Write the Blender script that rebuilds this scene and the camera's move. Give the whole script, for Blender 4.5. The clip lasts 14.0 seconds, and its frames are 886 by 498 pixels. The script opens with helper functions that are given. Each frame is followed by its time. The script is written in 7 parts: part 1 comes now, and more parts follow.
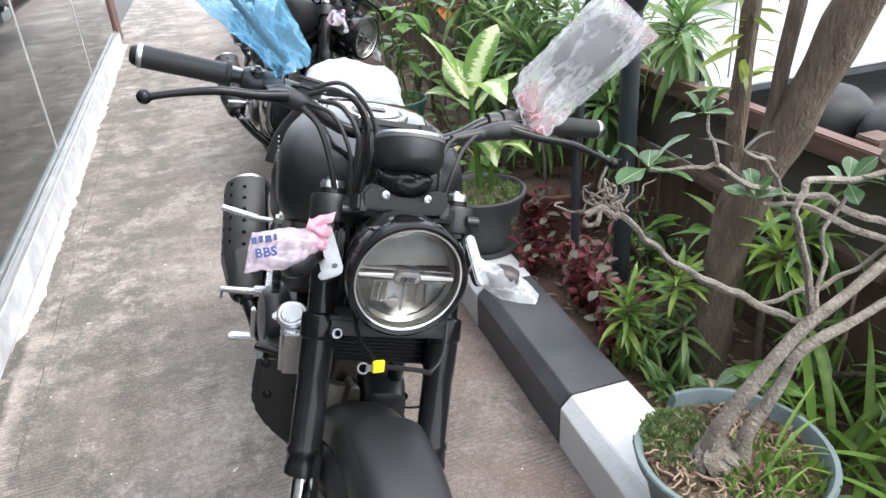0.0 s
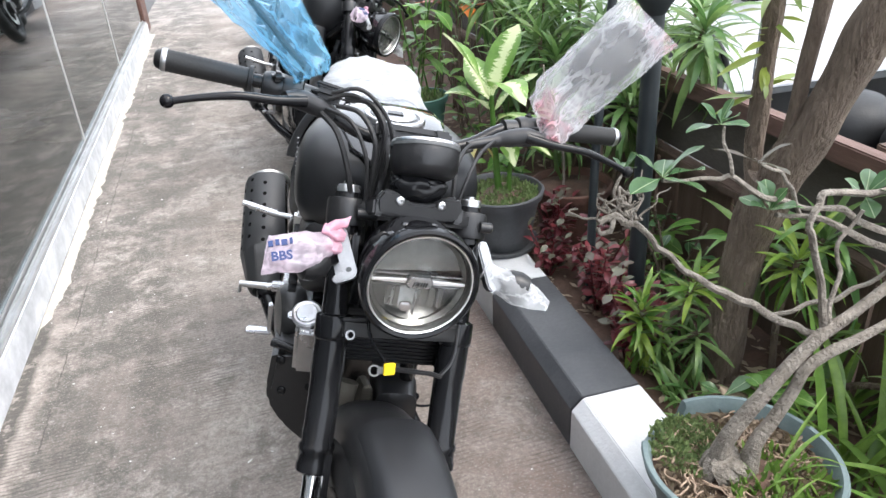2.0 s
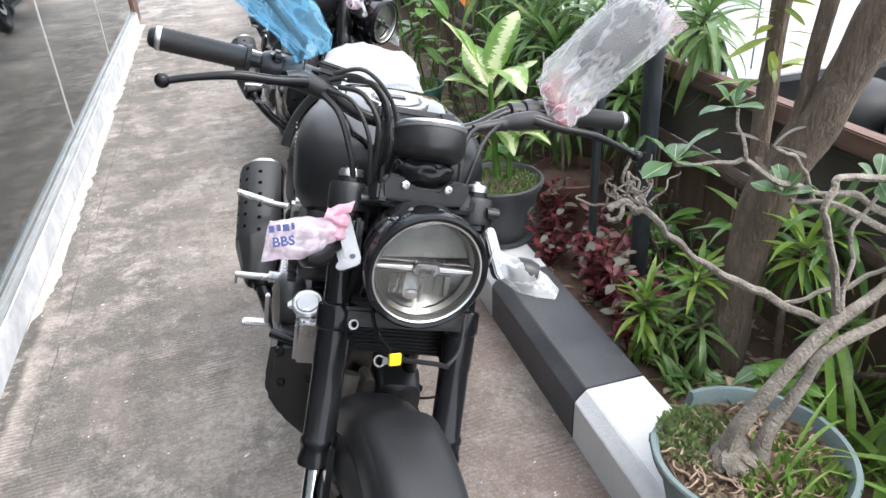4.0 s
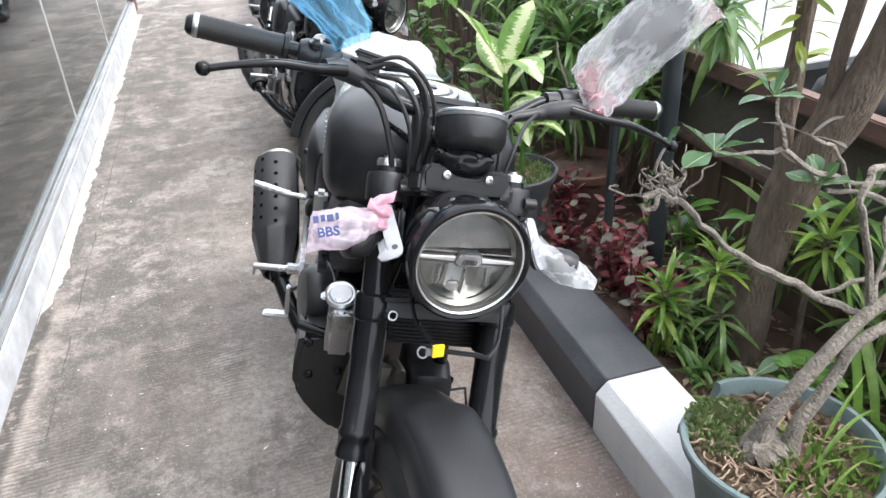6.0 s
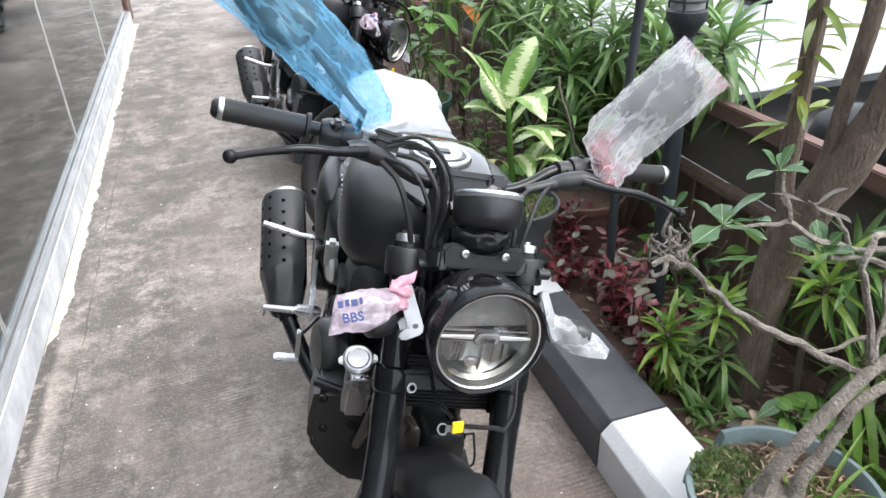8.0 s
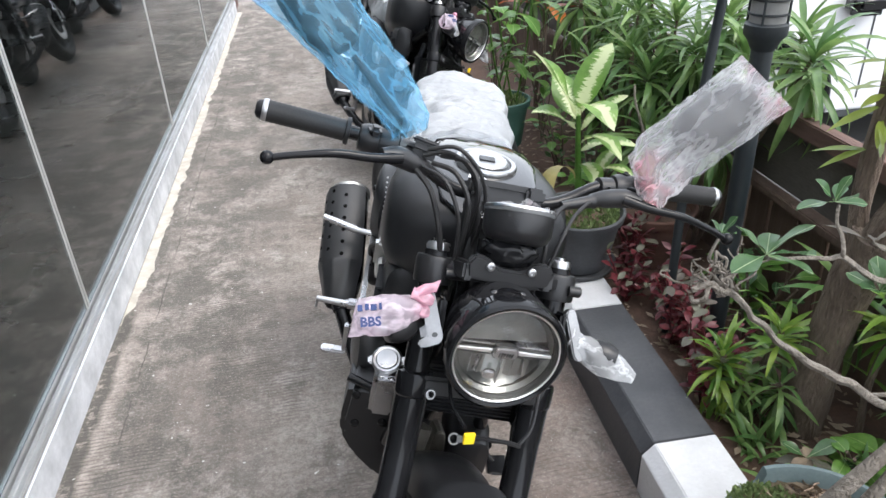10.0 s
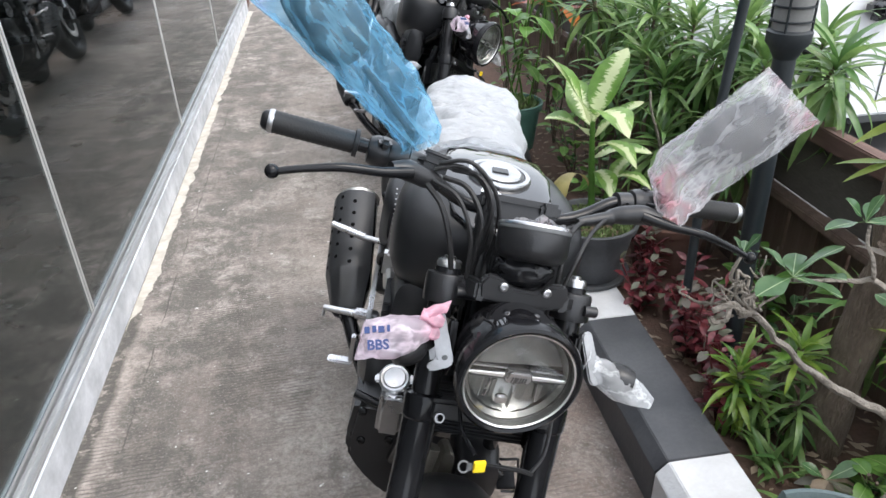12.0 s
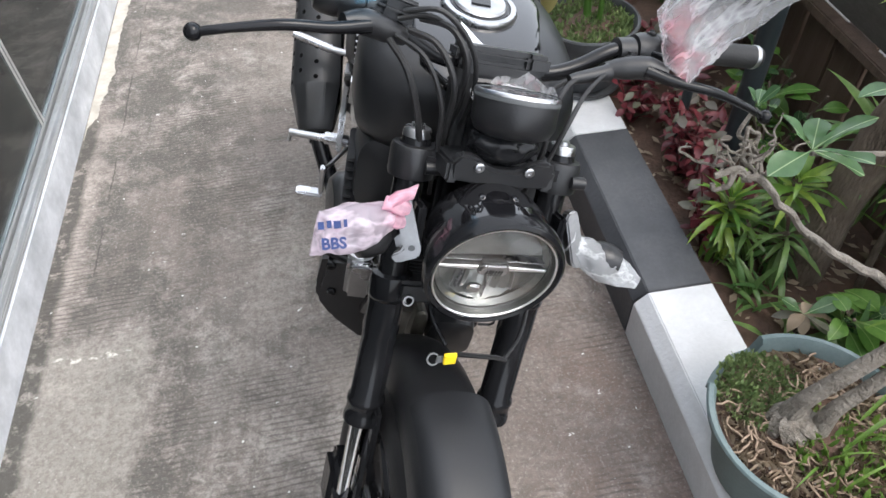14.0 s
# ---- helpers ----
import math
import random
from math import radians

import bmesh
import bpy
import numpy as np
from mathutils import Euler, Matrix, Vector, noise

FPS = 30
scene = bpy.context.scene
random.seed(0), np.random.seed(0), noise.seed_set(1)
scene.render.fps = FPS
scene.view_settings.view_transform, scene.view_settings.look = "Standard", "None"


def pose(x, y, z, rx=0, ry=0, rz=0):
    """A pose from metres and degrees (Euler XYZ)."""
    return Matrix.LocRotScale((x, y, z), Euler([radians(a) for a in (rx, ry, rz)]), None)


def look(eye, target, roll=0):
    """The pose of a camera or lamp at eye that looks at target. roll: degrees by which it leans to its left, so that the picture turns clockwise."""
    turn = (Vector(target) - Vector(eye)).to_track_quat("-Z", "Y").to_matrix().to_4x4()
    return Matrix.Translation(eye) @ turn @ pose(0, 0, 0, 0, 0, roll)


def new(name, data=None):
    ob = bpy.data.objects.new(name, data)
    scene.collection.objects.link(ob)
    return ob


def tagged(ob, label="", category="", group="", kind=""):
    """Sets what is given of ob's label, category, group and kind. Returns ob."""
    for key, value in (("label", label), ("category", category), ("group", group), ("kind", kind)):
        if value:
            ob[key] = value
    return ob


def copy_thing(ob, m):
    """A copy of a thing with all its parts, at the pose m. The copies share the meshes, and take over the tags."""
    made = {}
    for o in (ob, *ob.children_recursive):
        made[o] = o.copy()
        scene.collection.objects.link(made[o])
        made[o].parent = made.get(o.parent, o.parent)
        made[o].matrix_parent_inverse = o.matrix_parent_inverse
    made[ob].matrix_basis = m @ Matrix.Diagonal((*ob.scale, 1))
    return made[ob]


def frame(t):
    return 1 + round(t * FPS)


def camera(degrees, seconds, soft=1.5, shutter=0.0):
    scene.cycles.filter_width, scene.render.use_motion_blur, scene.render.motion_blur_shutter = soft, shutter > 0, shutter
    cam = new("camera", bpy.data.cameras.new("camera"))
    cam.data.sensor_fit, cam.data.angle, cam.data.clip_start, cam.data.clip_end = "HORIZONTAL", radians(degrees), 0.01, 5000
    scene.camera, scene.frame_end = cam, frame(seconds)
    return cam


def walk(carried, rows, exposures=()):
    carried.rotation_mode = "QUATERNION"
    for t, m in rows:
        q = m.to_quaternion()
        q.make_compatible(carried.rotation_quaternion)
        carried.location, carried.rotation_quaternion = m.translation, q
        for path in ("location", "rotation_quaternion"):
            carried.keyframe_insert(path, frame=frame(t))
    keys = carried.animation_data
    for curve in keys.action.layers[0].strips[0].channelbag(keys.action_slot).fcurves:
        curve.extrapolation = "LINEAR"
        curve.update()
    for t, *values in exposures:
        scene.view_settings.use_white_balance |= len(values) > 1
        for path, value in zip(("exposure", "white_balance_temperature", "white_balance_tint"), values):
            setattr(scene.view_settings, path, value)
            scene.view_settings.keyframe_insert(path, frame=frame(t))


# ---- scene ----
cam = camera(63.8, 14.0)
PATH = [
    (0, (-0.195, -0.961, 1.348), (0.298, 0.749, 0.435), -4.1),
    (0.5, (-0.191, -0.962, 1.344), (0.228, 0.768, 0.432), -3.7),
    (1, (-0.184, -0.959, 1.349), (0.242, 0.766, 0.432), -3.7),
    (1.5, (-0.183, -0.947, 1.361), (0.246, 0.775, 0.439), -3.6),
    (2, (-0.185, -0.97, 1.373), (0.251, 0.747, 0.445), -3.6),
    (2.5, (-0.191, -0.98, 1.367), (0.249, 0.733, 0.433), -3.5),
    (3, (-0.186, -0.962, 1.354), (0.259, 0.748, 0.417), -3.5),
    (5.5, (-0.245, -0.925, 1.345), (0.219, 0.767, 0.383), -3.2),
    (6, (-0.264, -0.909, 1.344), (0.203, 0.779, 0.378), -3.2),
    (6.5, (-0.29, -0.868, 1.338), (0.179, 0.818, 0.369), -3.2),
    (7, (-0.294, -0.843, 1.365), (0.179, 0.839, 0.392), -3.0),
    (7.5, (-0.289, -0.85, 1.414), (0.191, 0.831, 0.443), -2.9),
    (8, (-0.286, -0.871, 1.462), (0.199, 0.809, 0.492), -2.9),
    (8.5, (-0.266, -0.878, 1.481), (0.224, 0.8, 0.51), -2.7),
    (9, (-0.23, -0.887, 1.499), (0.197, 0.808, 0.528), -2.8),
    (9.2, (-0.221, -0.887, 1.495), (0.114, 0.83, 0.524), -2.9),
    (11.5, (-0.192, -0.872, 1.476), (0.029, 0.861, 0.503), -2.5),
    (12, (-0.195, -0.835, 1.485), (0.033, 0.897, 0.511), -2.4),
    (12.5, (-0.195, -0.781, 1.497), (0.032, 0.923, 0.475), -2.4),
    (13, (-0.172, -0.716, 1.512), (0.044, 0.884, 0.333), -2.4),
    (13.5, (-0.148, -0.669, 1.523), (0.053, 0.798, 0.178), -2.3),
    (14, (-0.138, -0.644, 1.524), (0.045, 0.686, 0.042), -2.3),
]
walk(cam, [(t, look(eye, target, roll)) for t, eye, target, roll in PATH], [(0.0, 1.92), (6.5, 1.91), (8.0, 1.82), (9.0, 1.69), (11.5, 1.54), (12.5, 1.54), (14.0, 1.57)])

# ---- light ----
world = bpy.data.worlds.new("overcast_sky")
scene.world = world
world.use_nodes = True
wn = world.node_tree.nodes
wl = world.node_tree.links
sky = wn.new("ShaderNodeTexSky")
sky.sky_type = 'NISHITA'
sky.sun_disc = False
sky.sun_elevation = radians(62)
sky.sun_rotation = radians(119)
sky.air_density, sky.dust_density, sky.ozone_density = 1.0, 4.0, 1.0
haze = wn.new("ShaderNodeMix")
haze.data_type = 'RGBA'
haze.inputs[0].default_value = 0.65
haze.inputs[7].default_value = (8.2, 8.6, 9.2, 1)
wl.new(sky.outputs[0], haze.inputs[6])
wl.new(haze.outputs[2], wn["Background"].inputs[0])
wn["Background"].inputs[1].default_value = 0.135
sun = new("sun", bpy.data.lights.new("sun", 'SUN'))
sun.data.energy, sun.data.angle, sun.data.color = 0.7, radians(30), (1.0, 0.97, 0.93)
sun.matrix_world = look((3.6, -2.0, 5.6), (0, 0.4, 0))

# ---- materials ----


def nodes_of(name):
    m = bpy.data.materials.new(name)
    m.use_nodes = True
    return m, m.node_tree.nodes, m.node_tree.links, m.node_tree.nodes["Principled BSDF"]


def noise_fac(n, l, scale, detail=6.0, rough=0.6, stretch=None, lo=0.35, hi=0.65):
    """A noise from 0 to 1 in object space, between two thresholds."""
    co = n.new("ShaderNodeTexCoord")
    tex = n.new("ShaderNodeTexNoise")
    tex.inputs["Scale"].default_value = scale
    tex.inputs["Detail"].default_value = detail
    tex.inputs["Roughness"].default_value = rough
    src = co.outputs["Object"]
    if stretch:
        mp = n.new("ShaderNodeMapping")
        mp.inputs["Scale"].default_value = stretch
        l.new(src, mp.inputs[0])
        src = mp.outputs[0]
    l.new(src, tex.inputs["Vector"])
    r = n.new("ShaderNodeMapRange")
    r.inputs[1].default_value, r.inputs[2].default_value = lo, hi
    l.new(tex.outputs[0], r.inputs[0])
    return r.outputs[0]


def mixed(n, l, fac, a, b):
    m = n.new("ShaderNodeMix")
    m.data_type = 'RGBA'
    if isinstance(fac, float):
        m.inputs[0].default_value = fac
    else:
        l.new(fac, m.inputs[0])
    for i, c in ((6, a), (7, b)):
        if isinstance(c, tuple):
            m.inputs[i].default_value = (*c, 1)
        else:
            l.new(c, m.inputs[i])
    return m.outputs[2]


def bumped(n, l, p, height, strength, distance=0.002):
    b = n.new("ShaderNodeBump")
    b.inputs["Strength"].default_value, b.inputs["Distance"].default_value = strength, distance
    l.new(height, b.inputs["Height"])
    l.new(b.outputs[0], p.inputs["Normal"])


def surf(name, c1, c2, big=6.0, fine=120.0, rough=(0.5, 0.7), metal=0.0, bump=0.15, amount=0.5, coat=0.0, stretch=None, gloss=0.5, deep=0.002):
    """A surface of two colours mixed by a coarse and a fine noise, with relief and uneven gloss."""
    m, n, l, p = nodes_of(name)
    coarse = noise_fac(n, l, big, stretch=stretch)
    grain = noise_fac(n, l, fine, 3.0, lo=0.25, hi=0.75, stretch=stretch)
    mid = mixed(n, l, coarse, c1, c2)
    k = n.new("ShaderNodeMath")
    k.operation = 'MULTIPLY'
    k.inputs[1].default_value = amount
    l.new(grain, k.inputs[0])
    l.new(mixed(n, l, k.outputs[0], mid, tuple(x * 0.6 for x in c1)), p.inputs["Base Color"])
    r = n.new("ShaderNodeMapRange")
    r.inputs[3].default_value, r.inputs[4].default_value = rough
    l.new(coarse, r.inputs[0])
    l.new(r.outputs[0], p.inputs["Roughness"])
    p.inputs["Metallic"].default_value = metal
    p.inputs["Specular IOR Level"].default_value = gloss
    p.inputs["Coat Weight"].default_value = coat
    if bump:
        bumped(n, l, p, grain, bump, deep)
    return m


def concrete_floor():
    m, n, l, p = nodes_of("broomed_concrete")

    def times(*fs):
        out = fs[0]
        for f in fs[1:]:
            k = n.new("ShaderNodeMath")
            k.operation = 'MULTIPLY'
            l.new(out, k.inputs[0])
            if isinstance(f, float):
                k.inputs[1].default_value = f
            else:
                l.new(f, k.inputs[1])
            out = k.outputs[0]
        return out

    def ramp(src, lo, hi):
        r = n.new("ShaderNodeMapRange")
        r.inputs[1].default_value, r.inputs[2].default_value = lo, hi
        l.new(src, r.inputs[0])
        return r.outputs[0]
    co = n.new("ShaderNodeTexCoord")
    sep = n.new("ShaderNodeSeparateXYZ")
    l.new(co.outputs["Object"], sep.inputs[0])
    big = noise_fac(n, l, 1.5, 10.0, 0.72, lo=0.43, hi=0.57)
    c = mixed(n, l, big, (0.272, 0.233, 0.207), (0.54, 0.480, 0.436))
    # pale worn patches and darker trodden ones, ragged and of all sizes
    mid = noise_fac(n, l, 6.0, 14.0, 0.82, lo=0.45, hi=0.57)
    c = mixed(n, l, times(mid, 0.68), c, (0.165, 0.142, 0.126))
    pale = noise_fac(n, l, 3.6, 14.0, 0.83, lo=0.51, hi=0.61)
    c = mixed(n, l, times(pale, 0.75), c, (0.52, 0.478, 0.438))
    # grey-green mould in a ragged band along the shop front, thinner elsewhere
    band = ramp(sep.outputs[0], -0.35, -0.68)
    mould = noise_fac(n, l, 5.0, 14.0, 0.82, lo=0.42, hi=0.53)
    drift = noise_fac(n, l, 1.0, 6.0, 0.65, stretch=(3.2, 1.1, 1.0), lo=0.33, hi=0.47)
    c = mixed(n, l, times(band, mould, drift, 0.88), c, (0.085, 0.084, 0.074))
    spot = noise_fac(n, l, 13.0, 10.0, 0.80, lo=0.48, hi=0.57)
    zone = noise_fac(n, l, 1.9, 6.0, 0.65, lo=0.42, hi=0.54)
    c = mixed(n, l, times(spot, zone, 0.66), c, (0.098, 0.090, 0.080))
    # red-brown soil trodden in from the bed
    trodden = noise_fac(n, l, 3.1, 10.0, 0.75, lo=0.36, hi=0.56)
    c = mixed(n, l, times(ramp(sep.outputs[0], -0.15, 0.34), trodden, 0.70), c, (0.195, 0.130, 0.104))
    # smooth cement patches beside the sill, ragged at their edges

    def uneven(src, scale, amount):
        k = n.new("ShaderNodeMath")
        k.operation = 'MULTIPLY_ADD'
        l.new(noise_fac(n, l, scale, 8.0, 0.7, lo=0.25, hi=0.75), k.inputs[0])
        k.inputs[1].default_value = amount
        l.new(src, k.inputs[2])
        return k.outputs[0]
    ragged_x, ragged_y = uneven(sep.outputs[0], 5.0, 0.16), uneven(sep.outputs[1], 5.0, 0.16)
    mend = times(ramp(ragged_x, -0.66, -0.71), ramp(ragged_y, 0.70, 0.62))
    c = mixed(n, l, times(mend, 0.72), c, (0.36, 0.335, 0.298))
    strip = times(ramp(ragged_x, -0.86, -0.93), ramp(ragged_y, 0.66, 0.74), ramp(ragged_y, 1.75, 1.55))
    c = mixed(n, l, times(strip, noise_fac(n, l, 4.0, 8.0, 0.7, lo=0.38, hi=0.50), 0.72), c, (0.50, 0.435, 0.39))
    rough_part = n.new("ShaderNodeMath")
    rough_part.operation = 'SUBTRACT'
    rough_part.inputs[0].default_value = 1.0
    l.new(mend, rough_part.inputs[1])
    # a short row of white splashes
    row = times(ramp(sep.outputs[0], -1.01, -0.99), ramp(sep.outputs[0], -0.79, -0.81), ramp(uneven(sep.outputs[1], 14.0, 0.03), 0.524, 0.530), ramp(uneven(sep.outputs[1], 14.0, 0.03), 0.552, 0.546))
    c = mixed(n, l, times(row, noise_fac(n, l, 38.0, 4.0, 0.7, lo=0.52, hi=0.58)), c, (0.74, 0.71, 0.66))
    # sand grain, pores and pale grit
    fine = noise_fac(n, l, 55.0, 8.0, 0.85, lo=0.44, hi=0.58)
    c = mixed(n, l, times(fine, 0.55), c, (0.135, 0.116, 0.103))
    grit = noise_fac(n, l, 120.0, 5.0, 0.8, lo=0.54, hi=0.66)
    c = mixed(n, l, times(grit, 0.50), c, (0.56, 0.515, 0.475))
    # broom grooves across the walkway, worn away in places
    wave = n.new("ShaderNodeTexWave")
    wave.wave_type, wave.bands_direction = 'BANDS', 'Y'
    wave.inputs["Scale"].default_value = 21.0
    wave.inputs["Distortion"].default_value = 5.0
    wave.inputs["Detail"].default_value = 3.0
    wave.inputs["Detail Scale"].default_value = 0.35
    mp = n.new("ShaderNodeMapping")
    mp.inputs["Rotation"].default_value = (0, 0, radians(-3.0))
    l.new(co.outputs["Object"], mp.inputs[0])
    l.new(mp.outputs[0], wave.inputs["Vector"])
    line = ramp(wave.outputs["Fac"], 0.42, 0.08)
    broken = noise_fac(n, l, 1.0, 4.0, 0.7, stretch=(10.0, 60.0, 5.0), lo=0.36, hi=0.50)
    worn = noise_fac(n, l, 2.4, 8.0, 0.72, lo=0.47, hi=0.60)
    groove = times(line, broken, worn, rough_part.outputs[0])
    c = mixed(n, l, times(groove, 0.60), c, (0.080, 0.070, 0.062))
    # a long shrinkage crack beside the shop front
    shift = n.new("ShaderNodeMath")
    shift.operation = 'MULTIPLY_ADD'
    l.new(sep.outputs[1], shift.inputs[0])
    shift.inputs[1].default_value, shift.inputs[2].default_value = 0.0135, 0.925
    off = n.new("ShaderNodeMath")
    off.operation = 'ADD'
    l.new(sep.outputs[0], off.inputs[0])
    l.new(shift.outputs[0], off.inputs[1])
    wob = n.new("ShaderNodeMath")
    wob.operation = 'MULTIPLY_ADD'
    l.new(noise_fac(n, l, 9.0, 6.0, 0.7, lo=0.3, hi=0.7), wob.inputs[0])
    wob.inputs[1].default_value = 0.012
    l.new(off.outputs[0], wob.inputs[2])
    ab = n.new("ShaderNodeMath")
    ab.operation = 'ABSOLUTE'
    l.new(wob.outputs[0], ab.inputs[0])
    c = mixed(n, l, times(ramp(ab.outputs[0], 0.0032, 0.0012), noise_fac(n, l, 4.0, 4.0, lo=0.40, hi=0.50), ramp(sep.outputs[1], 0.80, 0.84), 0.75), c, (0.07, 0.063, 0.056))
    # black grime in the seam under the sill
    seam = times(ramp(uneven(off.outputs[0], 9.0, 0.035), -0.060, -0.082), ramp(sep.outputs[1], 1.62, 1.50))
    c = mixed(n, l, times(seam, noise_fac(n, l, 16.0, 8.0, 0.75, lo=0.40, hi=0.50), 0.85), c, (0.060, 0.058, 0.050))
    speck = noise_fac(n, l, 34.0, 3.0, 0.6, lo=0.705, hi=0.725)
    c = mixed(n, l, speck, c, (0.76, 0.75, 0.72))
    l.new(c, p.inputs["Base Color"])
    p.inputs["Roughness"].default_value = 0.85
    h = n.new("ShaderNodeMath")
    h.operation = 'SUBTRACT'
    l.new(times(fine, 0.6), h.inputs[0])
    l.new(groove, h.inputs[1])
    bumped(n, l, p, h.outputs[0], 0.6, 0.004)
    return m


def leaf_mat(name, c1, c2, rib=None, ribw=0.003, patch=None, rough=0.4, translucent=0.38):
    """A leaf: each leaf its own shade between c1 and c2, a paler midrib, pale patches along it, light shining through."""
    m, n, l, p = nodes_of(name)
    info = n.new("ShaderNodeObjectInfo")
    geo = n.new("ShaderNodeNewGeometry")
    add = n.new("ShaderNodeMath")
    add.operation = 'ADD'
    l.new(info.outputs["Random"], add.inputs[0])
    l.new(geo.outputs["Random Per Island"], add.inputs[1])
    fr = n.new("ShaderNodeMath")
    fr.operation = 'FRACT'
    l.new(add.outputs[0], fr.inputs[0])
    c = mixed(n, l, fr.outputs[0], c1, c2)
    c = mixed(n, l, noise_fac(n, l, 25.0, lo=0.4, hi=0.8), c, tuple(x * 0.7 for x in c1))
    if rib:
        co = n.new("ShaderNodeTexCoord")
        sep = n.new("ShaderNodeSeparateXYZ")
        l.new(co.outputs["Object"], sep.inputs[0])
        ab = n.new("ShaderNodeMath")
        ab.operation = 'ABSOLUTE'
        l.new(sep.outputs[0], ab.inputs[0])
        r = n.new("ShaderNodeMapRange")
        r.inputs[1].default_value, r.inputs[2].default_value = ribw, ribw * 0.4
        l.new(ab.outputs[0], r.inputs[0])
        c = mixed(n, l, r.outputs[0], c, rib)
        if patch:
            # feathered pale centre: streaks run out from the midrib and thin towards the margin
            streak = n.new("ShaderNodeMath")
            streak.operation = 'MULTIPLY_ADD'
            l.new(noise_fac(n, l, 1.0, 4.0, 0.65, stretch=(30, 150, 1), lo=0.25, hi=0.75), streak.inputs[0])
            streak.inputs[1].default_value = patch[0]
            l.new(ab.outputs[0], streak.inputs[2])
            w = n.new("ShaderNodeMapRange")
            w.inputs[1].default_value, w.inputs[2].default_value = patch[0] * 1.12, patch[0] * 0.9
            l.new(streak.outputs[0], w.inputs[0])
            c = mixed(n, l, w.outputs[0], c, patch[1])
    l.new(c, p.inputs["Base Color"])
    p.inputs["Roughness"].default_value = rough
    tr = n.new("ShaderNodeBsdfTranslucent")
    l.new(c, tr.inputs[0])
    mx = n.new("ShaderNodeMixShader")
    mx.inputs[0].default_value = translucent
    l.new(p.outputs[0], mx.inputs[1])
    l.new(tr.outputs[0], mx.inputs[2])
    l.new(mx.outputs[0], n["Material Output"].inputs[0])
    return m


def film_mat(name, tint, body=(0.25, 0.6), rough=0.22, stretch=(30, 30, 5), second=None, cloud=(0.5, 0.7), ends=None, fold=(0.05, 0.0), dye=0.32, relief=(0.5, 0.005)):
    """Thin creased plastic film: creases run along the bag; it is milkier where it is doubled."""
    m, n, l, p = nodes_of(name)
    crease = noise_fac(n, l, 1.0, 4.0, 0.6, stretch=stretch, lo=0.36, hi=0.64)
    ridge = n.new("ShaderNodeMath")
    ridge.operation = 'SUBTRACT'
    l.new(noise_fac(n, l, 1.0, 3.0, 0.55, stretch=stretch, lo=0.0, hi=1.0), ridge.inputs[0])
    ridge.inputs[1].default_value = 0.5
    away = n.new("ShaderNodeMath")
    away.operation = 'ABSOLUTE'
    l.new(ridge.outputs[0], away.inputs[0])
    line = n.new("ShaderNodeMapRange")
    line.inputs[1].default_value, line.inputs[2].default_value = fold
    l.new(away.outputs[0], line.inputs[0])
    sharp = line.outputs[0]
    if ends:
        # printed patches near both ends of the bag
        co = n.new("ShaderNodeTexCoord")
        sep = n.new("ShaderNodeSeparateXYZ")
        l.new(co.outputs["Object"], sep.inputs[0])
        edge = []
        for at, s in zip(ends, (-1, 1)):
            k = n.new("ShaderNodeMapRange")
            k.inputs[1].default_value, k.inputs[2].default_value = at - 0.02 * s, at + 0.02 * s
            l.new(sep.outputs[2], k.inputs[0])
            edge.append(k.outputs[0])
        top = n.new("ShaderNodeMath")
        top.operation = 'MAXIMUM'
        l.new(edge[0], top.inputs[0])
        l.new(edge[1], top.inputs[1])
        some = n.new("ShaderNodeMath")
        some.operation = 'MULTIPLY'
        l.new(top.outputs[0], some.inputs[0])
        l.new(noise_fac(n, l, 28.0, 2.0, lo=0.44, hi=0.56), some.inputs[1])
        l.new(mixed(n, l, some.outputs[0], tint, second), p.inputs["Base Color"])
    elif second:
        l.new(mixed(n, l, noise_fac(n, l, 9.0, 2.0, lo=cloud[0], hi=cloud[1]), tint, second), p.inputs["Base Color"])
    else:
        p.inputs["Base Color"].default_value = (*tint, 1)
    p.inputs["Roughness"].default_value = rough
    p.inputs["Specular IOR Level"].default_value = 0.8
    bumped(n, l, p, crease, *relief)
    trl = n.new("ShaderNodeBsdfTranslucent")
    trl.inputs[0].default_value = (*tint, 1)
    both = n.new("ShaderNodeMixShader")
    both.inputs[0].default_value = 0.5
    l.new(p.outputs[0], both.inputs[1])
    l.new(trl.outputs[0], both.inputs[2])
    clear = n.new("ShaderNodeBsdfTransparent")
    clear.inputs[0].default_value = (*[1 - dye + dye * x for x in tint], 1)
    r = n.new("ShaderNodeMapRange")
    r.inputs[3].default_value, r.inputs[4].default_value = body
    l.new(sharp, r.inputs[0])
    mx = n.new("ShaderNodeMixShader")
    l.new(r.outputs[0], mx.inputs[0])
    l.new(clear.outputs[0], mx.inputs[1])
    l.new(both.outputs[0], mx.inputs[2])
    l.new(mx.outputs[0], n["Material Output"].inputs[0])
    return m


def glass_mat(name, tint, rough=0.0):
    m, n, l, p = nodes_of(name)
    p.inputs["Base Color"].default_value = (*tint, 1)
    p.inputs["Transmission Weight"].default_value = 1.0
    p.inputs["Roughness"].default_value = rough
    p.inputs["IOR"].default_value = 1.5
    return m


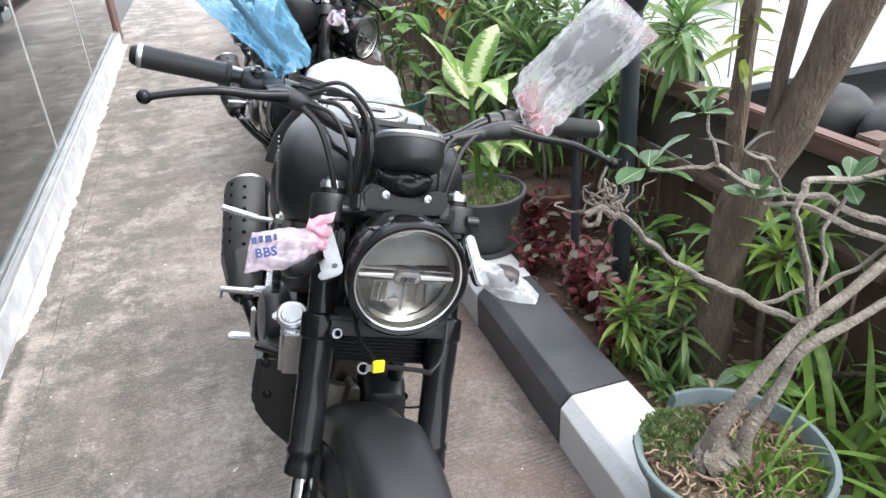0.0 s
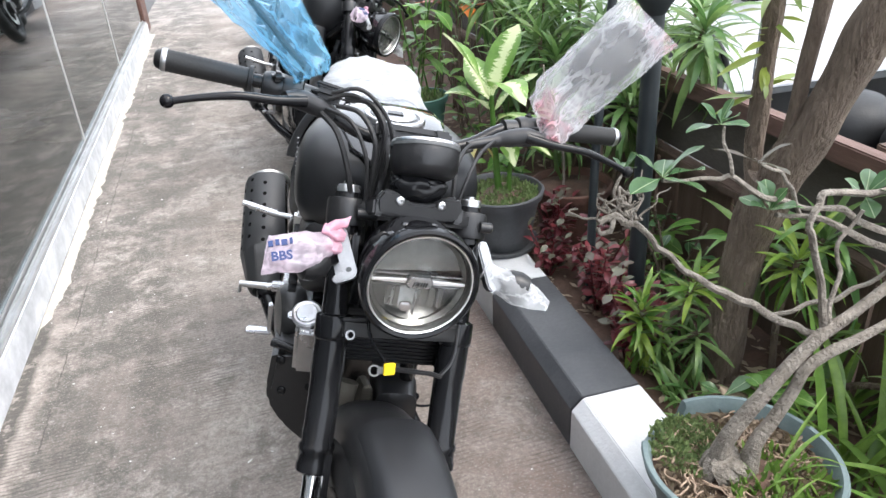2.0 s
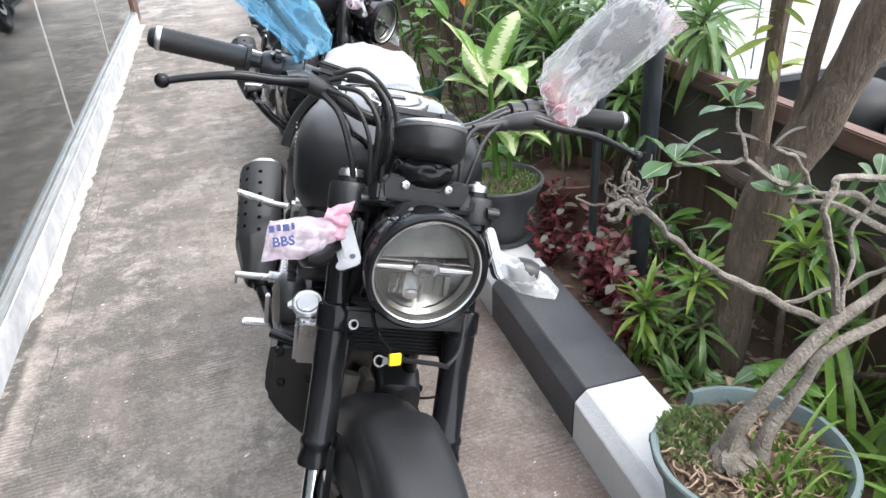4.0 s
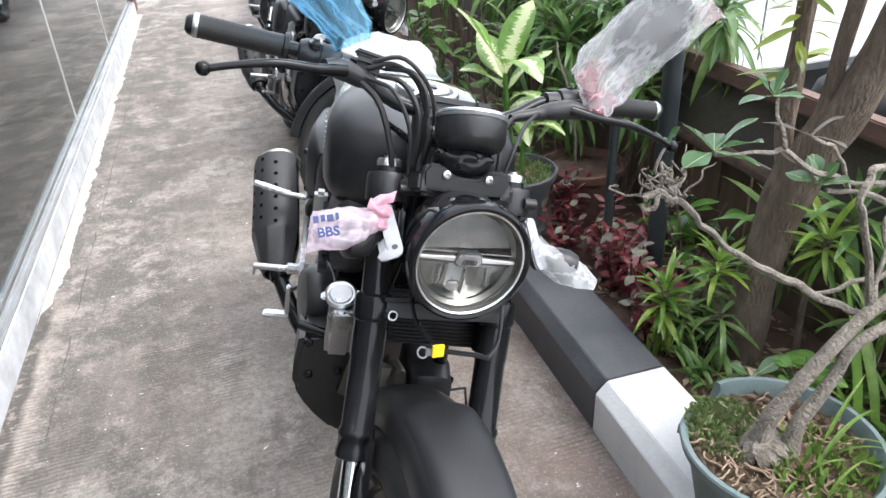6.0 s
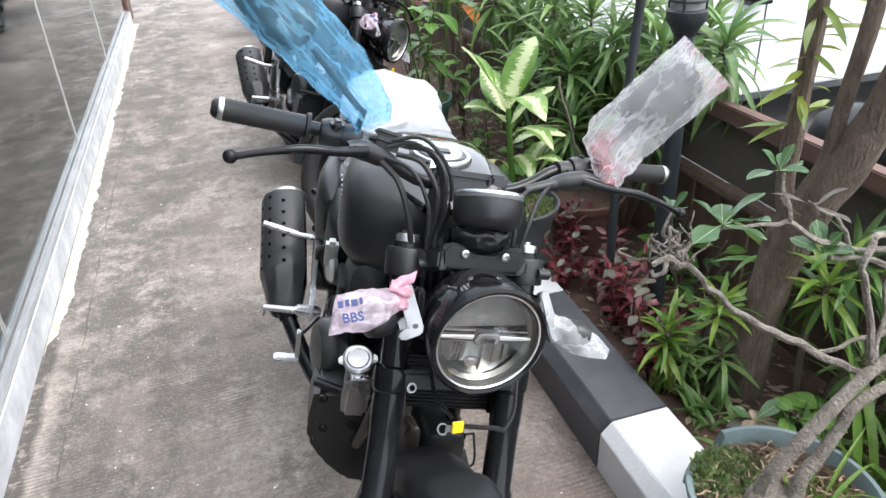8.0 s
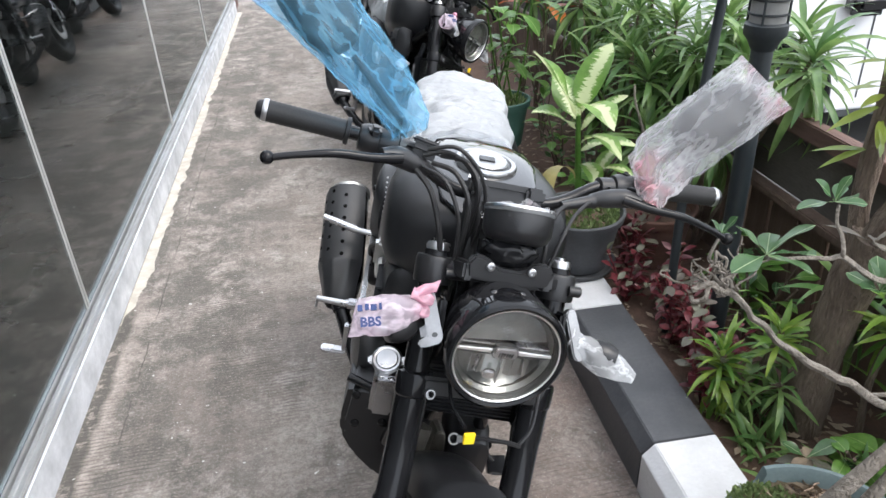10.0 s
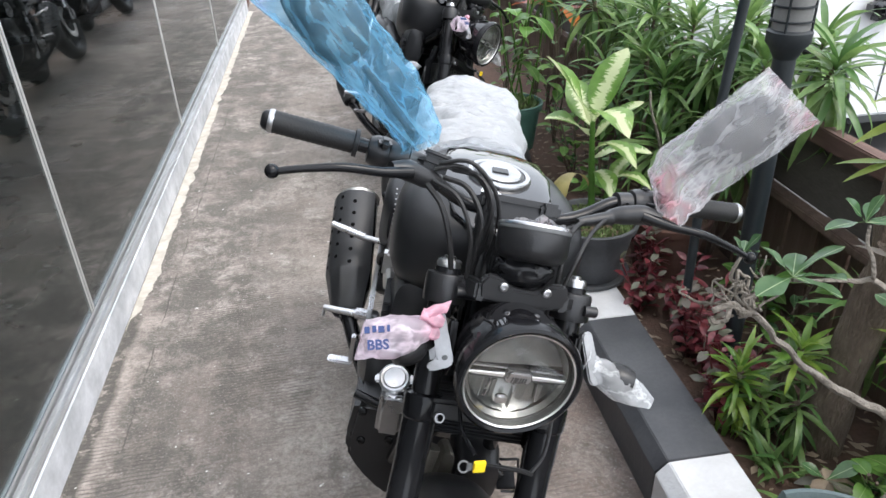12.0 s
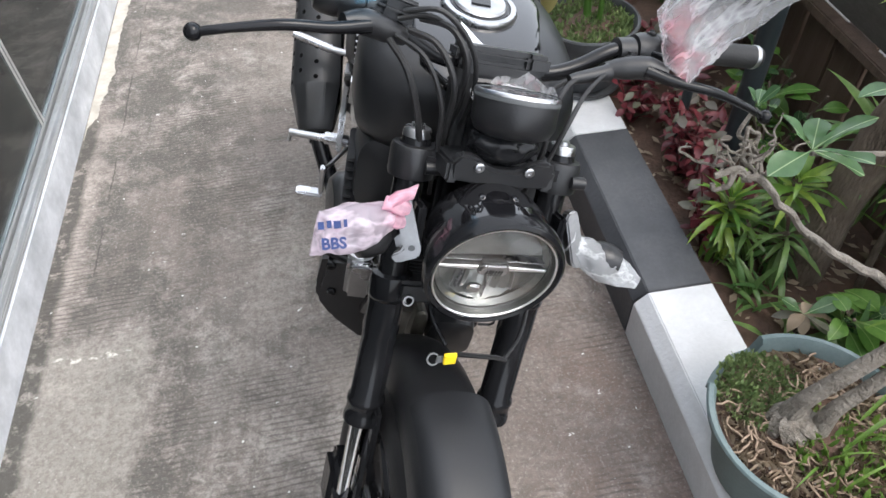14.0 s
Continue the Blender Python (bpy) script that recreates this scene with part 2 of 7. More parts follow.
CONCRETE = concrete_floor()
ASPHALT = surf("asphalt", (0.055, 0.055, 0.057), (0.085, 0.083, 0.08), 2.0, 160.0, (0.8, 0.95))
WHITE_PLASTER = surf("white_painted_plaster", (0.68, 0.70, 0.73), (0.40, 0.42, 0.44), 7.0, 60.0, (0.5, 0.8), bump=0.4, amount=0.42)
CEMENT_SKIRT = surf("cream_cement", (0.54, 0.51, 0.45), (0.38, 0.35, 0.30), 16.0, 90.0, (0.8, 0.95), bump=0.5, amount=0.4)
KERB_BLACK = surf("black_kerb_paint", (0.048, 0.050, 0.056), (0.085, 0.088, 0.096), 7.0, 90.0, (0.36, 0.58), bump=0.25, amount=0.35)
KERB_WHITE = surf("white_kerb_paint", (0.66, 0.67, 0.685), (0.54, 0.55, 0.56), 6.0, 90.0, (0.45, 0.7), bump=0.3, amount=0.25)
SOIL = surf("dark_soil", (0.075, 0.046, 0.034), (0.13, 0.078, 0.056), 9.0, 60.0, (0.9, 1.0), bump=0.9)
ALU = surf("brushed_aluminium", (0.62, 0.62, 0.61), (0.50, 0.50, 0.49), 5.0, 200.0, (0.32, 0.5), metal=1.0, bump=0.05, amount=0.15)
SILVER = surf("cast_silver_metal", (0.52, 0.52, 0.53), (0.42, 0.42, 0.43), 14.0, 250.0, (0.22, 0.36), metal=1.0, bump=0.05, amount=0.1)
CAST_ALU = surf("cast_aluminium", (0.36, 0.36, 0.365), (0.26, 0.26, 0.265), 25.0, 250.0, (0.28, 0.40), metal=1.0, bump=0.08, amount=0.25)
BRIGHT_ALU = surf("bright_cast_aluminium", (0.46, 0.46, 0.465), (0.36, 0.36, 0.365), 25.0, 250.0, (0.24, 0.40), metal=1.0, bump=0.06, amount=0.2)
REFLECTOR = surf("silvered_reflector", (0.31, 0.31, 0.295), (0.23, 0.23, 0.22), 14.0, 200.0, (0.36, 0.46), metal=1.0, bump=0.0, amount=0.1)
# dull grey for the plate that keeps sky glare off the lower lamp
LAMP_GREY = surf("dull_glare_plate", (0.20, 0.20, 0.19), (0.13, 0.13, 0.125), 40.0, 200.0, (0.35, 0.5), bump=0.05, amount=0.4)
CHROME_SOFT = surf("bright_plated_plastic", (0.92, 0.92, 0.92), (0.86, 0.86, 0.86), 8.0, 200.0, (0.30, 0.40), metal=1.0, bump=0.0, amount=0.0)
CHROME = surf("chrome", (0.85, 0.85, 0.86), (0.80, 0.80, 0.82), 8.0, 200.0, (0.05, 0.1), metal=1.0, bump=0.0, amount=0.0)
MATTE_BLACK = surf("matte_black_paint", (0.013, 0.0138, 0.0158), (0.0175, 0.0184, 0.0205), 5.0, 300.0, (0.36, 0.44), bump=0.03, amount=0.15, gloss=0.36)
GLOSS_BLACK = surf("gloss_black_paint", (0.006, 0.006, 0.0072), (0.008, 0.008, 0.0092), 5.0, 200.0, (0.03, 0.07), bump=0.0, amount=0.0, gloss=0.85)
BLACK_PLASTIC = surf("black_plastic", (0.011, 0.0113, 0.0127), (0.016, 0.0164, 0.0178), 12.0, 400.0, (0.30, 0.44), bump=0.10, amount=0.2, gloss=0.45)
SATIN_BLACK = surf("satin_black_metal", (0.008, 0.0083, 0.0095), (0.011, 0.0113, 0.0125), 10.0, 300.0, (0.08, 0.15), bump=0.03, amount=0.1, gloss=0.24)
RUBBER = surf("black_rubber", (0.012, 0.012, 0.0132), (0.019, 0.0187, 0.0187), 10.0, 300.0, (0.45, 0.6), bump=0.2, amount=0.3, gloss=0.4)
# near-black colour that paints the shade inside holes and sockets
HOLE_BLACK = surf("hole_shade_black", (0.003, 0.003, 0.003), (0.005, 0.005, 0.005), 10.0, 200.0, (0.9, 1.0), bump=0.0, gloss=0.1)
YELLOW = surf("yellow_plastic", (0.85, 0.62, 0.02), (0.80, 0.58, 0.02), 30.0, 200.0, (0.4, 0.5), bump=0.03, amount=0.05)
RED = surf("red_plastic", (0.55, 0.05, 0.07), (0.48, 0.04, 0.06), 30.0, 200.0, (0.4, 0.5), bump=0.03, amount=0.05)
GREEN_POT = surf("grey_green_pot_plastic", (0.10, 0.145, 0.148), (0.155, 0.20, 0.203), 9.0, 120.0, (0.45, 0.65), bump=0.15, amount=0.35)
GREEN_POT_FAR = surf("green_pot_plastic", (0.05, 0.13, 0.10), (0.08, 0.18, 0.145), 9.0, 120.0, (0.45, 0.65), bump=0.15, amount=0.35)
GREY_POT = surf("dark_grey_pot_plastic", (0.036, 0.039, 0.044), (0.080, 0.084, 0.09), 8.0, 90.0, (0.5, 0.7), bump=0.2, amount=0.4)
TERRACOTTA = surf("old_terracotta", (0.15, 0.075, 0.055), (0.085, 0.05, 0.042), 12.0, 90.0, (0.8, 0.95), bump=0.4)
WOOD = surf("weathered_brown_timber", (0.135, 0.088, 0.064), (0.08, 0.055, 0.042), 3.0, 40.0, (0.7, 0.9), bump=0.5, stretch=(6, 6, 0.6))
WOOD_RAIL = surf("red_brown_timber", (0.155, 0.085, 0.066), (0.095, 0.056, 0.045), 5.0, 60.0, (0.6, 0.85), bump=0.4, stretch=(6, 0.6, 6))
WOOD_DARK = surf("mouldy_dark_boards", (0.07, 0.06, 0.05), (0.105, 0.096, 0.085), 4.0, 45.0, (0.75, 0.95), bump=0.6, stretch=(4, 1, 4))
BARK = surf("brown_bark", (0.215, 0.165, 0.125), (0.105, 0.078, 0.059), 22.0, 70.0, (0.85, 1.0), bump=1.0, stretch=(2, 2, 0.6), amount=0.7, deep=0.008)
BARK_GREY = surf("grey_smooth_bark", (0.27, 0.240, 0.203), (0.125, 0.106, 0.086), 34.0, 140.0, (0.7, 0.9), bump=1.0, amount=0.75, deep=0.004)
HEADER = surf("heat_stained_metal", (0.17, 0.16, 0.135), (0.11, 0.10, 0.085), 18.0, 160.0, (0.45, 0.6), metal=0.6, bump=0.1)
DRY_ROOT = surf("dry_root_fibre", (0.34, 0.25, 0.18), (0.18, 0.125, 0.09), 30.0, 160.0, (0.8, 0.95), bump=0.4)
CHARCOAL = surf("charcoal_satin_paint", (0.020, 0.0208, 0.0225), (0.027, 0.028, 0.030), 8.0, 300.0, (0.36, 0.46), bump=0.04, amount=0.15)
CAR_WHITE = surf("white_car_paint", (0.80, 0.81, 0.82), (0.78, 0.79, 0.80), 2.0, 200.0, (0.12, 0.2), bump=0.0, amount=0.0, coat=1.0)
DARK_GREY = surf("dark_grey_plastic", (0.05, 0.055, 0.058), (0.09, 0.095, 0.098), 6.0, 120.0, (0.35, 0.55), bump=0.15, amount=0.3)
BIN_GREY = surf("charcoal_bin_plastic", (0.012, 0.013, 0.014), (0.022, 0.023, 0.025), 6.0, 120.0, (0.5, 0.65), bump=0.15, amount=0.3, gloss=0.3)
LAMP_PAINT = surf("dark_green_black_paint", (0.012, 0.018, 0.022), (0.022, 0.028, 0.032), 8.0, 90.0, (0.4, 0.6), bump=0.15)
LAMP_DIFFUSER = surf("frosted_lamp_plastic", (0.26, 0.26, 0.255), (0.19, 0.19, 0.185), 12.0, 120.0, (0.35, 0.5), bump=0.1, amount=0.3)
# room colours are lowered to stand in for the dimness behind the glass
ROOM_FLOOR = surf("dimmed_showroom_tile", (0.034, 0.037, 0.036), (0.052, 0.046, 0.041), 1.2, 50.0, (0.2, 0.4), bump=0.05)
ROOM_WALL = surf("dimmed_showroom_wall", (0.032, 0.035, 0.034), (0.045, 0.042, 0.040), 1.0, 40.0, (0.7, 0.9), bump=0.1)
SILICONE = surf("grey_silicone", (0.46, 0.46, 0.45), (0.36, 0.36, 0.35), 10.0, 90.0, (0.4, 0.6), bump=0.1, amount=0.2)
PANE = glass_mat("shop_glass", (0.46, 0.53, 0.55))
LENS = glass_mat("clear_lens", (0.97, 0.98, 0.98))
FILM_CLEAR = film_mat("clear_plastic_film", (0.94, 0.94, 0.96), (0.26, 0.46), 0.12, (24, 24, 8), (0.82, 0.30, 0.38), ends=(0.066, 0.254), fold=(0.035, 0.0))
FILM_GLASSY = film_mat("glassy_plastic_film", (0.90, 0.92, 0.94), (0.34, 0.62), 0.1, (40, 40, 22), fold=(0.06, 0.0))
FILM_BLUE = film_mat("blue_plastic_film", (0.33, 0.73, 1.0), (0.15, 0.42), 0.12, (24, 24, 5), (0.80, 0.40, 0.62), ends=(-0.5, 0.275), fold=(0.06, 0.0), dye=0.40)
FILM_PINK = film_mat("pink_plastic_film", (0.86, 0.73, 0.81), (0.46, 0.85), 0.16, (30, 30, 12), (0.84, 0.80, 0.88), (0.4, 0.6), fold=(0.08, 0.0))
FILM_KNOT = film_mat("pink_knotted_film", (0.80, 0.50, 0.60), (0.62, 0.95), 0.16, (40, 40, 14), fold=(0.10, 0.0))
FILM_WHITE = film_mat("white_plastic_sheet", (0.70, 0.725, 0.755), (0.90, 1.0), 0.22, (9, 22, 12), relief=(1.0, 0.014))
INK_BLUE = surf("blue_print", (0.003, 0.02, 0.11), (0.004, 0.028, 0.13), 40.0, 200.0, (0.4, 0.5), bump=0.0, amount=0.1)
LEAF_DRAC = leaf_mat("green_strap_leaf", (0.085, 0.20, 0.035), (0.33, 0.45, 0.08), rough=0.28)
LEAF_FAR = leaf_mat("deep_green_strap_leaf", (0.085, 0.185, 0.055), (0.23, 0.34, 0.11), rough=0.30)
LEAF_ADEN = leaf_mat("blue_green_leaf", (0.06, 0.135, 0.055), (0.10, 0.185, 0.075), rib=(0.28, 0.38, 0.20), ribw=0.0014, rough=0.27)
LEAF_DIEF = leaf_mat("variegated_leaf", (0.11, 0.235, 0.045), (0.20, 0.34, 0.07), rib=(0.42, 0.48, 0.22), ribw=0.004, patch=(0.042, (0.56, 0.62, 0.36)), rough=0.4)
LEAF_OLD = leaf_mat("yellowing_leaf", (0.36, 0.34, 0.10), (0.44, 0.36, 0.16), rough=0.5, translucent=0.25)
LEAF_RED = leaf_mat("dark_red_leaf", (0.105, 0.017, 0.028), (0.25, 0.055, 0.062), rough=0.33)
LEAF_GREYGREEN = leaf_mat("dull_purple_green_leaf", (0.12, 0.10, 0.085), (0.17, 0.185, 0.125), rough=0.4)
LEAF_YELLOW = leaf_mat("yellow_green_leaf", (0.28, 0.34, 0.06), (0.16, 0.25, 0.06), rough=0.4)
LEAF_ORANGE = leaf_mat("orange_leaf", (0.62, 0.22, 0.04), (0.50, 0.07, 0.05), rough=0.4)
LEAF_BROAD = leaf_mat("bright_green_broad_leaf", (0.09, 0.22, 0.035), (0.15, 0.29, 0.06), rib=(0.25, 0.38, 0.12), ribw=0.003, rough=0.38)
LEAF_GRASS = leaf_mat("grass_blade", (0.10, 0.20, 0.035), (0.20, 0.32, 0.06), rough=0.45)
LEAF_DRY = leaf_mat("dry_leaf", (0.18, 0.13, 0.085), (0.36, 0.29, 0.21), rough=0.7, translucent=0.1)
MOSS = leaf_mat("moss", (0.11, 0.17, 0.06), (0.24, 0.31, 0.12), rough=0.7, translucent=0.2)

# ---- shapes ----


def smooth_pts(pts, k=6):
    """Catmull-Rom points through the given ones."""
    ps = [Vector(p) for p in pts]
    ps = [2 * ps[0] - ps[1]] + ps + [2 * ps[-1] - ps[-2]]
    out = []
    for i in range(1, len(ps) - 2):
        a, b, c, d = ps[i - 1:i + 3]
        for j in range(k):
            t = j / k
            out.append(0.5 * (2 * b + (c - a) * t + (2 * a - 5 * b + 4 * c - d) * t * t + (3 * b - a - 3 * c + d) * t ** 3))
    out.append(ps[-2])
    return out


def tube(bm, pts, r, n=10, k=5, cap=True, wobble=0.0):
    """A round bar along a curve; r is one radius or one for each given point."""
    if k > 1 and len(pts) > 2:
        rr = list(r) if isinstance(r, (list, tuple)) else [r] * len(pts)
        path = smooth_pts(pts, k)
        rad = [float(np.interp(i / (len(path) - 1) * (len(rr) - 1), range(len(rr)), rr)) for i in range(len(path))]
    else:
        path = [Vector(p) for p in pts]
        rad = list(r) if isinstance(r, (list, tuple)) else [r] * len(path)
    side = None
    rings = []
    for i, p in enumerate(path):
        d = (path[min(i + 1, len(path) - 1)] - path[max(i - 1, 0)]).normalized()
        if side is None:
            side = d.orthogonal().normalized()
        side = (side - d * side.dot(d)).normalized()
        up = d.cross(side)
        ring = []
        for j in range(n):
            a = 2 * math.pi * j / n
            q = rad[i]
            if wobble:
                q *= 1 + wobble * noise.noise(Vector((p.x * 9 + math.cos(a), p.y * 9 + math.sin(a), p.z * 7)))
            ring.append(bm.verts.new(p + q * (math.cos(a) * side + math.sin(a) * up)))
        rings.append(ring)
    skin(bm, rings, cap)
    return bm


def skin(bm, rings, cap=True):
    n = len(rings[0])
    for a, b in zip(rings, rings[1:]):
        for j in range(n):
            bm.faces.new((a[j], a[(j + 1) % n], b[(j + 1) % n], b[j]))
    if cap:
        bm.faces.new(rings[0][::-1])
        bm.faces.new(rings[-1])


def lathe(bm, prof, m=None, n=28, cap=True):
    """Turns a profile of (radius, height) round z, then places it by m."""
    m = m or Matrix()
    rings = [[bm.verts.new(m @ Vector((r * math.cos(2 * math.pi * j / n), r * math.sin(2 * math.pi * j / n), h))) for j in range(n)] for r, h in prof]
    skin(bm, rings, cap)
    return bm


def box(bm, size, m=None, bevel=0.004, seg=2):
    t = bmesh.new()
    bmesh.ops.create_cube(t, size=1.0)
    for v in t.verts:
        v.co = Vector((v.co.x * size[0], v.co.y * size[1], v.co.z * size[2]))
    if bevel:
        bmesh.ops.bevel(t, geom=t.edges[:], offset=min(bevel, 0.45 * min(size)), segments=seg, affect='EDGES')
    take(bm, t, m)
    return bm


def take(bm, t, m=None):
    """Adds the bmesh t to bm and frees it."""
    if m is not None:
        t.transform(m)
    data = bpy.data.meshes.new("tmp")
    t.to_mesh(data)
    t.free()
    bm.from_mesh(data)
    bpy.data.meshes.remove(data)


def prism(bm, outline, depth, m=None, bevel=0.003):
    """An outline in x and z, pushed out by depth along y on both sides of 0."""
    t = bmesh.new()
    a = [t.verts.new((x, -depth / 2, z)) for x, z in outline]
    b = [t.verts.new((x, depth / 2, z)) for x, z in outline]
    n = len(outline)
    for i in range(n):
        t.faces.new((a[i], a[(i + 1) % n], b[(i + 1) % n], b[i]))
    t.faces.new(a[::-1])
    t.faces.new(b)
    bmesh.ops.recalc_face_normals(t, faces=t.faces[:])
    if bevel:
        bmesh.ops.bevel(t, geom=t.edges[:], offset=bevel, segments=2, affect='EDGES')
    take(bm, t, m)
    return bm


def shell(bm, sections, n=28, m=None, cap=True):
    """A body lofted along y from rounded sections: (y, centre x, half width, low z, high z, squareness)."""
    rings = []
    m = m or Matrix()
    for y, cx, hw, lo, hi, e in sections:
        ring = []
        for j in range(n):
            a = 2 * math.pi * j / n
            c, s = math.cos(a), math.sin(a)
            x = cx + hw * math.copysign(abs(c) ** (2 / e), c)
            z = (lo + hi) / 2 + (hi - lo) / 2 * math.copysign(abs(s) ** (2 / e), s)
            ring.append(bm.verts.new(m @ Vector((x, y, z))))
        rings.append(ring)
    skin(bm, rings, cap)
    return bm


def finish(name, bm, material, angle=40.0):
    bmesh.ops.recalc_face_normals(bm, faces=bm.faces[:])
    data = bpy.data.meshes.new(name)
    bm.to_mesh(data)
    bm.free()
    data.polygons.foreach_set("use_smooth", [True] * len(data.polygons))
    data.set_sharp_from_angle(angle=radians(angle))
    data.materials.append(material)
    return data


def part(name, bm, material, parent, label="", angle=40.0):
    ob = new(name, finish(name, bm, material, angle))
    ob.parent = parent
    return tagged(ob, label)


def thing(name, label, category, m=None, group="", bm=None, material=None, kind=""):
    """A top-level thing: an Empty, or one mesh where bm is given."""
    ob = new(name, finish(name, bm, material) if bm else None)
    ob.matrix_basis = m or Matrix()
    return tagged(ob, label, category, group, kind)


def blade_data(name, material, length, width, droop, fold=0.25, taper=0.5, seg=7, tip=0.0, stalk=0.0):
    """One leaf along +y from its base, bending down; taper: where it is widest."""
    v, f = [], []
    for i in range(seg + 1):
        t = i / seg
        if stalk and t < stalk:
            w = 0.05
        else:
            q = (t - stalk) / (1 - stalk)
            w = math.sin(math.pi * min(1, q ** (math.log(0.5) / math.log(taper)))) ** 0.8 if q < 1 else 0.0
            w = max(w, 0.12 if i == 0 else 0.015)
        a = droop * t
        y = length * (t if abs(droop) < 1e-3 else math.sin(a) / droop)
        z = -length * (0 if abs(droop) < 1e-3 else (1 - math.cos(a)) / droop)
        hw = width / 2 * w
        wav = 0.06 * width * math.sin(9 * t)
        v += [(-hw, y, z + fold * hw + wav), (0, y, z), (hw, y, z + fold * hw - wav)]
        if i:
            b = 3 * i
            f += [(b - 3, b - 2, b + 1, b), (b - 2, b - 1, b + 2, b + 1)]
    d = bpy.data.meshes.new(name)
    d.from_pydata(v, [], f)
    d.polygons.foreach_set("use_smooth", [True] * len(d.polygons))
    d.materials.append(material)
    return d


def put_leaf(parent, data, base, yaw, pitch, roll=0.0, s=1.0, name="leaf", label=""):
    """A leaf at base, pointing to yaw (degrees from +x), risen by pitch."""
    ob = new(name, data)
    ob.parent = parent
    ob.matrix_basis = Matrix.Translation(base) @ Euler((0, 0, radians(yaw - 90))).to_matrix().to_4x4() @ Euler((radians(pitch), radians(roll), 0)).to_matrix().to_4x4() @ Matrix.Scale(s, 4)
    return tagged(ob, label)


def rosette(parent, datas, base, n, lo, hi, rng, tilt=(0.0, 0.0), s=(0.8, 1.1), rise=0.0):
    """Leaves spiralling round a tip, the inner ones upright, the outer ones low."""
    for i in range(n):
        t = i / max(1, n - 1)
        yaw = i * 137.5 + rng.uniform(-15, 15)
        pitch = hi + (lo - hi) * t + rng.uniform(-9, 9)
        pitch += tilt[0] * math.cos(radians(yaw)) + tilt[1] * math.sin(radians(yaw))
        put_leaf(parent, rng.choice(datas), Vector(base) - Vector((0, 0, rise * t)), yaw, pitch, rng.uniform(-20, 20), rng.uniform(*s))

# ---- the setting ----


def slab(name, x0, x1, y0, y1, z0, z1, material, bevel=0.0, **tags):
    bm = box(bmesh.new(), (x1 - x0, y1 - y0, z1 - z0), None, bevel)
    bm.transform(Matrix.Translation(((x0 + x1) / 2, (y0 + y1) / 2, (z0 + z1) / 2)))
    return tagged(new(name, finish(name, bm, material)), **tags)


WALL_X, KERB_X, KERB_R = -1.060, 0.464, 0.662
WALL_TURN = pose(0, 0, 0, 0, 0, 0.77)
bm = bmesh.new()
bmesh.ops.create_grid(bm, x_segments=8, y_segments=8, size=150.0)
bm.transform(Matrix.Translation((0, 60, -0.02)))
tagged(new("ground", finish("ground", bm, ASPHALT)), "grey asphalt ground of the car park", "ground", kind="structure")
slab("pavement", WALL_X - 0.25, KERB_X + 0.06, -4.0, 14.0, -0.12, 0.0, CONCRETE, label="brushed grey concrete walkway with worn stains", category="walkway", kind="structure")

# low white sill, cement skirt, window track and the shop window
slab("wall_sill", WALL_X - 0.09, WALL_X, -4.0, 7.70, -0.05, 0.126, WHITE_PLASTER, 0.006, label="low white plastered sill with grey scuffs", category="sill", kind="structure")
bm = bmesh.new()
rng = random.Random(5)
N = 480
for i in range(N):
    y0, y1 = 1.46 + i * 6.24 / N, 1.46 + (i + 1) * 6.24 / N
    w0, w1 = [0.046 * min(1.0, (y - 1.44) / 0.25) + 0.018 * noise.noise(Vector((0, y * 2.2, 3))) + 0.016 * noise.noise(Vector((0, y * 11, 7))) + 0.010 * noise.noise(Vector((0, y * 50, 7))) for y in (y0, y1)]
    w0, w1 = max(0.002, w0), max(0.002, w1)
    q = [bm.verts.new(p) for p in ((WALL_X + 0.005, y0, 0.0045), (WALL_X + 0.006 + w0, y0, 0.0035), (WALL_X + 0.006 + w1, y1, 0.0035), (WALL_X + 0.005, y1, 0.0045))]
    bm.faces.new(q)
bmesh.ops.remove_doubles(bm, verts=bm.verts[:], dist=1e-5)
tagged(new("trim", finish("trim", bm, CEMENT_SKIRT)), "ragged cream cement strip along the sill", "cement strip", kind="structure")
track = thing("window_track", "brushed aluminium track under the shop window", "window frame", kind="structure")
for dx, dz, w, h in ((-0.028, 0.131, 0.048, 0.010), (-0.046, 0.142, 0.014, 0.030), (-0.030, 0.139, 0.010, 0.010), (-0.009, 0.138, 0.006, 0.008)):
    bm = box(bmesh.new(), (w, 11.7, h), Matrix.Translation((WALL_X + dx, 1.85, dz)), 0.002)
    part("rail", bm, ALU, track)
shop = thing("window_1", "large tinted glass shop window in tall panes", "window", kind="structure")
for y in (-2.56, -0.60, 1.36, 3.32, 5.28):
    y1 = y + 1.96 if y < 5 else 7.70
    bm = box(bmesh.new(), (0.010, y1 - y - 0.028, 2.59), Matrix.Translation((WALL_X - 0.046, (y + y1) / 2, 1.455)), 0.001)
    pane = part("pane", bm, PANE, shop)
    pane.visible_shadow = False
    for dy in (-0.010, 0.010):
        bm = box(bmesh.new(), (0.018, 0.007, 2.59), Matrix.Translation((WALL_X - 0.046, y + dy, 1.455)), 0.002)
        part("joint", bm, SILICONE, shop, "pale silicone joint")
    bm = box(bmesh.new(), (0.010, 0.013, 2.59), Matrix.Translation((WALL_X - 0.046, y, 1.455)), 0)
    part("gasket", bm, DARK_GREY, shop, "dark gasket between the panes")
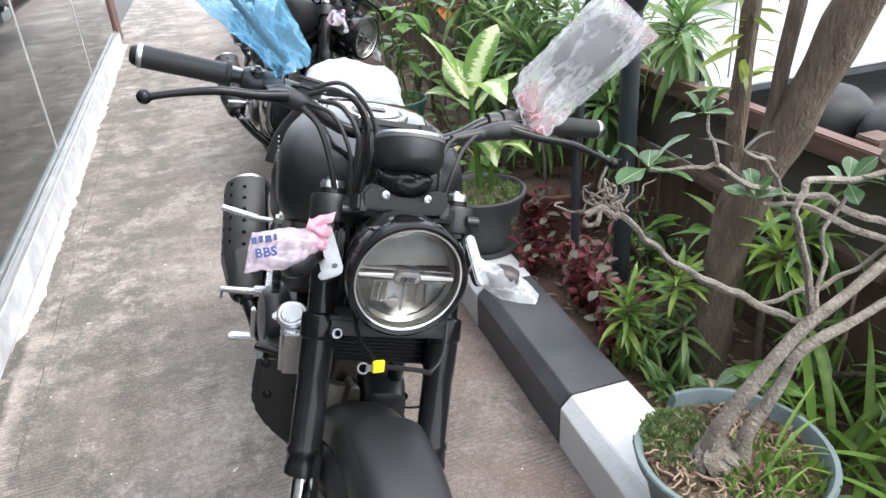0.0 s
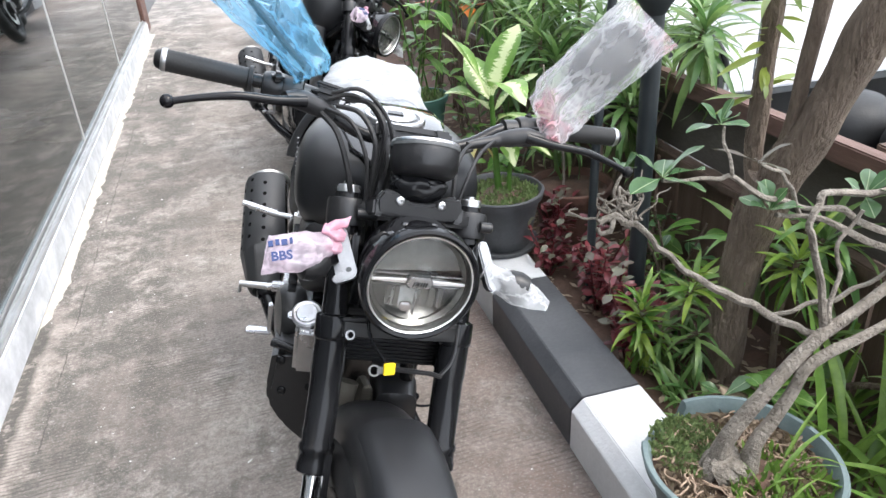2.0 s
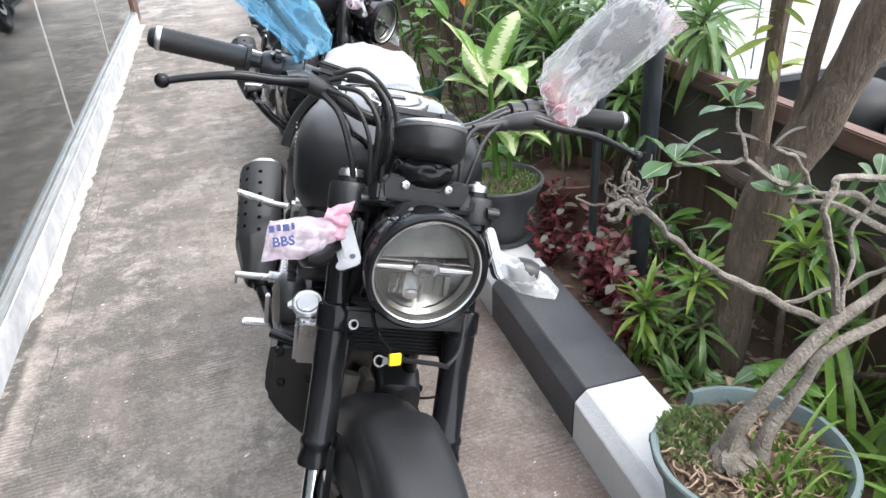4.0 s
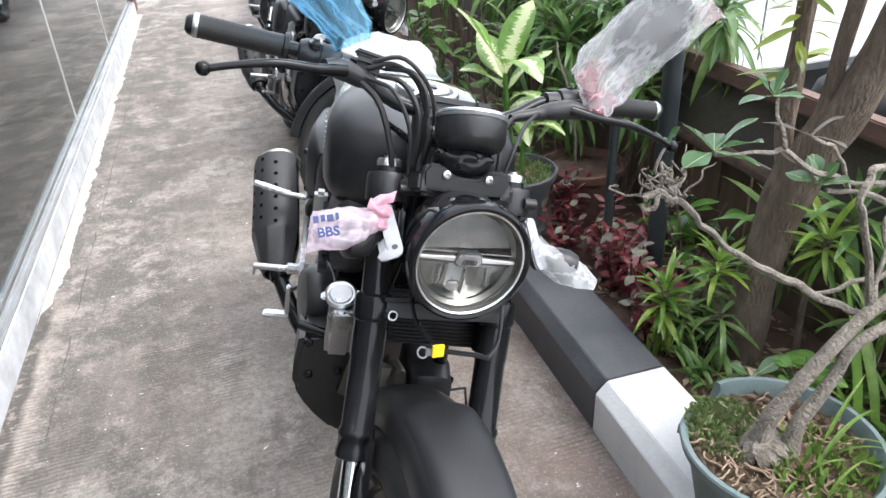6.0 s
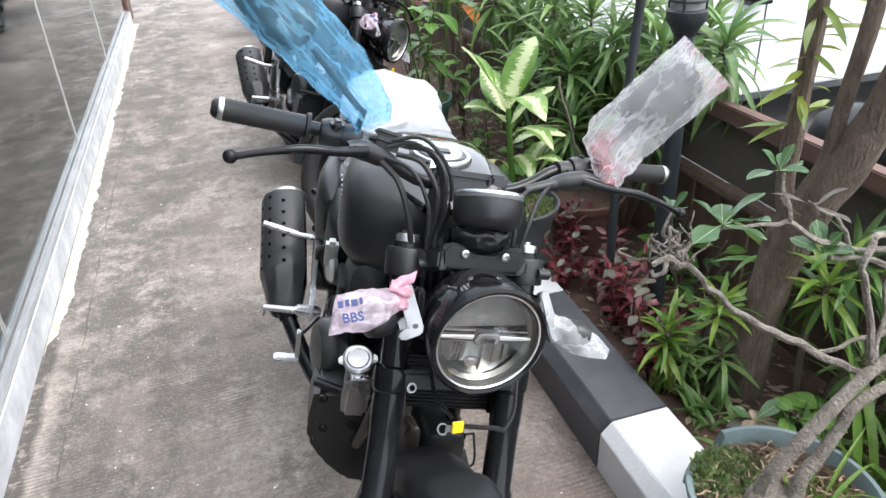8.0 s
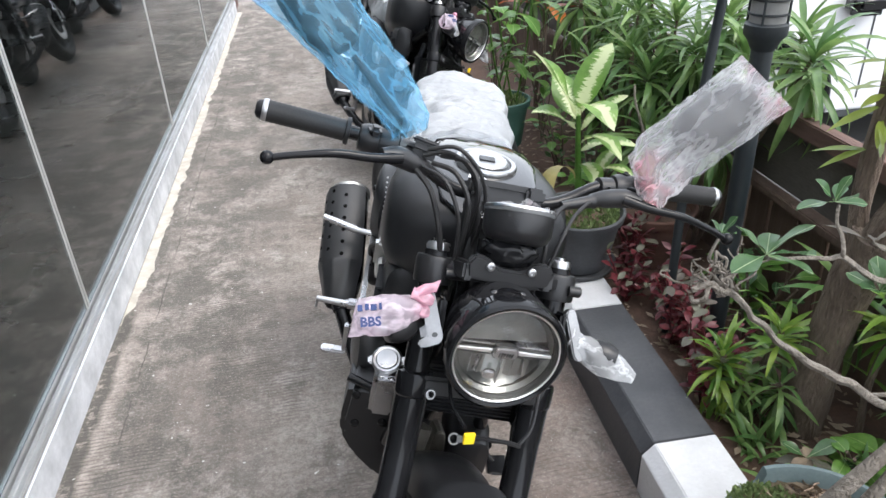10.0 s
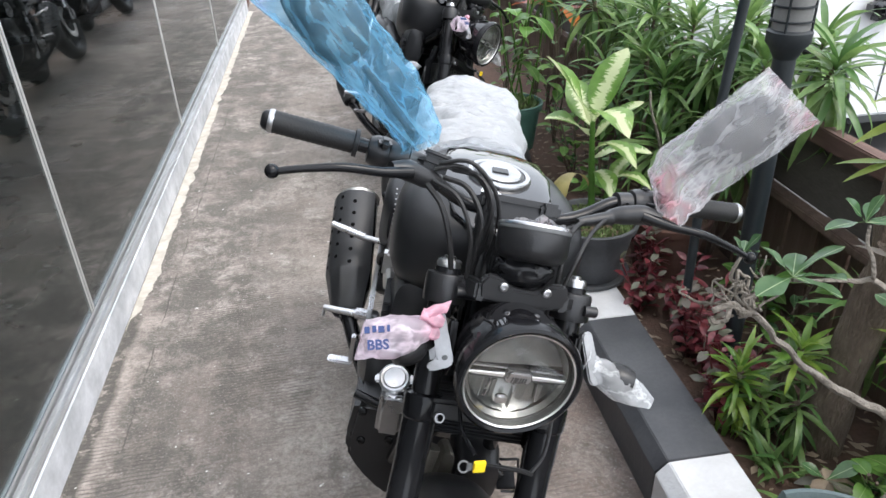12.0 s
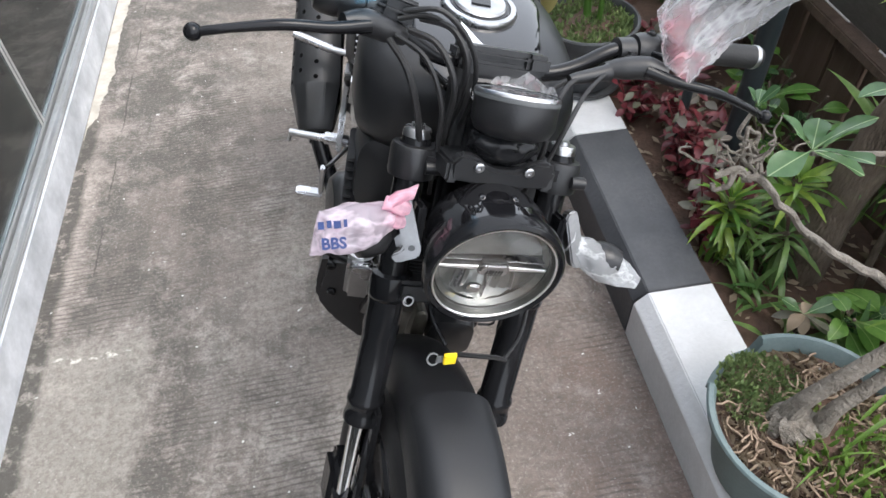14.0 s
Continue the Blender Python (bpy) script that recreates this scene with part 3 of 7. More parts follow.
slab("wall_above", WALL_X - 0.25, WALL_X, -4.0, 7.70, 2.76, 4.2, WHITE_PLASTER, 0.004, label="white wall over the shop window", category="wall", kind="structure")
slab("wall_end", WALL_X - 0.35, WALL_X - 0.02, 7.70, 8.2, -0.05, 4.2, TERRACOTTA, 0.006, label="red-brown column where the window ends", category="column", kind="structure")
slab("floor", WALL_X - 5.2, WALL_X - 0.09, -4.0, 7.70, -0.05, 0.10, ROOM_FLOOR, label="dark tiled showroom floor, dimmed in its colour", category="floor", kind="structure")
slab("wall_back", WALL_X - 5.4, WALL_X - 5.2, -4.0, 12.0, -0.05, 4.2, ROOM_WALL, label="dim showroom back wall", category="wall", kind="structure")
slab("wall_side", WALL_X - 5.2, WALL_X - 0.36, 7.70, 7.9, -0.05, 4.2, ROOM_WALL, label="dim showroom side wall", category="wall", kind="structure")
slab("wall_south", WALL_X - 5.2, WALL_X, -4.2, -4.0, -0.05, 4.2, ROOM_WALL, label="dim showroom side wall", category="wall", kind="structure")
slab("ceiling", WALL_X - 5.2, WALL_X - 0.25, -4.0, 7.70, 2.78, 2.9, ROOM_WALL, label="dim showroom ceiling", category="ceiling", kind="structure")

# the shop front runs at a slight angle to the kerb
for ob in [o for o in scene.objects if o.parent is None and o.name in ("wall_sill", "trim", "window_track", "window_1", "wall_above", "wall_end", "floor", "wall_back", "wall_side", "wall_south", "ceiling")]:
    ob.matrix_basis = WALL_TURN @ ob.matrix_basis

# kerb of painted blocks
kerb = thing("kerb", "kerb of black and white painted concrete blocks", "kerb", kind="structure")
outline = [(KERB_X, -0.08), (KERB_R, -0.08), (KERB_R, 0.155), (KERB_X + 0.035, 0.155), (KERB_X + 0.003, 0.122)]


def kerb_data(name, material):
    bm = prism(bmesh.new(), outline, 0.6145, None, 0.0022)
    return finish(name, bm, material)


KB, KW = kerb_data("black_block", KERB_BLACK), kerb_data("white_block", KERB_WHITE)
for i in range(-6, 18):
    ob = new("kerb_block", KW if i % 2 else KB)
    ob.parent = kerb
    ob.location = (0, 0.6585 + 0.617 * i, 0)
slab("bed", KERB_R, 1.19, -4.0, 14.0, -0.1, 0.085, SOIL, label="dark red-brown soil of the planting bed", category="soil", kind="structure")

# timber fence between the bed and the car park
fence = thing("fence", "low weathered timber fence with red-brown rails", "fence")
rng = random.Random(3)
for z, h, x in ((0.715, 0.055, 1.19), (0.465, 0.030, 1.185)):
    for j in range(4):
        bm = box(bmesh.new(), (0.045, 2.99, h), Matrix.Translation((x, -1.4 + 3.0 * j, z)), 0.004)
        part("rail", bm, WOOD_RAIL if z > 0.6 else WOOD, fence)
board = [finish("board", box(bmesh.new(), (0.022, 0.125 + 0.01 * i, 0.52), None, 0.003), WOOD) for i in range(3)]
for i in range(66):
    ob = new("board", board[i % 3])
    ob.parent = fence
    ob.matrix_basis = pose(1.222 + rng.uniform(-0.004, 0.004), -1.9 + i * 0.145, 0.20 + rng.uniform(-0.015, 0.01), 0, 0, rng.uniform(-2, 2))
for j in range(5):
    bm = box(bmesh.new(), (0.02, 2.2, 0.225), Matrix.Translation((1.225, -1.6 + 2.21 * j, 0.588)), 0.003)
    part("panel", bm, WOOD_DARK, fence, "dark mouldy fence panel")
for y in (-1.5, 0.3, 2.1, 3.9, 5.7):
    part("post", box(bmesh.new(), (0.07, 0.07, 0.78), Matrix.Translation((1.28, y, 0.35)), 0.004), WOOD, fence)

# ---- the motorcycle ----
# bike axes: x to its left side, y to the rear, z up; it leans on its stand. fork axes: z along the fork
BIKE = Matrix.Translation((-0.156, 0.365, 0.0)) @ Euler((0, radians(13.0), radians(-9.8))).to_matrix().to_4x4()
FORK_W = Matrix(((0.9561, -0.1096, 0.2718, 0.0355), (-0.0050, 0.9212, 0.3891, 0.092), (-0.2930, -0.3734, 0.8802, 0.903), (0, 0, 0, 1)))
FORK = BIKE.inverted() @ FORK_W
CX = -0.010


def along(a, b):
    """A pose at a whose z axis points to b."""
    a, b = Vector(a), Vector(b)
    return Matrix.Translation(a) @ (b - a).to_track_quat('Z', 'Y').to_matrix().to_4x4()


def fork_part(name, bm, material, parent, label="", angle=40.0):
    for v in bm.verts:
        v.co.x += 0.035 * min(0.0, v.co.z + 0.15)
    bm.transform(FORK)
    return part(name, bm, material, parent, label, angle)


def bolt(bm, at, d, r=0.006, h=0.006):
    m = along(at, Vector(at) + Vector(d))
    lathe(bm, [(r, 0), (r, h * 0.8), (r * 0.8, h), (r * 0.45, h), (r * 0.4, h * 0.5), (0.0005, h * 0.5)], m, 12)


def wheel(parent, centre, axis, radius, width, name):
    """A tyre on a cast rim with ten spokes and a brake disc."""
    m = along(centre, Vector(centre) + Vector(axis))
    root = part(name, lathe(bmesh.new(), [(0.028, -0.07), (0.028, 0.07)], m, 16), SATIN_BLACK, parent)
    prof = []
    for i in range(15):
        a = math.pi * (i / 14 - 0.5) * 1.25
        prof.append((radius - width * 0.46 + width * 0.46 * math.cos(a), width / 2 * math.sin(a) / math.sin(math.pi * 0.625)))
    part("tyre", lathe(bmesh.new(), [(radius * 0.70, -width * 0.36)] + prof + [(radius * 0.70, width * 0.36)], m, 48, False), RUBBER, root, "black ribbed rubber tyre")
    bm = lathe(bmesh.new(), [(radius * 0.72, -width * 0.38), (radius * 0.64, -width * 0.2), (radius * 0.64, width * 0.2), (radius * 0.72, width * 0.38)], m, 40, False)
    for i in range(10):
        a = 2 * math.pi * i / 10
        d = Vector((math.cos(a), math.sin(a), 0))
        tube(bm, [m @ (0.02 * d), m @ (radius * 0.66 * d)], [0.013, 0.009], 8, 1)
    part("rim", bm, SATIN_BLACK, root)
    bm = lathe(bmesh.new(), [(0.135, -0.072), (0.135, -0.068), (0.085, -0.068), (0.085, -0.072)], m, 40, False)
    part("brake_disc", bm, ALU, root, "steel brake disc")
    return root


def motorcycle():
    bike = thing("motorcycle", "matte black retro motorcycle leaning on its side stand", "motorcycle", BIKE, "motorcycles in a row")
    V = Vector
    # -- fork, triple clamps
    for s in (-1, 1):
        x = 0.105 * s
        leg = fork_part("fork_leg", lathe(bmesh.new(), [(0.0215, -0.21), (0.0215, -0.012), (0.020, -0.006), (0.020, -0.002)], Matrix.Translation((x, 0, 0)), 24), SATIN_BLACK, bike)
        bm = lathe(bmesh.new(), [(0.0265, -0.213), (0.027, -0.222), (0.027, -0.29), (0.0255, -0.30), (0.0255, -0.405), (0.0285, -0.409), (0.0295, -0.416), (0.0275, -0.420), (0.0275, -0.436), (0.0295, -0.440), (0.0295, -0.450), (0.022, -0.455)][::-1], Matrix.Translation((x, 0, 0)), 24)
        fork_part("fork_tube", bm, SATIN_BLACK, bike, "thick glossy black fork tube")
        bm = lathe(bmesh.new(), [(0.026, -0.240), (0.0290, -0.237), (0.0300, -0.232), (0.0300, -0.205), (0.029, -0.200), (0.022, -0.197)], Matrix.Translation((x, 0, 0)), 24, False)
        fork_part("fork_collar", bm, SATIN_BLACK, bike)
        bm = lathe(bmesh.new(), [(0.0165, -0.70), (0.0165, -0.45)], Matrix.Translation((x, 0, 0)), 20)
        fork_part("stanchion", bm, CHROME, bike, "bright steel fork stanchion")
        bm = box(bmesh.new(), (0.045, 0.06, 0.13), Matrix.Translation((x, -0.015, -0.655)), 0.010, 3)
        fork_part("axle_clamp", bm, SATIN_BLACK, bike)
        bm = lathe(bmesh.new(), [(0.0195, -0.003), (0.0195, 0.006), (0.0175, 0.010), (0.009, 0.010), (0.009, 0.015), (0.0005, 0.015)], Matrix.Translation((x, 0, 0)), 6 * 4)
        fork_part("fork_cap", bm, SILVER, bike, "silver hexagonal fork cap")
        bm = lathe(bmesh.new(), [(0.031, -0.055), (0.032, -0.050), (0.032, -0.018), (0.030, -0.012), (0.0215, -0.011)], Matrix.Translation((x, 0, 0)), 24, False)
        fork_part("clamp_ring", bm, BLACK_PLASTIC, bike)
        bm = lathe(bmesh.new(), [(0.009, 0), (0.009, 0.032 if s < 0 else 0.020), (0.007, 0.034 if s < 0 else 0.022)], along((x + 0.010, -0.030, -0.035), (x + 0.08, -0.030, -0.035)), 14)
        fork_part("clamp_bolt", bm, BLACK_PLASTIC, bike)
        # turn signal: cast bracket, stalk and lamp
        zb = -0.10 if s < 0 else -0.105
        bracket = Matrix.Translation((-0.119 if s < 0 else 0.112, -0.084, -0.098)) @ Euler((radians(-10), radians(-19), radians(14 * s))).to_matrix().to_4x4() @ Matrix.Diagonal((1.05, 1.0, 0.86, 1.0))
        rim = [(-0.006, 0.048), (0.005, 0.048), (0.010, 0.041), (0.012, -0.036), (0.007, -0.046), (-0.018, -0.049), (-0.024, -0.045), (-0.024, -0.036), (-0.010, -0.030), (-0.009, 0.041)]
        bm = prism(bmesh.new(), [(-s * (q if s < 0 else max(q, -0.012)), h) for q, h in rim], 0.022 if s < 0 else 0.015, bracket, 0.0022)
        box(bm, (0.020, 0.016, 0.060), bracket @ Matrix.Translation((0.010 * s, 0.018, -0.006)), 0.005)
        arm = fork_part("signal_bracket", bm, CAST_ALU, bike, "cast aluminium signal bracket")
        if s < 0:
            # the hole is a dark disc, its inner shade put into the colour
            bm = lathe(bmesh.new(), [(0.0042, 0.0), (0.0042, 0.0122), (0.0005, 0.0122)], bracket @ Matrix.Translation((0.001, 0, -0.030)) @ Euler((radians(90), 0, 0)).to_matrix().to_4x4(), 16)
            bm.transform(FORK)
            part("bolt_hole", bm, DARK_GREY, arm)
        bm = tube(bmesh.new(), [(x * 1.1 + CX, -0.065, zb - 0.005), (x * 1.1 + 0.028 * s, -0.082, zb - 0.012)], 0.009, 10, 1)
        lathe(bm, [(0.012, 0), (0.022, 0.012), (0.024, 0.03), (0.020, 0.045), (0.008, 0.05)], along((x * 1.1 + 0.026 * s, -0.078, zb - 0.012), (x * 1.1 + 0.10 * s, -0.098, zb - 0.030)), 16)
        fork_part("turn_signal", bm, BLACK_PLASTIC, bike)
    bm = prism(bmesh.new(), [(-0.135, -0.02), (-0.10, 0.028), (-0.03, 0.052), (0.03, 0.052), (0.10, 0.028), (0.135, -0.02), (0.06, -0.035), (-0.06, -0.035)], 0.026,
               Matrix.Translation((0, 0.0, -0.028)) @ Euler((radians(90), 0, 0)).to_matrix().to_4x4(), 0.005)
    fork_part("top_clamp", bm, BLACK_PLASTIC, bike)
    bm = prism(bmesh.new(), [(-0.128, -0.02), (-0.10, 0.034), (0.10, 0.034), (0.128, -0.02), (0.06, -0.004), (-0.06, -0.004)], 0.03,
               Matrix.Translation((0, 0.0, -0.215)) @ Euler((radians(90), 0, 0)).to_matrix().to_4x4(), 0.006)
    fork_part("lower_clamp", bm, RUBBER, bike)
    bm = bmesh.new()
    lathe(bm, [(0.0085, 0), (0.0088, 0.005), (0.0078, 0.0065), (0.0055, 0.0065), (0.0052, 0.001), (0.0005, 0.001)], along((-0.085, -0.034, -0.226), (-0.085, -0.134, -0.216)), 20)
    screw = fork_part("clamp_screw", bm, CAST_ALU, bike, "bright steel screw")
    # black disc painted as the shaded inside of the screw head
    bm = lathe(bmesh.new(), [(0.0052, 0.004), (0.0052, 0.0062), (0.0005, 0.0062)], along((-0.085, -0.034, -0.226), (-0.085, -0.134, -0.216)), 16)
    bm.transform(FORK)
    part("socket", bm, HOLE_BLACK, screw)
    # -- headlight: glossy bowl, bezel, reflector, lens
    tilt = Euler((radians(90 + 22), 0, 0)).to_matrix().to_4x4()
    hl = Matrix.Translation((-0.013, -0.130, -0.129)) @ tilt @ Matrix.Scale(0.925, 4)
    bowl = lathe(bmesh.new(), [(0.001, -0.112), (0.05, -0.108), (0.080, -0.090), (0.090, -0.060), (0.0935, -0.025), (0.0935, 0.004), (0.089, 0.004), (0.086, -0.01), (0.04, -0.06)], hl, 48)
    bowl = fork_part("headlight", bowl, GLOSS_BLACK, bike, "round headlight in a glossy black bowl")

    def light_part(name, bm, material, label=""):
        bm.transform(FORK)
        return part(name, bm, material, bowl, label)
    light_part("bezel", lathe(bmesh.new(), [(0.0935, -0.010), (0.0985, -0.006), (0.0992, 0.006), (0.0972, 0.014), (0.0930, 0.017), (0.0884, 0.0145), (0.0880, 0.006)], hl, 56, False), SATIN_BLACK)
    light_part("ring", lathe(bmesh.new(), [(0.0880, 0.010), (0.0868, 0.0138), (0.0850, 0.0132), (0.0842, 0.0118)], hl, 56, False), CHROME_SOFT, "bright metal lamp ring")
    light_part("inner_wall", lathe(bmesh.new(), [(0.0842, 0.0118), (0.0836, 0.009), (0.0826, 0.0095), (0.0820, 0.004), (0.0812, 0.0045), (0.0806, -0.003)], hl, 56, False), REFLECTOR)
    # reflector with stepped facets, crossbar, ribbed centre block, fins
    bm = lathe(bmesh.new(), [(0.0800, -0.003), (0.074, -0.012), (0.066, -0.022), (0.056, -0.031), (0.045, -0.039), (0.030, -0.046), (0.015, -0.050), (0.001, -0.051)], None, 40, False)
    facet = random.Random(5)
    for v in bm.verts:
        if v.co.z < -0.01:
            v.co.z += 0.002 * math.sin(3 * math.atan2(v.co.y, v.co.x)) + facet.uniform(-0.0016, 0.0016)
    bm.transform(hl)
    bm.transform(FORK)
    part("reflector", bm, REFLECTOR, bowl, "silvered reflector bowl", 12.0)
    for sx in (-1, 1):
        bm = prism(bmesh.new(), [(0.016, 0.0042), (0.016, -0.0042), (0.050, -0.0034), (0.079, -0.0026), (0.079, 0.0026), (0.050, 0.0034)], 0.010, hl @ Matrix.Translation((0, 0.001, -0.006)) @ Euler((radians(-90), 0, 0)).to_matrix().to_4x4() @ Matrix.Diagonal((sx, 1, -1, 1)), 0.0012)
        light_part("light_bar", bm, CHROME_SOFT, "bright silver crossbar of the lamp")
        bm = box(bmesh.new(), (0.060, 0.0022, 0.012), hl @ Matrix.Translation((0.045 * sx, 0.0105, -0.012)), 0.0006)
        light_part("upper_bar", bm, BRIGHT_ALU)
        bm = box(bmesh.new(), (0.058, 0.0045, 0.020), hl @ Matrix.Translation((0.045 * sx, -0.0065, -0.016)), 0.001)
        light_part("shadow_bar", bm, DARK_GREY)
        bm = box(bmesh.new(), (0.0018, 0.030, 0.010), hl @ Matrix.Translation((0.040 * sx, -0.030, -0.010)) @ Euler((0, 0, radians(8 * sx))).to_matrix().to_4x4(), 0.0006)
        light_part("fin", bm, SILVER)
    light_part("fin", box(bmesh.new(), (0.0018, 0.048, 0.012), hl @ Matrix.Translation((0.002, -0.038, -0.010)), 0.0006), SILVER)
    # added baffle that blocks the sky from the lower half of the bowl
    light_part("shelf", box(bmesh.new(), (0.146, 0.0025, 0.040), hl @ Matrix.Translation((0, -0.002, -0.030)), 0.0006), REFLECTOR)
    light_part("block_surround", prism(bmesh.new(), [(-0.0235, 0.002), (-0.018, 0.0105), (0.018, 0.0105), (0.0235, 0.002), (0.0185, -0.0125), (-0.0185, -0.0125)], 0.012, hl @ Matrix.Translation((0, 0, -0.005)) @ Euler((radians(-90), 0, 0)).to_matrix().to_4x4() @ Matrix.Diagonal((1, 1, -1, 1)), 0.001), DARK_GREY)
    light_part("light_block", prism(bmesh.new(), [(-0.0215, 0.002), (-0.0165, 0.0085), (0.0165, 0.0085), (0.0215, 0.002), (0.017, -0.0105), (-0.017, -0.0105)], 0.014, hl @ Matrix.Translation((0, 0, -0.003)) @ Euler((radians(-90), 0, 0)).to_matrix().to_4x4() @ Matrix.Diagonal((1, 1, -1, 1)), 0.0015), SILVER, "ribbed silver centre block")
    for i in range(6):
        light_part("block_rib", box(bmesh.new(), (0.0018, 0.010, 0.003), hl @ Matrix.Translation((-0.0105 + 0.0042 * i, -0.001, 0.0055)) @ Euler((0, 0, radians(-14))).to_matrix().to_4x4(), 0.0008), DARK_GREY)
    # added plate that hides the sky's bright reflection low in the bowl
    half = [(0.0755 * math.cos(radians(a)), 0.0755 * math.sin(radians(a))) for a in range(-172, -7, 12)]
    light_part("lower_plate", prism(bmesh.new(), half, 0.004, hl @ Matrix.Translation((0, 0, -0.015)) @ Euler((radians(-90), 0, 0)).to_matrix().to_4x4() @ Matrix.Diagonal((1, 1, -1, 1)), 0.001), LAMP_GREY, "added dull grey plate over the lower reflector")
    for q in (-0.044, -0.030, 0.016, 0.030, 0.044):
        light_part("flute", box(bmesh.new(), (0.010, 0.034, 0.003), hl @ Matrix.Translation((q, -0.030, -0.0120)) @ Euler((0, radians(25 if q < 0 else -25), 0)).to_matrix().to_4x4(), 0.0006), REFLECTOR)
    light_part("low_beam", box(bmesh.new(), (0.020, 0.016, 0.010), hl @ Matrix.Translation((-0.012, -0.048, -0.010)), 0.003), SILVER)
    light_part("hood", box(bmesh.new(), (0.032, 0.010, 0.012), hl @ Matrix.Translation((-0.012, 0.050, -0.026)), 0.003), DARK_GREY)
    light_part("inner_ring", lathe(bmesh.new(), [(0.0715, -0.016), (0.073, -0.010), (0.0745, -0.014)], hl, 40, False), CHROME)
    light_part("lens", lathe(bmesh.new(), [(0.0820, 0.007), (0.06, 0.012), (0.03, 0.0155), (0.0005, 0.0165), (0.0005, 0.0145), (0.03, 0.0135), (0.06, 0.010), (0.0820, 0.005)], hl, 40, False), LENS, "clear domed lens").visible_shadow = False
    # -- bracket with two bolts over the lamp
    bm = prism(bmesh.new(), [(-0.066, -0.017), (-0.070, 0.006), (-0.060, 0.020), (-0.040, 0.018), (-0.018, 0.004), (0.018, 0.004), (0.040, 0.018), (0.060, 0.020), (0.070, 0.006), (0.066, -0.017), (0.03, -0.020), (-0.03, -0.020)], 0.016,
               Matrix.Translation((CX, -0.082, -0.014)) @ Euler((radians(12), 0, 0)).to_matrix().to_4x4(), 0.004)
    fork_part("lamp_bracket", bm, BLACK_PLASTIC, bike)
    for sx in (-1, 1):
        fork_part("bracket_arm", box(bmesh.new(), (0.018, 0.09, 0.028), Matrix.Translation((CX + 0.064 * sx, -0.040, -0.022)), 0.004), BLACK_PLASTIC, bike)
        fork_part("lamp_ear", box(bmesh.new(), (0.010, 0.034, 0.06), Matrix.Translation((CX + 0.096 * sx, -0.080, -0.095)), 0.004), SATIN_BLACK, bike)
    for sx in (-0.0335, 0.0335):
        bm = bmesh.new()
        bolt(bm, (CX - 0.001 + sx, -0.090, -0.010), (0, -1, -0.2), 0.0068, 0.005)
        fork_part("bolt", bm, SILVER, bike, "bright steel bolt")
    # -- gauge
    gm = Matrix.Translation((CX + 0.004, -0.072, 0.052)) @ Euler((radians(-4), 0, 0)).to_matrix().to_4x4() @ Matrix.Scale(1.08, 4)
    gauge = fork_part("gauge", lathe(bmesh.new(), [(0.034, -0.022), (0.044, -0.017), (0.0495, -0.006), (0.0495, 0.018), (0.048, 0.026), (0.045, 0.027)], gm, 40), BLACK_PLASTIC, bike, "round black speedometer")
    bm = lathe(bmesh.new(), [(0.0505, 0.020), (0.0505, 0.026), (0.048, 0.029), (0.0455, 0.028), (0.0455, 0.022)], gm, 40, False)
    bm.transform(FORK)
    part("rim", bm, DARK_GREY, gauge, "grey rim of the dial")
    bm = lathe(bmesh.new(), [(0.0458, 0.0262), (0.0458, 0.0282), (0.0005, 0.0300)], gm, 32)
    bm.transform(FORK)
    part("face", bm, GLOSS_BLACK, gauge, "glossy dial glass")
    # torn protective film left on the gauge, standing up behind it
    bm = bmesh.new()
    rows = []
    for i in range(9):
        q = radians(5 + 110 * i / 8)
        top = 0.004 + 0.017 * math.sin(math.pi * i / 8) ** 0.7 * (1 + 0.35 * math.sin(i * 2.1))
        rows.append([bm.verts.new(gm @ V(((0.050 + o) * math.cos(q), (0.050 + o) * math.sin(q) + 0.10 * o, 0.024 + h))) for o, h in ((0.0, -0.006), (0.001, 0.2 * top), (0.004, 0.6 * top), (0.003, top))])
    for p, q in zip(rows, rows[1:]):
        for j in range(3):
            bm.faces.new((p[j], q[j], q[j + 1], p[j + 1]))
    bm.transform(FORK)
    part("protective_film", bm, FILM_CLEAR, gauge, "torn clear film on the dial", 60)
    bm = lathe(bmesh.new(), [(0.0508, 0.0255), (0.0502, 0.0285), (0.0485, 0.0300)], gm, 40, False)
    bm.transform(FORK)
    part("film_edge", bm, SILVER, gauge, "pale thin edge of the dial")
    # dark crumpled tape and wiring under the gauge
    bm = bmesh.new()
    bmesh.ops.create_icosphere(bm, subdivisions=4, radius=1.0)
    for v in bm.verts:
        k = 1 + 0.11 * noise.fractal(v.co * 2.0 + V((3, 1, 4)), 1.0, 2.0, 3)
        v.co = V((CX + 0.046 * k * v.co.x, -0.064 + 0.034 * k * v.co.y, 0.016 + 0.026 * k * v.co.z))
    fork_part("wiring_wrap", bm, SATIN_BLACK, bike, "black wiring wrapped in glossy tape")
    # -- handlebar, clamps, grips
    hb = [(0.402, 0.046, 0.166), (0.28, 0.040, 0.158), (0.215, 0.036, 0.152), (0.165, 0.034, 0.142), (0.115, 0.034, 0.112), (0.07, 0.034, 0.097), (0.0, 0.034, 0.097)]
    pts = [(x + CX * 0.3, y, z) for x, y, z in hb] + [(-x + CX * 0.3, y, z) for x, y, z in hb[:-1][::-1]]
    fork_part("handlebar", tube(bmesh.new(), pts, 0.0112, 14, 5), SATIN_BLACK, bike, "wide satin black handlebar")
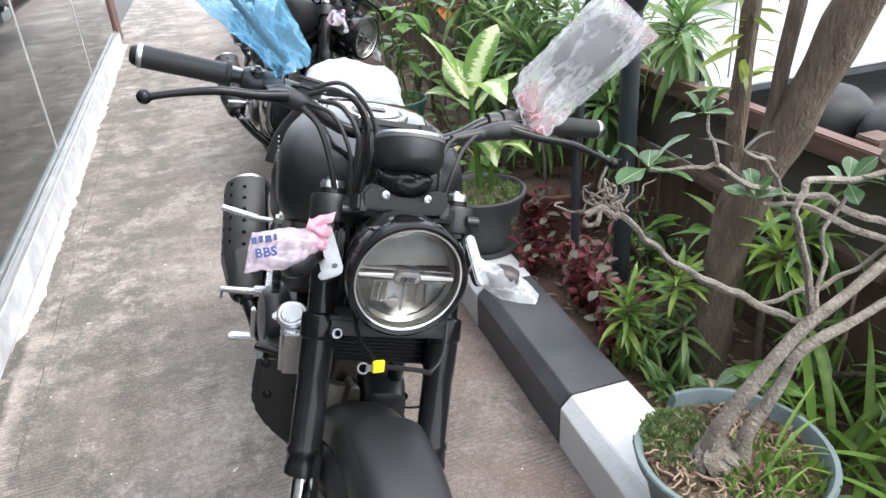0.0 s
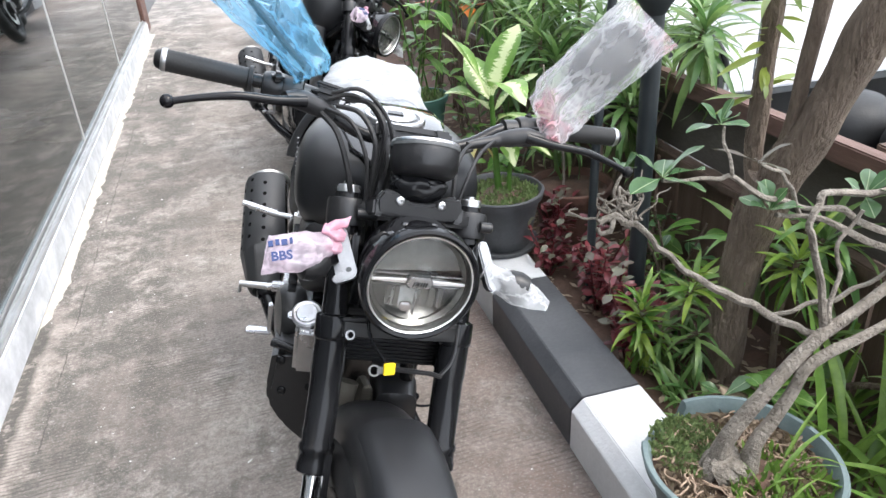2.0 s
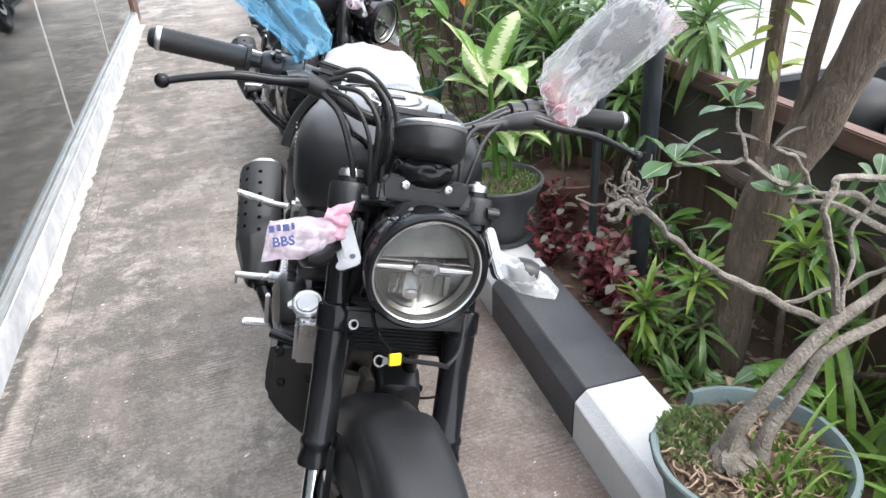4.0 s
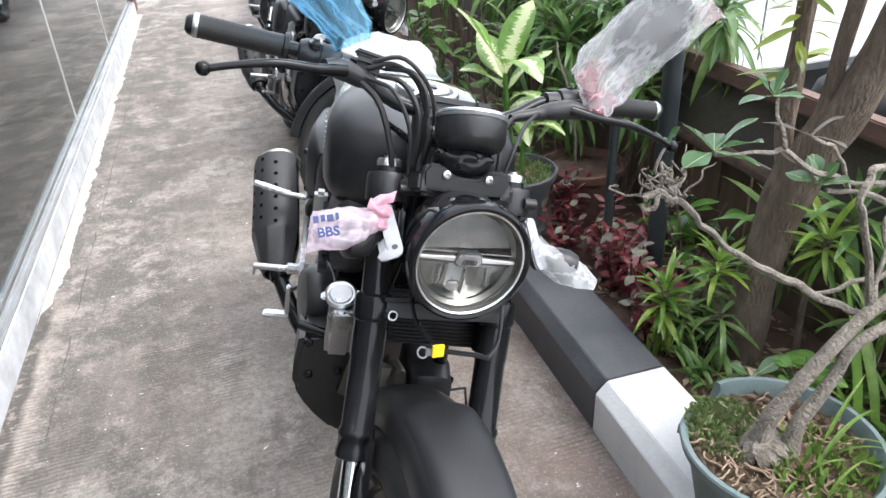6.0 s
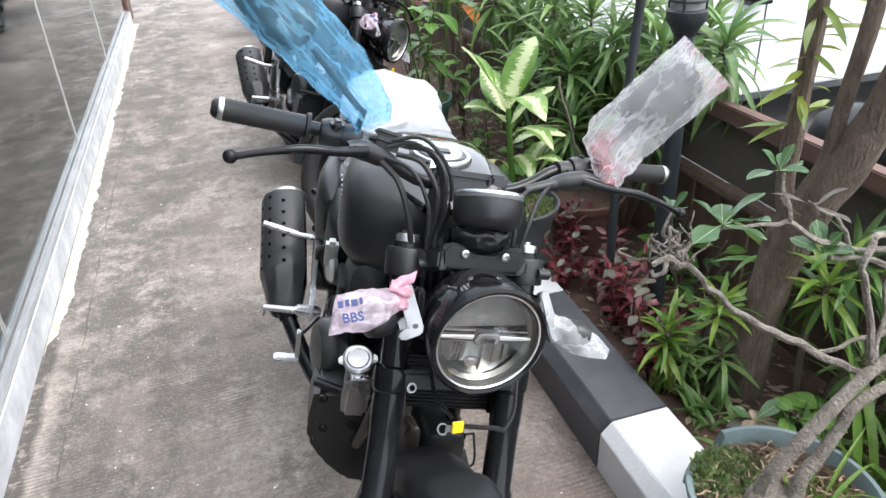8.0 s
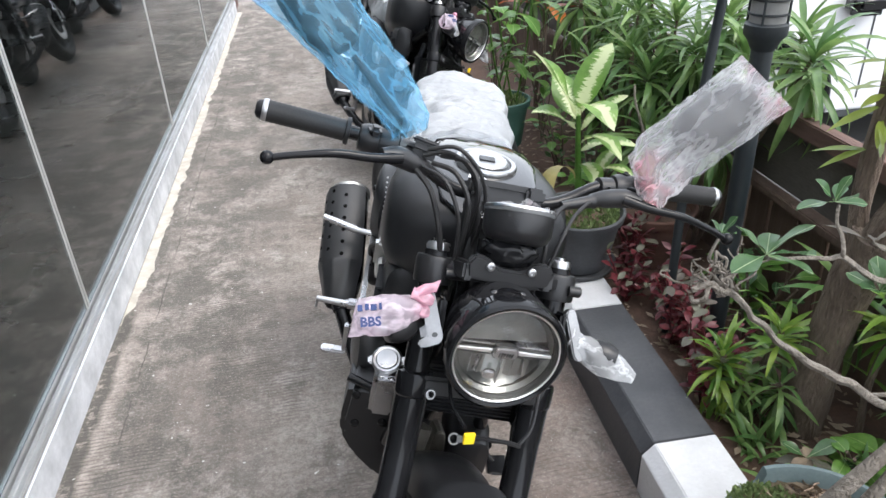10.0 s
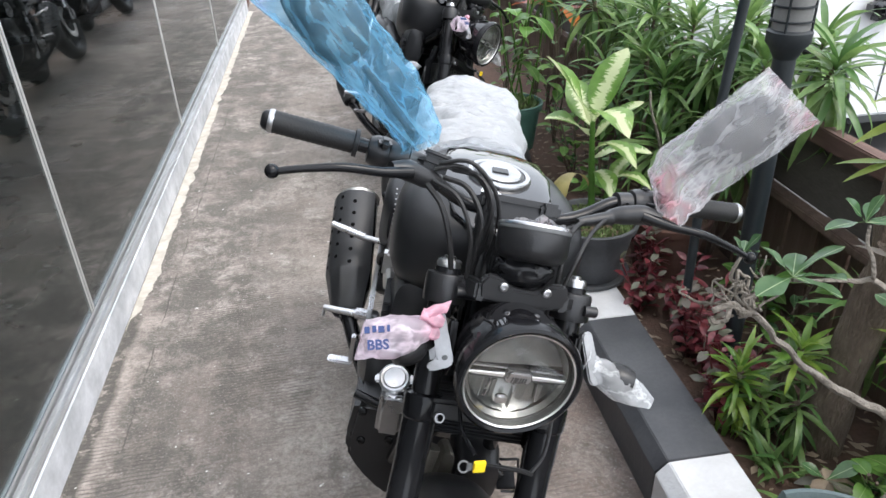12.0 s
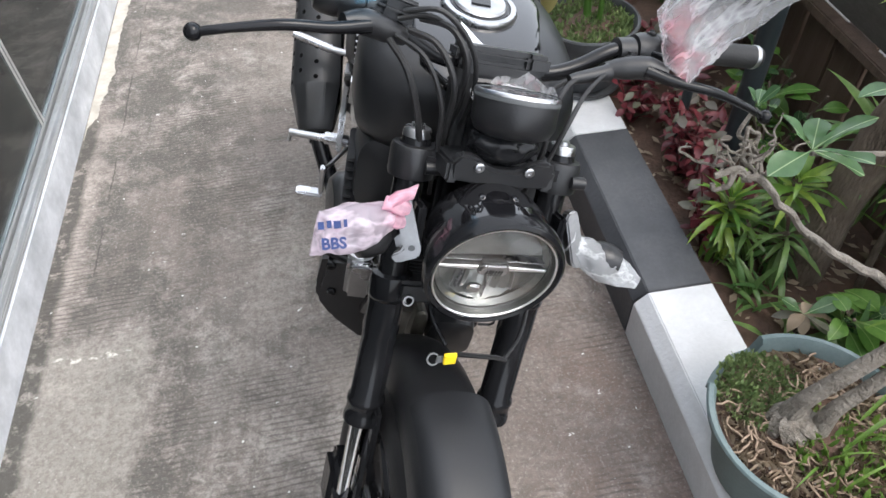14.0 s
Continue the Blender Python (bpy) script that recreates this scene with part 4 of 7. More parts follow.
    bm = box(bmesh.new(), (0.112, 0.036, 0.018), Matrix.Translation((0.0, 0.034, 0.112)), 0.008, 4)
    box(bm, (0.120, 0.034, 0.024), Matrix.Translation((0.0, 0.034, 0.092)), 0.005)
    for sx in (-1, 1):
        box(bm, (0.034, 0.045, 0.026), Matrix.Translation((0.05 * sx, 0.034, 0.108)), 0.006)
        fork_part("riser", lathe(bmesh.new(), [(0.017, -0.02), (0.017, 0.09)], Matrix.Translation((0.048 * sx, 0.034, 0.0)), 16), BLACK_PLASTIC, bike)
    fork_part("handlebar_clamp", bm, BLACK_PLASTIC, bike)
    for s in (-1, 1):
        a, b = V((0.395 * s, 0.0455, 0.1655)), V((0.275 * s, 0.040, 0.158))
        d = (b - a).normalized()
        prof = [(0.0175, 0.0)] + [(0.0165 + (0.0009 if i % 2 else 0), 0.004 + 0.116 * i / 30) for i in range(31)] + [(0.021, 0.121), (0.022, 0.127), (0.0115, 0.128)]
        fork_part("grip", lathe(bmesh.new(), prof, along(a, b), 20), RUBBER, bike, "ribbed black rubber grip")
        bm = lathe(bmesh.new(), [(0.010, -0.014), (0.0145, -0.010), (0.0165, 0.0), (0.0165, 0.006)], along(a - 0.004 * d, b), 20)
        end = fork_part("bar_end", bm, BLACK_PLASTIC, bike, "black bar end with a bright ring")
        bm = lathe(bmesh.new(), [(0.0168, -0.004), (0.0178, -0.002), (0.0178, 0.003), (0.0168, 0.005)], along(a - 0.004 * d, b), 24, False)
        bm.transform(FORK)
        part("ring", bm, SILVER, end, "bright metal ring")
        # switch housing, lever perch and lever
        bm = lathe(bmesh.new(), [(0.012, -0.033), (0.021, -0.031), (0.0245, -0.022), (0.0245, -0.002), (0.0235, 0.000), (0.0245, 0.002), (0.0240, 0.020), (0.020, 0.030), (0.012, 0.032)], along((0.222 * s, 0.036, 0.150), (0.322 * s, 0.042, 0.158)), 22)
        box(bm, (0.020, 0.030, 0.015), Matrix.Translation((0.232 * s, 0.010, 0.164)) @ Euler((radians(20), 0, 0)).to_matrix().to_4x4(), 0.006, 3)
        box(bm, (0.014, 0.012, 0.010), Matrix.Translation((0.212 * s, 0.030, 0.174)), 0.004, 3)
        fork_part("switch_box", bm, BLACK_PLASTIC, bike)
        bm = tube(bmesh.new(), [(0.140 * s, 0.004, 0.118), (0.165 * s, 0.000, 0.124), (0.195 * s, -0.008, 0.130), (0.222 * s, -0.018, 0.127)], [0.010, 0.0155, 0.0165, 0.011], 16, 5)
        lathe(bm, [(0.0125, -0.013), (0.0185, -0.012), (0.0190, 0.012), (0.0125, 0.013)], along((0.178 * s, 0.0345, 0.144), (0.24 * s, 0.0365, 0.153)), 18)
        box(bm, (0.022, 0.034, 0.020), Matrix.Translation((0.180 * s, 0.018, 0.136)), 0.007, 3)
        if s < 0:
            box(bm, (0.058, 0.030, 0.024), Matrix.Translation((-0.150, 0.010, 0.148)) @ Euler((0, radians(10), radians(-8))).to_matrix().to_4x4(), 0.0115, 4)
            box(bm, (0.046, 0.024, 0.008), Matrix.Translation((-0.149, 0.011, 0.161)) @ Euler((0, radians(10), radians(-8))).to_matrix().to_4x4(), 0.0035, 3)
        else:
            lathe(bm, [(0.006, 0.0), (0.008, 0.01), (0.011, 0.055), (0.013, 0.06)], along((0.085, -0.012, 0.100), (0.155, -0.004, 0.120)), 14)
        fork_part("lever_perch", bm, BLACK_PLASTIC, bike)
        lever = [(0.19 * s, -0.016, 0.128), (0.235 * s, -0.030, 0.120), (0.29 * s, -0.040, 0.116), (0.345 * s, -0.040, 0.104), (0.380 * s, -0.036, 0.094)]
        bm = tube(bmesh.new(), lever, [0.010, 0.0075, 0.0068, 0.0055, 0.0055], 10, 5)
        t = bmesh.new()
        bmesh.ops.create_uvsphere(t, u_segments=14, v_segments=10, radius=0.0105)
        take(bm, t, Matrix.Translation((0.386 * s, -0.036, 0.093)))
        fork_part("lever", bm, SATIN_BLACK, bike, "black control lever with a ball end")
        # mirror: stem and oval glass housing
        up = V((0.258, 0.000, 0.205)) if s > 0 else V((-0.21, -0.020, 0.190))
        top = V((0.330, -0.026, 0.288)) if s > 0 else V((-0.350, -0.036, 0.318))
        stem = tube(bmesh.new(), [V((0.20 * s, 0.03, 0.15)), V((0.232, -0.010, 0.152)) if s > 0 else V((-0.198, -0.005, 0.185)), up, up.lerp(top, 0.55)], 0.005, 10)
        mirror = fork_part("mirror", stem, SATIN_BLACK, bike)
        ax = V((0.57, -0.40, 0.71)).normalized() if s > 0 else (top - up).normalized()
        mm = Matrix.Translation(top) @ Matrix((ax, V((0, 1, 0)).cross(ax).normalized() * -1, V((0, 1, 0)))).transposed().to_4x4()
        bm = bmesh.new()
        rings = []
        for h, q in ((-0.018, 0.25), (-0.016, 0.66), (-0.007, 0.92), (0.006, 1.0), (0.012, 0.97)):
            rings.append([bm.verts.new(mm @ V((0.074 * q * math.copysign(abs(math.cos(t)) ** 0.75, math.cos(t)), 0.046 * q * math.copysign(abs(math.sin(t)) ** 0.75, math.sin(t)), h))) for t in [2 * math.pi * j / 32 for j in range(32)]])
        skin(bm, rings)
        bm.transform(FORK)
        part("housing", bm, BLACK_PLASTIC, mirror, "oval black mirror housing")
    # -- cables from the bars down to the frame
    for a, pts, r in (
            (0, [(-0.135, 0.000, 0.145), (-0.095, -0.020, 0.140), (-0.070, -0.030, 0.105), (-0.066, -0.012, 0.055), (-0.070, 0.02, -0.02)], 0.0055),
            (0, [(-0.150, -0.010, 0.130), (-0.115, -0.035, 0.120), (-0.088, -0.045, 0.080), (-0.082, -0.030, 0.03), (-0.075, 0.01, -0.06)], 0.0050),
            (0, [(-0.175, -0.010, 0.115), (-0.150, -0.035, 0.085), (-0.125, -0.030, 0.030), (-0.105, 0.00, -0.03), (-0.085, 0.05, -0.10)], 0.0060),
            (0, [(-0.165, 0.0, 0.140), (-0.125, -0.012, 0.150), (-0.080, -0.008, 0.128), (-0.055, 0.005, 0.070), (-0.058, 0.03, 0.0)], 0.0045),
            (0, [(-0.160, -0.004, 0.150), (-0.112, -0.024, 0.158), (-0.062, -0.022, 0.118), (-0.044, -0.004, 0.060), (-0.050, 0.03, -0.01)], 0.0042),
            (0, [(-0.168, -0.016, 0.122), (-0.132, -0.046, 0.104), (-0.104, -0.052, 0.058), (-0.092, -0.036, 0.01), (-0.080, 0.0, -0.08)], 0.0040),
            (0, [(0.150, -0.010, 0.120), (0.110, -0.034, 0.088), (0.082, -0.056, 0.046), (0.066, -0.052, -0.01)], 0.0040),
            (0, [(0.130, -0.006, 0.112), (0.090, -0.020, 0.096), (0.062, -0.045, 0.060), (0.058, -0.050, 0.01), (0.065, -0.01, -0.06)], 0.0045),
            (0, [(0.115, 0.020, 0.098), (0.080, 0.010, 0.080), (0.060, 0.005, 0.040), (0.055, 0.02, -0.02)], 0.0040)):
        fork_part("cable", tube(bmesh.new(), [(x * 0.93, y, z) for x, y, z in pts], r * 0.82, 8, 5), RUBBER, bike, "black control cable")
    bm = tube(bmesh.new(), [(-0.065, -0.045, -0.18), (-0.060, -0.075, -0.225), (-0.045, -0.115, -0.250)], 0.003, 8)
    fork_part("hose_stay", bm, SATIN_BLACK, bike)
    fork_part("tag", box(bmesh.new(), (0.017, 0.006, 0.018), Matrix.Translation((-0.043, -0.135, -0.258)) @ Euler((radians(20), radians(-8), 0)).to_matrix().to_4x4(), 0.001), YELLOW, bike, "small yellow plastic tag")
    bm = prism(bmesh.new(), [(-0.03, 0.005), (0.030, -0.001), (0.050, -0.008), (0.048, -0.014), (0.026, -0.008), (-0.03, -0.003)], 0.006, Matrix.Translation((0.0, -0.118, -0.262)) @ Euler((radians(25), 0, 0)).to_matrix().to_4x4(), 0.002)
    tube(bm, [(0.044, -0.112, -0.272), (0.075, -0.08, -0.25), (0.094, -0.04, -0.20)], 0.003, 8)
    fork_part("hose_bracket", bm, BLACK_PLASTIC, bike)
    bm = lathe(bmesh.new(), [(0.0088, -0.0015), (0.0088, 0.0015), (0.0064, 0.0015), (0.0064, -0.0015), (0.0088, -0.0015)], Matrix.Translation((-0.064, -0.130, -0.262)) @ Euler((radians(70), 0, 0)).to_matrix().to_4x4(), 20, False)
    box(bm, (0.020, 0.004, 0.010), Matrix.Translation((-0.050, -0.131, -0.261)), 0.001)
    fork_part("eyelet", bm, DARK_GREY, bike, "grey metal eyelet tab")
    # -- front wheel and fender
    axle = V((CX, -0.020, -0.700))
    hub = axle + V((0.035 * -0.55, 0, 0))
    wheel(bike, FORK @ hub, FORK.to_3x3() @ V((1, 0, 0)), 0.305, 0.115, "front_wheel")
    bm = bmesh.new()
    rings = []
    for i in range(25):
        a = radians(18 + 150 * i / 24)
        r = 0.335
        w = 0.061 * (1 - 0.35 * max(0, abs(i - 11) / 13 - 0.35))
        ring = []
        for j in range(17):
            b = radians(-98 + 196 * j / 16)
            x, dr = w * math.copysign(abs(math.sin(b)) ** 0.75, b), 0.052 * math.copysign(abs(math.cos(b)) ** 0.8, math.cos(b)) - 0.03
            ring.append(bm.verts.new(axle + V((x, -(r + dr) * math.cos(a), (r + dr) * math.sin(a)))))
        for j in range(16, -1, -1):
            b = radians(-98 + 196 * j / 16)
            x, dr = (w - 0.004) * math.copysign(abs(math.sin(b)) ** 0.75, b), 0.048 * math.copysign(abs(math.cos(b)) ** 0.8, math.cos(b)) - 0.03
            ring.append(bm.verts.new(axle + V((x, -(r + dr) * math.cos(a), (r + dr) * math.sin(a)))))
        rings.append(ring)
    skin(bm, rings)
    fender = fork_part("front_fender", bm, BLACK_PLASTIC, bike, "black front fender with a matte front plate")
    bm = bmesh.new()
    rings = []
    for i in range(15):
        a = radians(18 + 62 * i / 14)
        ring = []
        for lift in (0.0045, 0.0005):
            for j in range(15) if lift > 0.002 else range(14, -1, -1):
                b = radians(-84 + 168 * j / 14)
                x = (0.061 + lift) * math.copysign(abs(math.sin(b)) ** 0.6, b)
                dr = (0.052 + lift) * abs(math.cos(b)) ** 0.7 - 0.03
                tuck = 0.012 * (x / 0.061) ** 2 * (i / 14) ** 3
                ring.append(bm.verts.new(axle + V((x, -(0.335 + dr) * math.cos(a - tuck * 2), (0.335 + dr) * math.sin(a - tuck * 2)))))
        rings.append(ring)
    skin(bm, rings)
    bm.transform(FORK)
    part("front_plate", bm, MATTE_BLACK, fender, "matte black front plate")
    for s in (-1, 1):
        bm = tube(bmesh.new(), [axle + V((0.075 * s, 0.02, 0.265)), axle + V((0.088 * s, -0.02, 0.20)), axle + V((0.09 * s, -0.03, 0.08))], 0.008, 8)
        box(bm, (0.010, 0.05, 0.11), Matrix.Translation(axle + V((0.083 * s, -0.005, 0.235))), 0.004)
        fork_part("fender_stay", bm, SATIN_BLACK, bike)
    bm = box(bmesh.new(), (0.045, 0.075, 0.10), Matrix.Translation(axle + V((-0.098, 0.075, 0.085))), 0.014, 3)
    fork_part("brake_caliper", bm, SATIN_BLACK, bike)

    # -- tank, its glossy top, cap
    bm = shell(bmesh.new(), [(-0.155, 0, 0.105, 0.835, 0.930, 3), (-0.140, 0, 0.140, 0.805, 0.955, 3.4), (-0.105, 0, 0.164, 0.785, 0.975, 3.6), (-0.03, 0, 0.174, 0.755, 0.988, 3.4), (0.04, 0, 0.173, 0.720, 0.988, 3.2),
                             (0.12, 0, 0.166, 0.700, 0.980, 3.0), (0.22, 0, 0.148, 0.700, 0.955, 2.8), (0.34, 0, 0.115, 0.715, 0.905, 2.6), (0.43, 0, 0.085, 0.730, 0.850, 2.4)], 44)
    part("tank", bm, MATTE_BLACK, bike, "matte black fuel tank")
    bm = shell(bmesh.new(), [(-0.150, 0, 0.045, 0.940, 0.962, 3.5), (-0.125, 0, 0.080, 0.950, 0.975, 4), (-0.06, 0, 0.098, 0.960, 0.988, 4), (0.05, 0, 0.105, 0.960, 0.991, 4), (0.13, 0, 0.095, 0.955, 0.985, 4), (0.20, 0, 0.062, 0.94, 0.968, 3.5)], 32)
    part("tank_cover", bm, GLOSS_BLACK, bike, "glossy black tank top panel")
    cap = part("fuel_cap", lathe(bmesh.new(), [(0.060, 0.985), (0.060, 0.994), (0.057, 0.998), (0.049, 0.998), (0.047, 0.995)], Matrix.Translation((0.002, 0.012, 0)), 40), BRIGHT_ALU, bike, "silver ringed fuel cap")
    part("flap", lathe(bmesh.new(), [(0.042, 0.994), (0.042, 0.999), (0.039, 1.002), (0.0005, 1.003)], Matrix.Translation((0.002, 0.012, 0)), 36), BRIGHT_ALU, cap)
    bm = lathe(bmesh.new(), [(0.042, 0.9975), (0.0465, 0.9975), (0.0465, 0.9965)], Matrix.Translation((0.002, 0.012, 0)), 36, False)
    box(bm, (0.030, 0.022, 0.003), Matrix.Translation((0.002, 0.006, 1.0035)), 0.001)
    part("cap_lock", bm, BLACK_PLASTIC, cap)
    for s in (-1, 1):
        bm = shell(bmesh.new(), [(-0.155, 0.105 * s, 0.020, 0.70, 0.80, 3.4), (-0.14, 0.112 * s, 0.036, 0.680, 0.825, 3.6), (-0.08, 0.118 * s, 0.040, 0.660, 0.820, 3.6), (0.0, 0.116 * s, 0.038, 0.655, 0.76, 3.4), (0.07, 0.11 * s, 0.025, 0.66, 0.72, 3)], 24)
        scoop = part("side_scoop", bm, MATTE_BLACK, bike, "ribbed matte black side scoop")
        for i in range(6):
            part("rib", box(bmesh.new(), (0.016, 0.062, 0.007), Matrix.Translation((0.157 * s, -0.108 + 0.003 * i, 0.684 + 0.0175 * i)) @ Euler((radians(18), 0, 0)).to_matrix().to_4x4(), 0.002), MATTE_BLACK, scoop)
        for q in smooth_pts([(0.176, 0.020, 0.925), (0.1745, -0.005, 0.905), (0.174, -0.015, 0.880), (0.173, -0.020, 0.850)], 3):
            bm = bmesh.new()
            bolt(bm, (s * (q.x - 0.0015), q.y, q.z), (s, -0.2, 0.1), 0.0015, 0.0026)
            part("stud", bm, SILVER, bike, "small bright round stud")
    # -- seat, tail
    bm = shell(bmesh.new(), [(0.40, 0, 0.085, 0.775, 0.835, 3), (0.50, 0, 0.105, 0.765, 0.838, 3), (0.75, 0, 0.125, 0.765, 0.840, 3), (0.95, 0, 0.115, 0.785, 0.850, 3), (1.06, 0, 0.08, 0.80, 0.85, 3)], 28)
    part("seat", bm, RUBBER, bike, "black seat")
    bm = shell(bmesh.new(), [(0.45, 0, 0.07, 0.70, 0.77, 3), (0.85, 0, 0.10, 0.70, 0.785, 3), (1.10, 0, 0.06, 0.74, 0.80, 3)], 20)
    part("tail_frame", bm, SATIN_BLACK, bike)
    part("tail_light", lathe(bmesh.new(), [(0.03, 0), (0.045, 0.02), (0.045, 0.05), (0.02, 0.06)], along((0, 1.08, 0.775), (0, 1.2, 0.765)), 24), RED, bike, "round red tail light")
    bm = box(bmesh.new(), (0.16, 0.02, 0.22), Matrix.Translation((0, 1.17, 0.60)) @ Euler((radians(35), 0, 0)).to_matrix().to_4x4(), 0.008)
    part("rear_fender", bm, BLACK_PLASTIC, bike)
    # -- frame tubes, engine, radiator
    bm = bmesh.new()
    for s in (-1, 1):
        tube(bm, [(0.03 * s, -0.20, 0.84), (0.10 * s, -0.05, 0.72), (0.125 * s, 0.20, 0.62), (0.12 * s, 0.42, 0.52), (0.10 * s, 0.46, 0.36)], 0.017, 12)
        tube(bm, [(0.03 * s, -0.20, 0.78), (0.07 * s, -0.22, 0.60), (0.09 * s, -0.15, 0.42)], 0.014, 12)
        tube(bm, [(0.11 * s, 0.40, 0.58), (0.11 * s, 0.75, 0.72), (0.09 * s, 1.05, 0.78)], 0.012, 10)
    lathe(bm, [(0.032, -0.10), (0.032, 0.09)], Matrix.Translation((0, -0.215, 0.85)) @ Euler((radians(-25), 0, 0)).to_matrix().to_4x4(), 20)
    part("frame", bm, SATIN_BLACK, bike, "black tubular frame")
    bm = box(bmesh.new(), (0.20, 0.26, 0.22), Matrix.Translation((0, 0.17, 0.36)), 0.035, 3)
    box(bm, (0.15, 0.14, 0.26), Matrix.Translation((0, -0.01, 0.50)) @ Euler((radians(28), 0, 0)).to_matrix().to_4x4(), 0.02, 3)
    part("engine", bm, SATIN_BLACK, bike, "black finned engine block")
    bm = shell(bmesh.new(), [(0.06, 0, 0.10, 0.26, 0.46, 4), (0.10, 0, 0.150, 0.24, 0.50, 4), (0.30, 0, 0.165, 0.23, 0.50, 4), (0.48, 0, 0.150, 0.25, 0.47, 4), (0.56, 0, 0.09, 0.28, 0.42, 4)], 32)
    part("crankcase", bm, SATIN_BLACK, bike, "black engine crankcase")
    for i in range(7):
        bm = box(bmesh.new(), (0.235, 0.20, 0.006), Matrix.Translation((0, 0.06, 0.525 + 0.020 * i)) @ Euler((radians(12), 0, 0)).to_matrix().to_4x4(), 0.002)
        part("cooling_fin", bm, SATIN_BLACK, bike)
    for s in (-1, 1):
        bm = shell(bmesh.new(), [(0.26, 0.12 * s, 0.03, 0.54, 0.68, 3), (0.32, 0.135 * s, 0.042, 0.50, 0.71, 3.4), (0.48, 0.135 * s, 0.044, 0.50, 0.73, 3.4), (0.60, 0.12 * s, 0.04, 0.58, 0.74, 3), (0.66, 0.10 * s, 0.02, 0.64, 0.74, 3)], 24)
        part("side_panel", bm, MATTE_BLACK, bike, "matte black side panel")
        bm = lathe(bmesh.new(), [(0.030, 0), (0.032, 0.012), (0.026, 0.020), (0.0005, 0.022)], along((0.150 * s, 0.23, 0.60), (0.3 * s, 0.20, 0.60)), 20)
        box(bm, (0.03, 0.035, 0.07), Matrix.Translation((0.165 * s, 0.24, 0.635)), 0.008)
        part("throttle_body", bm, ALU, bike, "dull metal throttle body")
        bm = shell(bmesh.new(), [(0.40, 0.165 * s, 0.02, 0.60, 0.70, 3), (0.44, 0.168 * s, 0.038, 0.56, 0.73, 3.4), (0.56, 0.165 * s, 0.042, 0.54, 0.73, 3.4), (0.68, 0.15 * s, 0.035, 0.58, 0.73, 3), (0.74, 0.13 * s, 0.015, 0.62, 0.72, 3)], 20)
        part("tail_panel", bm, MATTE_BLACK, bike, "matte black panel under the seat")
        bm = shell(bmesh.new(), [(0.46, 0.14 * s, 0.03, 0.40, 0.52, 3), (0.50, 0.155 * s, 0.045, 0.37, 0.56, 3.4), (0.66, 0.155 * s, 0.042, 0.34, 0.55, 3.4), (0.76, 0.14 * s, 0.02, 0.34, 0.48, 3)], 20)
        part("swingarm_guard", bm, BLACK_PLASTIC, bike)
        bm = lathe(bmesh.new(), [(0.016, 0), (0.016, 0.04), (0.026, 0.05), (0.026, 0.26), (0.018, 0.27), (0.018, 0.33)], along((0.135 * s, 0.72, 0.33), (0.14 * s, 0.56, 0.66)), 18)
        part("shock_absorber", bm, SATIN_BLACK, bike)
        bm = tube(bmesh.new(), [(0.13 * s, 0.24, 0.66), (0.185 * s, 0.33, 0.60), (0.19 * s, 0.42, 0.52), (0.165 * s, 0.46, 0.44)], 0.006, 8)
        part("hose", bm, RUBBER, bike)
        bm = tube(bmesh.new(), [(0.10 * s, 0.30, 0.70), (0.16 * s, 0.44, 0.66), (0.18 * s, 0.56, 0.60), (0.16 * s, 0.66, 0.56)], 0.005, 8)
        part("hose", bm, RUBBER, bike)
    for s in (-1, 1):
        bm = lathe(bmesh.new(), [(0.098, -0.02), (0.098, 0.015), (0.088, 0.032), (0.06, 0.040), (0.0005, 0.041)], along((0.11 * s, 0.14, 0.37), (0.3 * s, 0.14, 0.37)), 32)
        part("engine_cover", bm, SATIN_BLACK, bike, "round black engine cover")
    bm = box(bmesh.new(), (0.185, 0.028, 0.095), Matrix.Translation((0.025, -0.270, 0.684)) @ Euler((radians(-12), 0, 0)).to_matrix().to_4x4(), 0.004)
    for u in (-0.065, 0.115):
        box(bm, (0.024, 0.040, 0.105), Matrix.Translation((u, -0.270, 0.684)) @ Euler((radians(-12), 0, 0)).to_matrix().to_4x4(), 0.006)
    rad = part("radiator", bm, SATIN_BLACK, bike, "black radiator with fine fins")
    fin = finish("fin", box(bmesh.new(), (0.158, 0.004, 0.0025), None, 0), BLACK_PLASTIC)
    for i in range(13):
        ob = new("fin", fin)
        ob.parent = rad
        ob.location = (0.025, -0.294 + 0.0014 * i, 0.645 + 0.0064 * i)
    capm = Matrix.Translation((-0.122, -0.230, 0.683)) @ Euler((radians(26), radians(-8), 0)).to_matrix().to_4x4()
    bm = lathe(bmesh.new(), [(0.016, -0.012), (0.018, 0), (0.027, 0.002), (0.028, 0.008), (0.024, 0.011), (0.020, 0.010), (0.018, 0.012), (0.0005, 0.0125)], capm, 28)
    for sx in (-1, 1):
        box(bm, (0.014, 0.016, 0.007), capm @ Matrix.Translation((0.027 * sx, 0, 0.0055)), 0.003)
    part("radiator_cap", bm, SILVER, bike, "bright metal radiator cap")
    bm = box(bmesh.new(), (0.046, 0.045, 0.105), Matrix.Translation((-0.118, -0.232, 0.622)) @ Euler((radians(8), 0, 0)).to_matrix().to_4x4(), 0.008, 3)
    part("coolant_neck", bm, SILVER, bike, "bright cast coolant housing")
